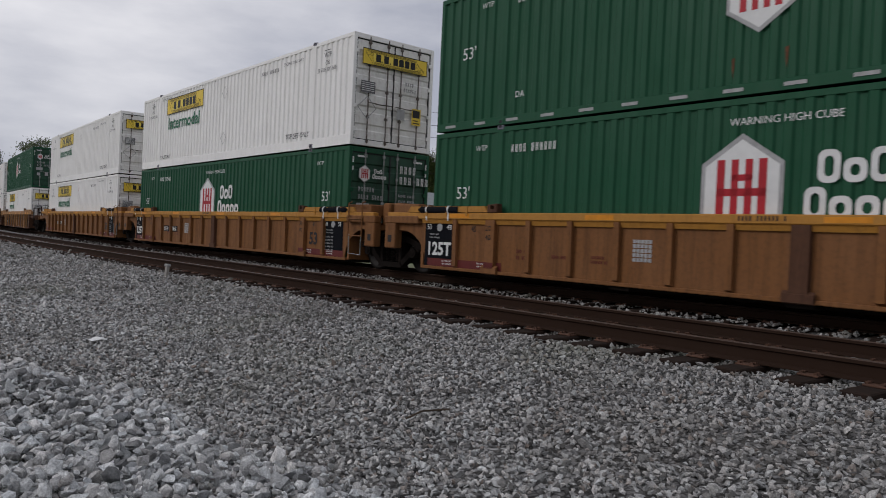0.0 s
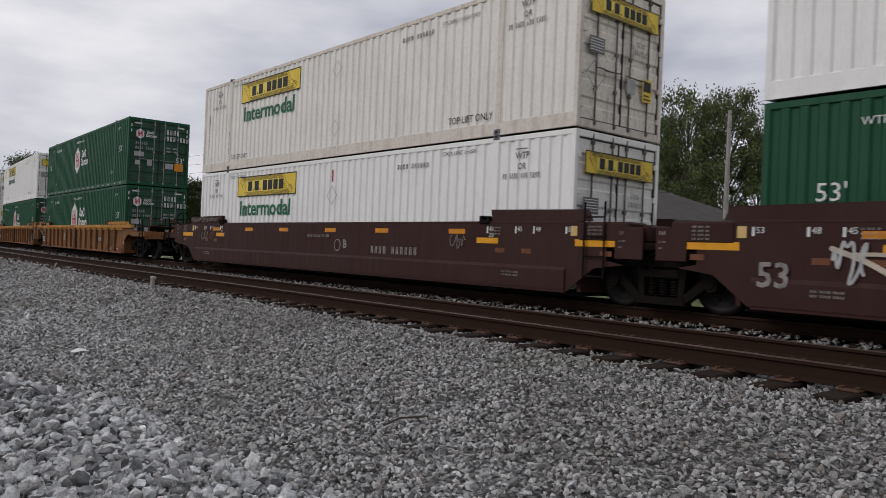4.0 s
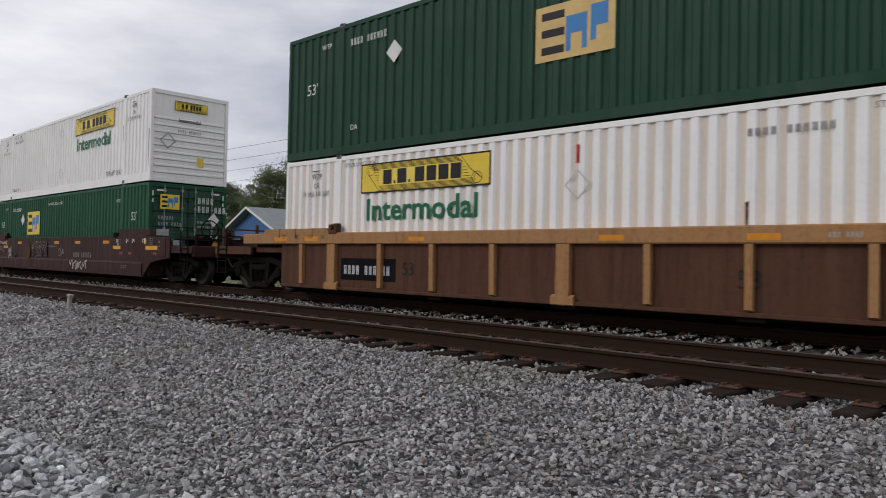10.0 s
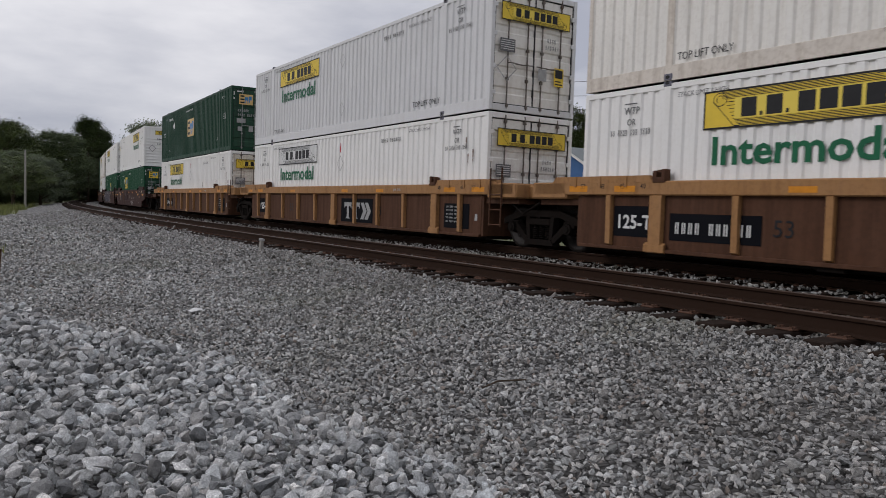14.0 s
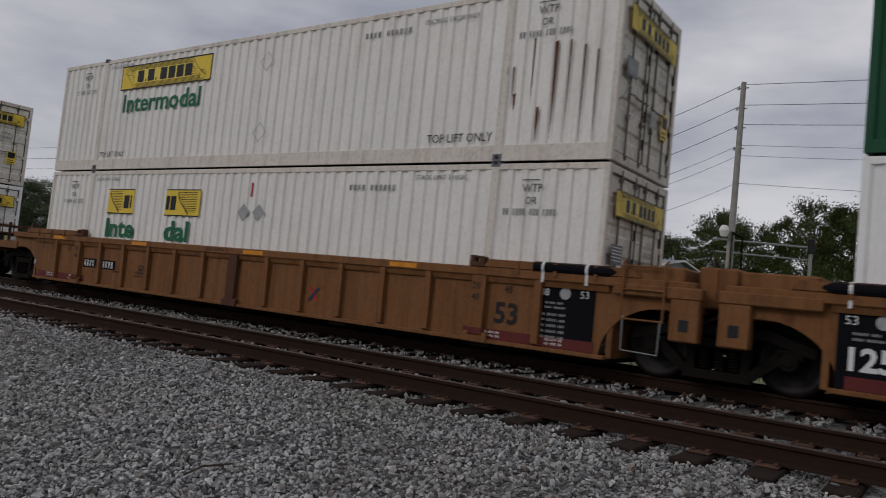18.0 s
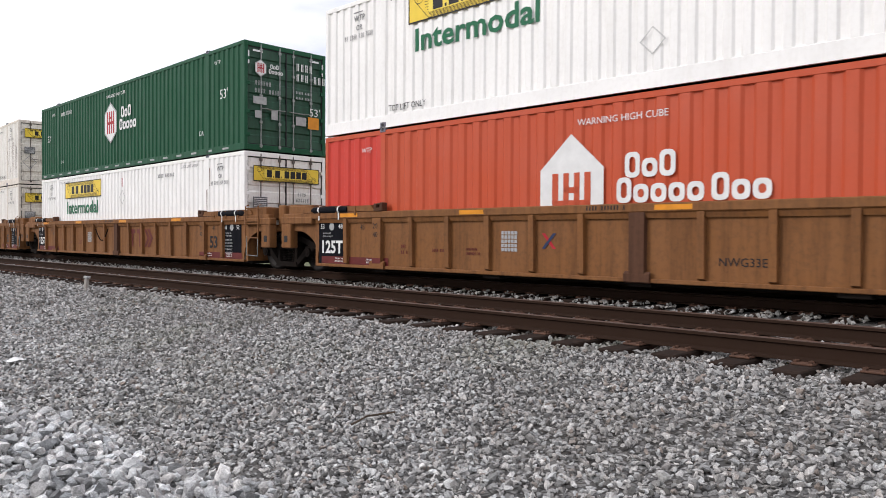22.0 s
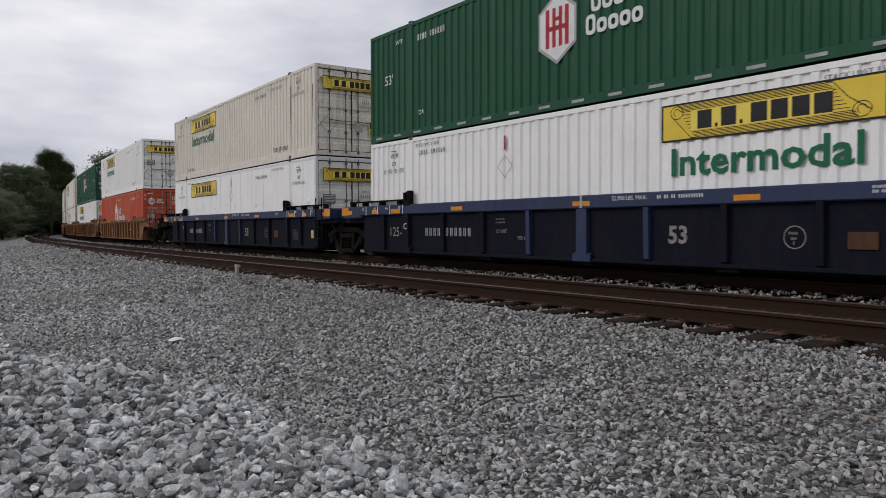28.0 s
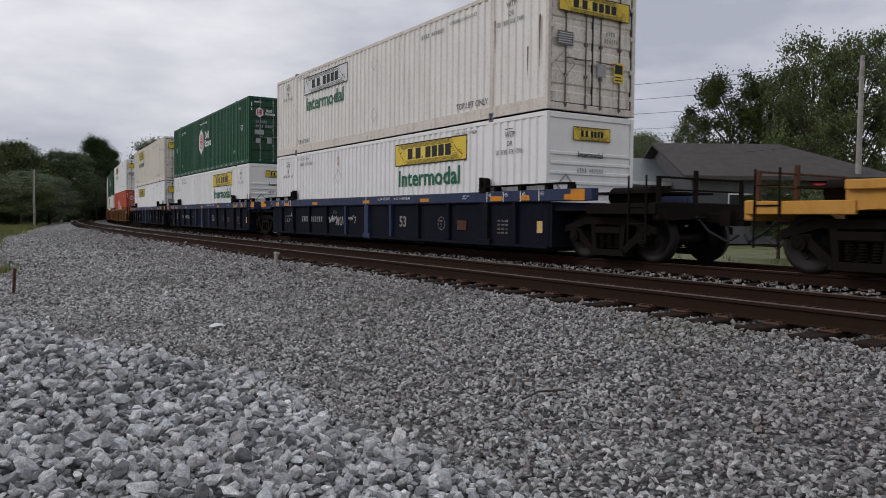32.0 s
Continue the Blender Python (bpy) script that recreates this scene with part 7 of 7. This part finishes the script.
def tree_forms(seed, height, spread, pine=False, leaf=0.25, clumps=90, per=230):
    """Trunk with limbs, and a crown of leaf sprays in uneven clumps."""
    r = random.Random(seed)
    wood, crown = Form(), Form()
    lean = (r.uniform(-.4, .4), r.uniform(-.4, .4))
    trunk = [(lean[0] * k * k, lean[1] * k * k, height * 0.86 * k) for k in (0, .2, .45, .7, 1)]
    wood.tube(trunk, height * 0.022, 9, height * 0.005)
    for i in range(clumps):
        k = r.uniform(0.62, 1.0) if pine else r.uniform(0.16, 1.0) ** 0.8
        a = r.uniform(0, math.tau)
        if pine:
            reach = spread * r.uniform(0.1, 1) * (1.15 - 0.8 * (k - 0.62) / 0.38)
        else:
            reach = spread * math.sqrt(max(0.04, 1 - ((k - 0.52) / 0.52) ** 2)) * r.uniform(0.35, 1.08)
        c = Vector((math.cos(a) * reach, math.sin(a) * reach, height * k))
        if i % 3 == 0:
            b = height * max(0.12, k - 0.22)
            wood.tube([(0, 0, b), (c.x * 0.5, c.y * 0.5, b + (c.z - b) * 0.65), c], height * 0.007, 5, height * 0.002)
        size = spread * r.uniform(0.12, 0.34)
        for _ in range(per):
            p = c + Vector((r.gauss(0, 1), r.gauss(0, 1), r.gauss(0, 0.7))) * size * 0.46
            u = Vector((r.gauss(0, 1), r.gauss(0, 1), r.gauss(0, 0.6))).normalized()
            w = u.orthogonal().normalized() * leaf * r.uniform(0.28, 0.5)
            u = u * leaf * r.uniform(0.5, 1.0)
            crown.add([p - u * .5, p + w * .6, p + u * .6, p - w * .6], [(0, 1, 2, 3)])
    return wood, crown


_trees = {}


def tree(az, d, height, spread, kind=0, pine=False, dark=False, light=False):
    key = (kind, pine, dark, light)
    if key not in _trees:
        w, c = tree_forms(kind * 7 + 3 + pine, 10.0, 4.0, pine)
        _trees[key] = (w.mesh("trunk", M_BARK), c.mesh("crown", M_LEAF_DARK if dark else M_LIGHT_LEAF if light else M_LEAF))
    t = thing("pine_tree" if pine else "tree", "tall dark pine with a sparse flat crown" if pine else "broad leafy green tree with an uneven crown", "tree", "trees beyond the railway")
    part("trunk", _trees[key][0], None, t)
    part("crown", _trees[key][1], None, t)
    x, y = at(az, d)
    t.matrix_basis = pose(x, y, float(land(x, y)) - 0.05, 0, 0, (kind * 77 + az * 31) % 360) @ Matrix.Diagonal((spread / 4, spread / 4, height / 10, 1))
    return t


def build_trees():
    r = random.Random(21)
    # big trees behind the low house
    for az, d, h, w, k in ((-52.9, 62, 12.0, 3.5, 0), (-55.6, 64, 11.6, 3.2, 3), (-58.2, 60, 13.9, 3.3, 1), (-61.0, 62, 13.9, 3.4, 2), (-63.2, 62, 10.8, 2.8, 3), (-47.4, 72, 8.8, 2.8, 1), (-50.5, 64, 9.2, 2.0, 2)):
        tree(az, d, h, w, k)
    for az, d, h, w, k in ((-41.4, 85, 12.2, 4.6, 0), (-43.6, 88, 10.4, 4.6, 2), (-46.8, 84, 9.8, 3.8, 3), (-35.2, 90, 12.6, 5.0, 1), (-33.0, 92, 11.4, 5.0, 0), (-37.6, 86, 10.6, 4.4, 3), (-39.4, 95, 11.6, 4.6, 1),
                           (-67.0, 90, 11.2, 4.6, 2), (-69.2, 92, 10.4, 4.4, 1), (-74.2, 80, 11.2, 3.8, 3), (-76.2, 84, 10.6, 4.2, 0), (-80.4, 76, 12.0, 4.0, 1), (-82.8, 78, 12.2, 4.2, 2), (-86, 80, 11, 4.4, 3), (-71.4, 95, 9.6, 4.4, 2)):
        tree(az, d, h, w, k)
    for i in range(14):
        tree(-12 - i * 1.55, 120 + 30 * r.random(), 11 + 3 * r.random(), 5.5, i % 4, dark=True)
    # wooded edge at the bend of the line
    for az, d, h, w, k in ((0.9, 150, 10, 5.5, 0), (-0.4, 145, 11.5, 5.5, 1), (-1.6, 140, 12.4, 5.8, 2), (-2.6, 135, 12.4, 5.5, 3), (-3.8, 160, 11.6, 6, 0), (-4.9, 150, 12.0, 5.6, 1), (-5.8, 165, 13.4, 6, 2), (-6.9, 175, 12.6, 6, 3),
                           (-8.3, 185, 12.0, 6, 0), (-9.4, 190, 12.0, 6, 1), (-10.8, 195, 12, 6, 2), (-8.8, 240, 14, 7, 3), (-7.4, 250, 14, 7, 1), (-9.9, 245, 14, 7, 0), (-11.2, 235, 14, 7, 2), (2.4, 155, 10, 6, 3), (4.0, 150, 11, 6, 1), (6, 150, 11, 6, 2), (-3.0, 105, 6.0, 4.2, 1), (-4.6, 118, 6.5, 4.0, 2)):
        tree(az, d, h, w, k, dark=az < -3.2 or az > 1.5)
    for i in range(26):
        b = tree(3.5 - i * 0.52 + 0.4 * r.random(), 112 + 22 * r.random() + (40 if i > 14 else 0) + (30 if i > 18 else 0), 4.6 + 4.5 * r.random(), 3.6 + 1.6 * r.random(), i % 4, dark=i % 3 > 0, light=i % 3 == 0 and i < 14)
        b.name = "thicket"
        b.matrix_basis = Matrix.Translation((0, 0, -1.1)) @ b.matrix_basis
        tagged(b, "dense green thicket at the edge of the wood", "bush", "thickets")
    tree(-7.5, 172, 16.6, 4.4, 1, True, True)
    tree(-8.2, 176, 14.6, 4.0, 2, True, True)
    # shrubs by the low house
    for az, d, h, w in ((-56.2, 31.5, 2.9, 1.4), (-57.6, 31.0, 2.5, 1.3), (-59.0, 30.5, 2.7, 1.2), (-64.6, 36, 3.4, 1.2)):
        b = tree(az, d, h, w, 1)
        b.name = "shrub"
        tagged(b, "ragged green shrub in front of the low house", "shrub", "shrubs")


def house(name, label, centre, turn, length, width, eave, rise, walls, roofmat, gable=None, over=0.5, hip=0.0, trim=None):
    """A gabled house: x along the ridge."""
    h = thing(name, label, "house")
    L, W = length / 2, width / 2
    part("wall", Form().box(-L, L, -W, -W + 0.2, 0, eave), walls, h)
    part("wall", Form().box(-L, L, W - 0.2, W, 0, eave), walls, h)
    for e in (-1, 1):
        if hip and e < 0:
            part("wall", Form().box(-L, -L + 0.2, -W + 0.2, W - 0.2, 0, eave), walls, h)
            slope = [(-L - over, -W - over, eave - over * rise / W), (-L - over, W + over, eave - over * rise / W), (-L + hip, 0, eave + rise)]
            part("roof", Form().add(slope + [(x, y, z + 0.16) for x, y, z in slope], [(0, 1, 2), (3, 5, 4), (0, 3, 4, 1), (1, 4, 5, 2), (2, 5, 3, 0)]), roofmat, h)
            continue
        part("gable_wall", Form().prism([(-W + 0.2, 0), (W - 0.2, 0), (W - 0.2, eave), (0, eave + rise * (W - 0.2) / W), (-W + 0.2, eave)], "x", e * L - e * 0.2, e * L), gable or walls, h)
    k = rise / W
    for e in (-1, 1):
        poly = [(0, eave + rise + 0.02), (e * (W + over), eave - over * k + 0.02), (e * (W + over), eave - over * k + 0.16), (0, eave + rise + 0.16)]
        if hip:
            q = [(-L + hip, 0, eave + rise), (L + over, 0, eave + rise), (L + over, e * (W + over), eave - over * k), (-L - over, e * (W + over), eave - over * k)]
            part("roof", Form().add(q + [(x, y, z + 0.16) for x, y, z in q], [(0, 1, 2, 3), (4, 7, 6, 5), (0, 4, 5, 1), (1, 5, 6, 2), (2, 6, 7, 3), (3, 7, 4, 0)]), roofmat, h)
        else:
            part("roof", Form().prism(poly, "x", -L - over, L + over), roofmat, h)
        part("fascia", Form().box(-L - over, L + over, e * (W + over), e * (W + over + 0.04), eave - over * k - 0.06, eave - over * k + 0.15), trim or M_TRIM, h)
        for g in ((1,) if hip else (-1, 1)):
            part("barge_board", Form().prism([(0, eave + rise + 0.02), (e * (W + over), eave - over * k + 0.02), (e * (W + over), eave - over * k + 0.17), (0, eave + rise + 0.17)], "x", g * (L + over), g * (L + over + 0.04)), trim or M_TRIM, h)
    h.matrix_basis = pose(*at(*centre), float(bed(*at(*centre))), 0, 0, turn)
    return h


def window(parent, x, z, w, hgt, y):
    f = Form()
    for a, b, c, d in ((x - w / 2 - .07, x + w / 2 + .07, z - .07, z), (x - w / 2 - .07, x + w / 2 + .07, z + hgt, z + hgt + .07), (x - w / 2 - .07, x - w / 2, z, z + hgt), (x + w / 2, x + w / 2 + .07, z, z + hgt), (x - .02, x + .02, z, z + hgt)):
        f.box(a, b, y - .02, y + .05, c, d)
    win = part("window", f, M_TRIM, parent)
    part("pane", Form().box(x - w / 2, x + w / 2, y - 0.02, y + 0.015, z, z + hgt), M_GLASS, win)


def build_houses():
    # local +y looks to the railway when the ridge runs along the line
    # walls coloured shed-dark to stand for shade under the eave and behind bushes
    h = house("low_house", "low house with a long grey shingle roof and walls coloured dark for shade", (-54.05, 49.4), 147.3, 10.4, 12.0, 3.6, 2.15, M_SHED_AND_SHADE, M_ROOF, hip=3.2, trim=M_ROOF)
    for x, w in ((-3.6, 1.2), (-0.6, 1.8), (2.6, 1.2)):
        window(h, x, 1.2, w, 1.4, 6.0)
    part("awning", Form().prism([(6.0, 3.25), (7.3, 2.9), (7.3, 3.0), (6.0, 3.35)], "x", -5.2, -1.0), M_AWNING, h, "red awning")
    b = house("blue_gable_shop", "small shop with a blue gable and pale metal roof", (-46.2, 47.5), 0, 9.0, 5.2, 3.6, 1.35, M_WALL_PALE, M_METAL_ROOF, M_WALL_BLUE)
    part("shop_sign", Form().box(-4.56, -4.5, -2.3, 2.3, 3.05, 3.45), M_WALL_BLUE, b, "blue shop sign")
    part("sign_writing", Form().flat(bars("nnnnn nnnnnn", -1.5, 3.15, 0.2), "rear", -4.57), M_DECAL, b)
    c = house("blue_house", "blue house with white barge boards and a window", (-35.2, 55), -8, 8.0, 8.2, 3.2, 1.5, M_WALL_BLUE, M_METAL_ROOF)
    for y in (-1.6, 1.4):
        w = part("window", Form().box(-4.06, -4.0, y - .6, y + .6, 1.5, 2.9), M_TRIM, c)
        part("pane", Form().box(-4.08, -4.05, y - .5, y + .5, 1.6, 2.8), M_GLASS, w)
    s = house("pale_blue_house", "pale blue gabled house among trees", (-66.6, 62), 23.6, 8, 5.2, 4.9, 1.2, M_WALL_PALE, M_METAL_ROOF)
    e = house("grey_shed", "low grey shed beyond the grass", (2.2, 92), 0, 9, 7, 2.6, 0.5, M_SHED_AND_SHADE, M_SHED_AND_SHADE)
    e2 = house("long_grey_building", "long low grey building behind the railway", (-62, 74), 90, 26, 9, 5.0, 0.6, M_LABEL_GREY, M_METAL_ROOF)


POLES = (("a", -61.0, 45.5, 10.0), ("b", -75.0, 34.0, 11.7), ("c", -36.4, 56.0, 10.8))


def build_poles():
    tops = {}
    for code, az, d, h in POLES:
        x, y = at(az, d)
        g = float(bed(x, y))
        p = thing("utility_pole", "weathered grey timber utility pole with insulators", "utility pole", "utility poles")
        part("pole", Form().tube([(0, 0, 0), (0.05, 0, h * .5), (0.1, 0, h)], 0.17, 10, 0.11), M_POLE, p)
        for k, z in enumerate((h - 0.25, h - 1.15, h - 2.0, h - 2.9)):
            part("bracket", Form().tube([(0.1, -0.22, z), (0.1, 0.22, z)], 0.022, 6), M_STEEL, p)
            part("insulator", Form().lathe([(0.0, z + 0.08), (0.06, z + 0.1), (0.035, z + 0.16), (0.06, z + 0.2), (0.0, z + 0.26)], 8, "z", (0.1, 0.2, -0.16)), M_LABEL_GREY, p)
        if code == "b":
            part("lamp_globe", Form().lathe([(0.0, 4.9), (0.14, 4.95), (0.22, 5.2), (0.14, 5.4), (0.0, 5.44)], 12, "z", (-0.35, 0.2, 0)), M_TRIM, p)
        p.matrix_basis = pose(x, y, g, 0, 0, 0)
        tops[code] = (x + 0.1, y, g, h)
    def wire(p, q, sag, r=0.011):
        pts = [(p[0] + (q[0] - p[0]) * k, p[1] + (q[1] - p[1]) * k, p[2] + (q[2] - p[2]) * k - 4 * sag * k * (1 - k)) for k in [i / 16 for i in range(17)]]
        ob = new("overhead_cable", Form().tube(pts, r, 5).mesh("overhead_cable", M_WIRE))
        tagged(ob, "thin dark overhead cable between timber poles", "cable", "overhead cables")
    ends = {"n": (31.0, 95.0, 0.0, 10.6), "s": (33.0, -32.0, 0.0, 10.8)}
    ends["a"], ends["b"], ends["c"] = tops["a"], tops["b"], tops["c"]
    for p, q in (("s", "b"), ("b", "a"), ("a", "c"), ("c", "n")):
        a, b = ends[p], ends[q]
        for off in (-0.1, -1.0, -1.85, -2.75, -3.2, -4.4):
            wire((a[0], a[1], a[2] + a[3] + off), (b[0], b[1], b[2] + b[3] + off), 0.35 + 0.08 * abs(off), 0.013 if off > -1.9 else 0.009)
    # far single pole by the wood
    x, y = at(-3.7, 96)
    p = thing("utility_pole", "thin distant utility pole at the wood's edge", "utility pole")
    part("pole", Form().tube([(0, 0, 0), (0, 0, 6.4)], 0.13, 8, 0.1), M_POLE, p)
    p.matrix_basis = pose(x, y, float(bed(x, y)))
    # signal arm across a road
    x, y = at(-80.2, 52)
    sg = thing("traffic_signal", "steel mast arm with a red traffic signal", "traffic signal")
    part("mast", Form().tube([(0, 0, 0), (0, 0, 6.6)], 0.11, 10), M_BAR, sg)
    part("arm", Form().tube([(0, 0, 6.2), (-1.2, 5.5, 6.3)], 0.06, 8), M_BAR, sg)
    part("arm", Form().tube([(0, 0, 5.4), (-1.2, 5.5, 5.5)], 0.05, 8), M_BAR, sg)
    hd = part("signal_head", Form().box(-0.2, 0.1, -0.2, 0.2, 5.8, 6.7, 0.03), M_INK, sg)
    part("red_lens", Form().lathe([(0.0, -0.24), (0.13, -0.23), (0.13, -0.2)], 12, "y", (-0.05, 0, 6.5)), M_RED, hd)
    sg.matrix_basis = pose(x, y, float(bed(x, y)), 0, 0, 10)


def build_small():
    x, y = 5.55, 15.75
    z = float(land(x, y))
    m = thing("marker_peg", "short pale marker peg beside the empty track", "marker post")
    part("peg", Form().box(-0.035, 0.035, -0.035, 0.035, -0.1, 0.24, 0.008), M_POLE, m)
    part("cap", Form().box(-0.05, 0.05, -0.05, 0.05, 0.24, 0.29, 0.01), M_LABEL_GREY, m)
    m.matrix_basis = pose(x, y, z, 4, 3, 20)
    m = thing("rusty_stake", "rusty steel stake standing in the gravel", "stake")
    part("stake", Form().box(-0.025, 0.025, -0.01, 0.01, -0.2, 0.52).box(-0.008, 0.008, -0.04, 0.01, -0.2, 0.5), M_PLATE, m)
    m.matrix_basis = pose(0.65, 16.4, float(land(0.65, 16.4)), 3, 2, 30)
    x, y = 2.61, 9.70
    f = Form().add([(-.09, -.05, .01), (.02, -.07, .03), (.10, -.02, .012), (.08, .06, .035), (-.02, .05, .05), (-.10, .04, .015), (0, 0, .055)], [(0, 1, 6), (1, 2, 6), (2, 3, 6), (3, 4, 6), (4, 5, 6), (5, 0, 6)])
    ob = new("paper_scrap", f.mesh("paper_scrap", M_LITTER))
    ob.location = (x, y, float(land(x, y)) + 0.02)
    tagged(ob, "crumpled white paper scrap on the gravel", "litter")
    g = random.Random(3)
    # a stick and two darker stones
    ob = new("twig", Form().tube([(-.24, 0, .02), (-.05, .02, .045), (.22, -.02, .03)], .008, 5).mesh("twig", M_BARK))
    ob.matrix_basis = pose(3.59, 4.45, float(land(3.59, 4.45)) + .02, 0, 0, 8)
    tagged(ob, "dry brown twig lying on the gravel", "twig")
    # grass: blades at the edge of the gravel and beyond the train
    form = Form()
    def tuft(x, y, h, k):
        z = float(bed(x, y))
        for _ in range(k):
            a, r = g.uniform(0, math.tau), g.uniform(0, .25)
            bx, by = x + math.cos(a) * r, y + math.sin(a) * r
            hh, w, l = h * g.uniform(.5, 1.1), .012 + .02 * h, g.uniform(-.4, .4) * h
            q = g.uniform(0, math.tau)
            form.add([(bx - w * math.cos(q), by - w * math.sin(q), z), (bx + w * math.cos(q), by + w * math.sin(q), z), (bx + l * math.sin(q), by + l * math.cos(q), z + hh)], [(0, 1, 2)])
    for _ in range(2800):
        y = 20 + 80 * g.random() ** 1.5
        s = float(np.interp(y, _y, _s))
        x = line(s, float(verge(y)) - abs(g.gauss(0, 1)) * (1.2 + y * 0.10))[0]
        tuft(float(x), y, g.uniform(.10, .26) * (1 + y / 60), 12)
    for _ in range(1100):
        s = g.uniform(-8, 70)
        x, y = line(s, 3.9 + abs(g.gauss(0, 4)))
        tuft(float(x), float(y), g.uniform(.12, .3), 9)
    ob = new("grass", form.mesh("grass", M_GRASS))
    tagged(ob, "tufts of long green grass at the gravel's edge", "grass", kind="stuff")

# ---------------------------------------------------------------- what moves
def motions():
    """The train rolls along its track; the wheels turn at its speed."""
    times = [0.0] + [float(k) for k in range(1, 32)] + [32.0]
    for ob, c, z, half in RIDERS:
        walk(ob, [(t, on_track(c + gone(t), z, half)) for t in times])
    step = [k * 2 / 30 for k in range(481)]
    turns = [gone(t) / 0.46 for t in step]
    for ws, x in WHEELS:
        walk(ws, [(t, Matrix.Translation((x, 0, 0.46)) @ Matrix.Rotation(a, 4, "Y")) for t, a in zip(step, turns)])


build_track(NEAR, "near_track", "empty railway track with rusty rails on tarred timber ties", -6, 60)
build_track(0.0, "train_track", "railway track beneath the train, rusty rails and dark ties", -4, 12)
build_train()
build_houses()
build_poles()
build_trees()
build_small()
build_ballast()
build_heap()
motions()
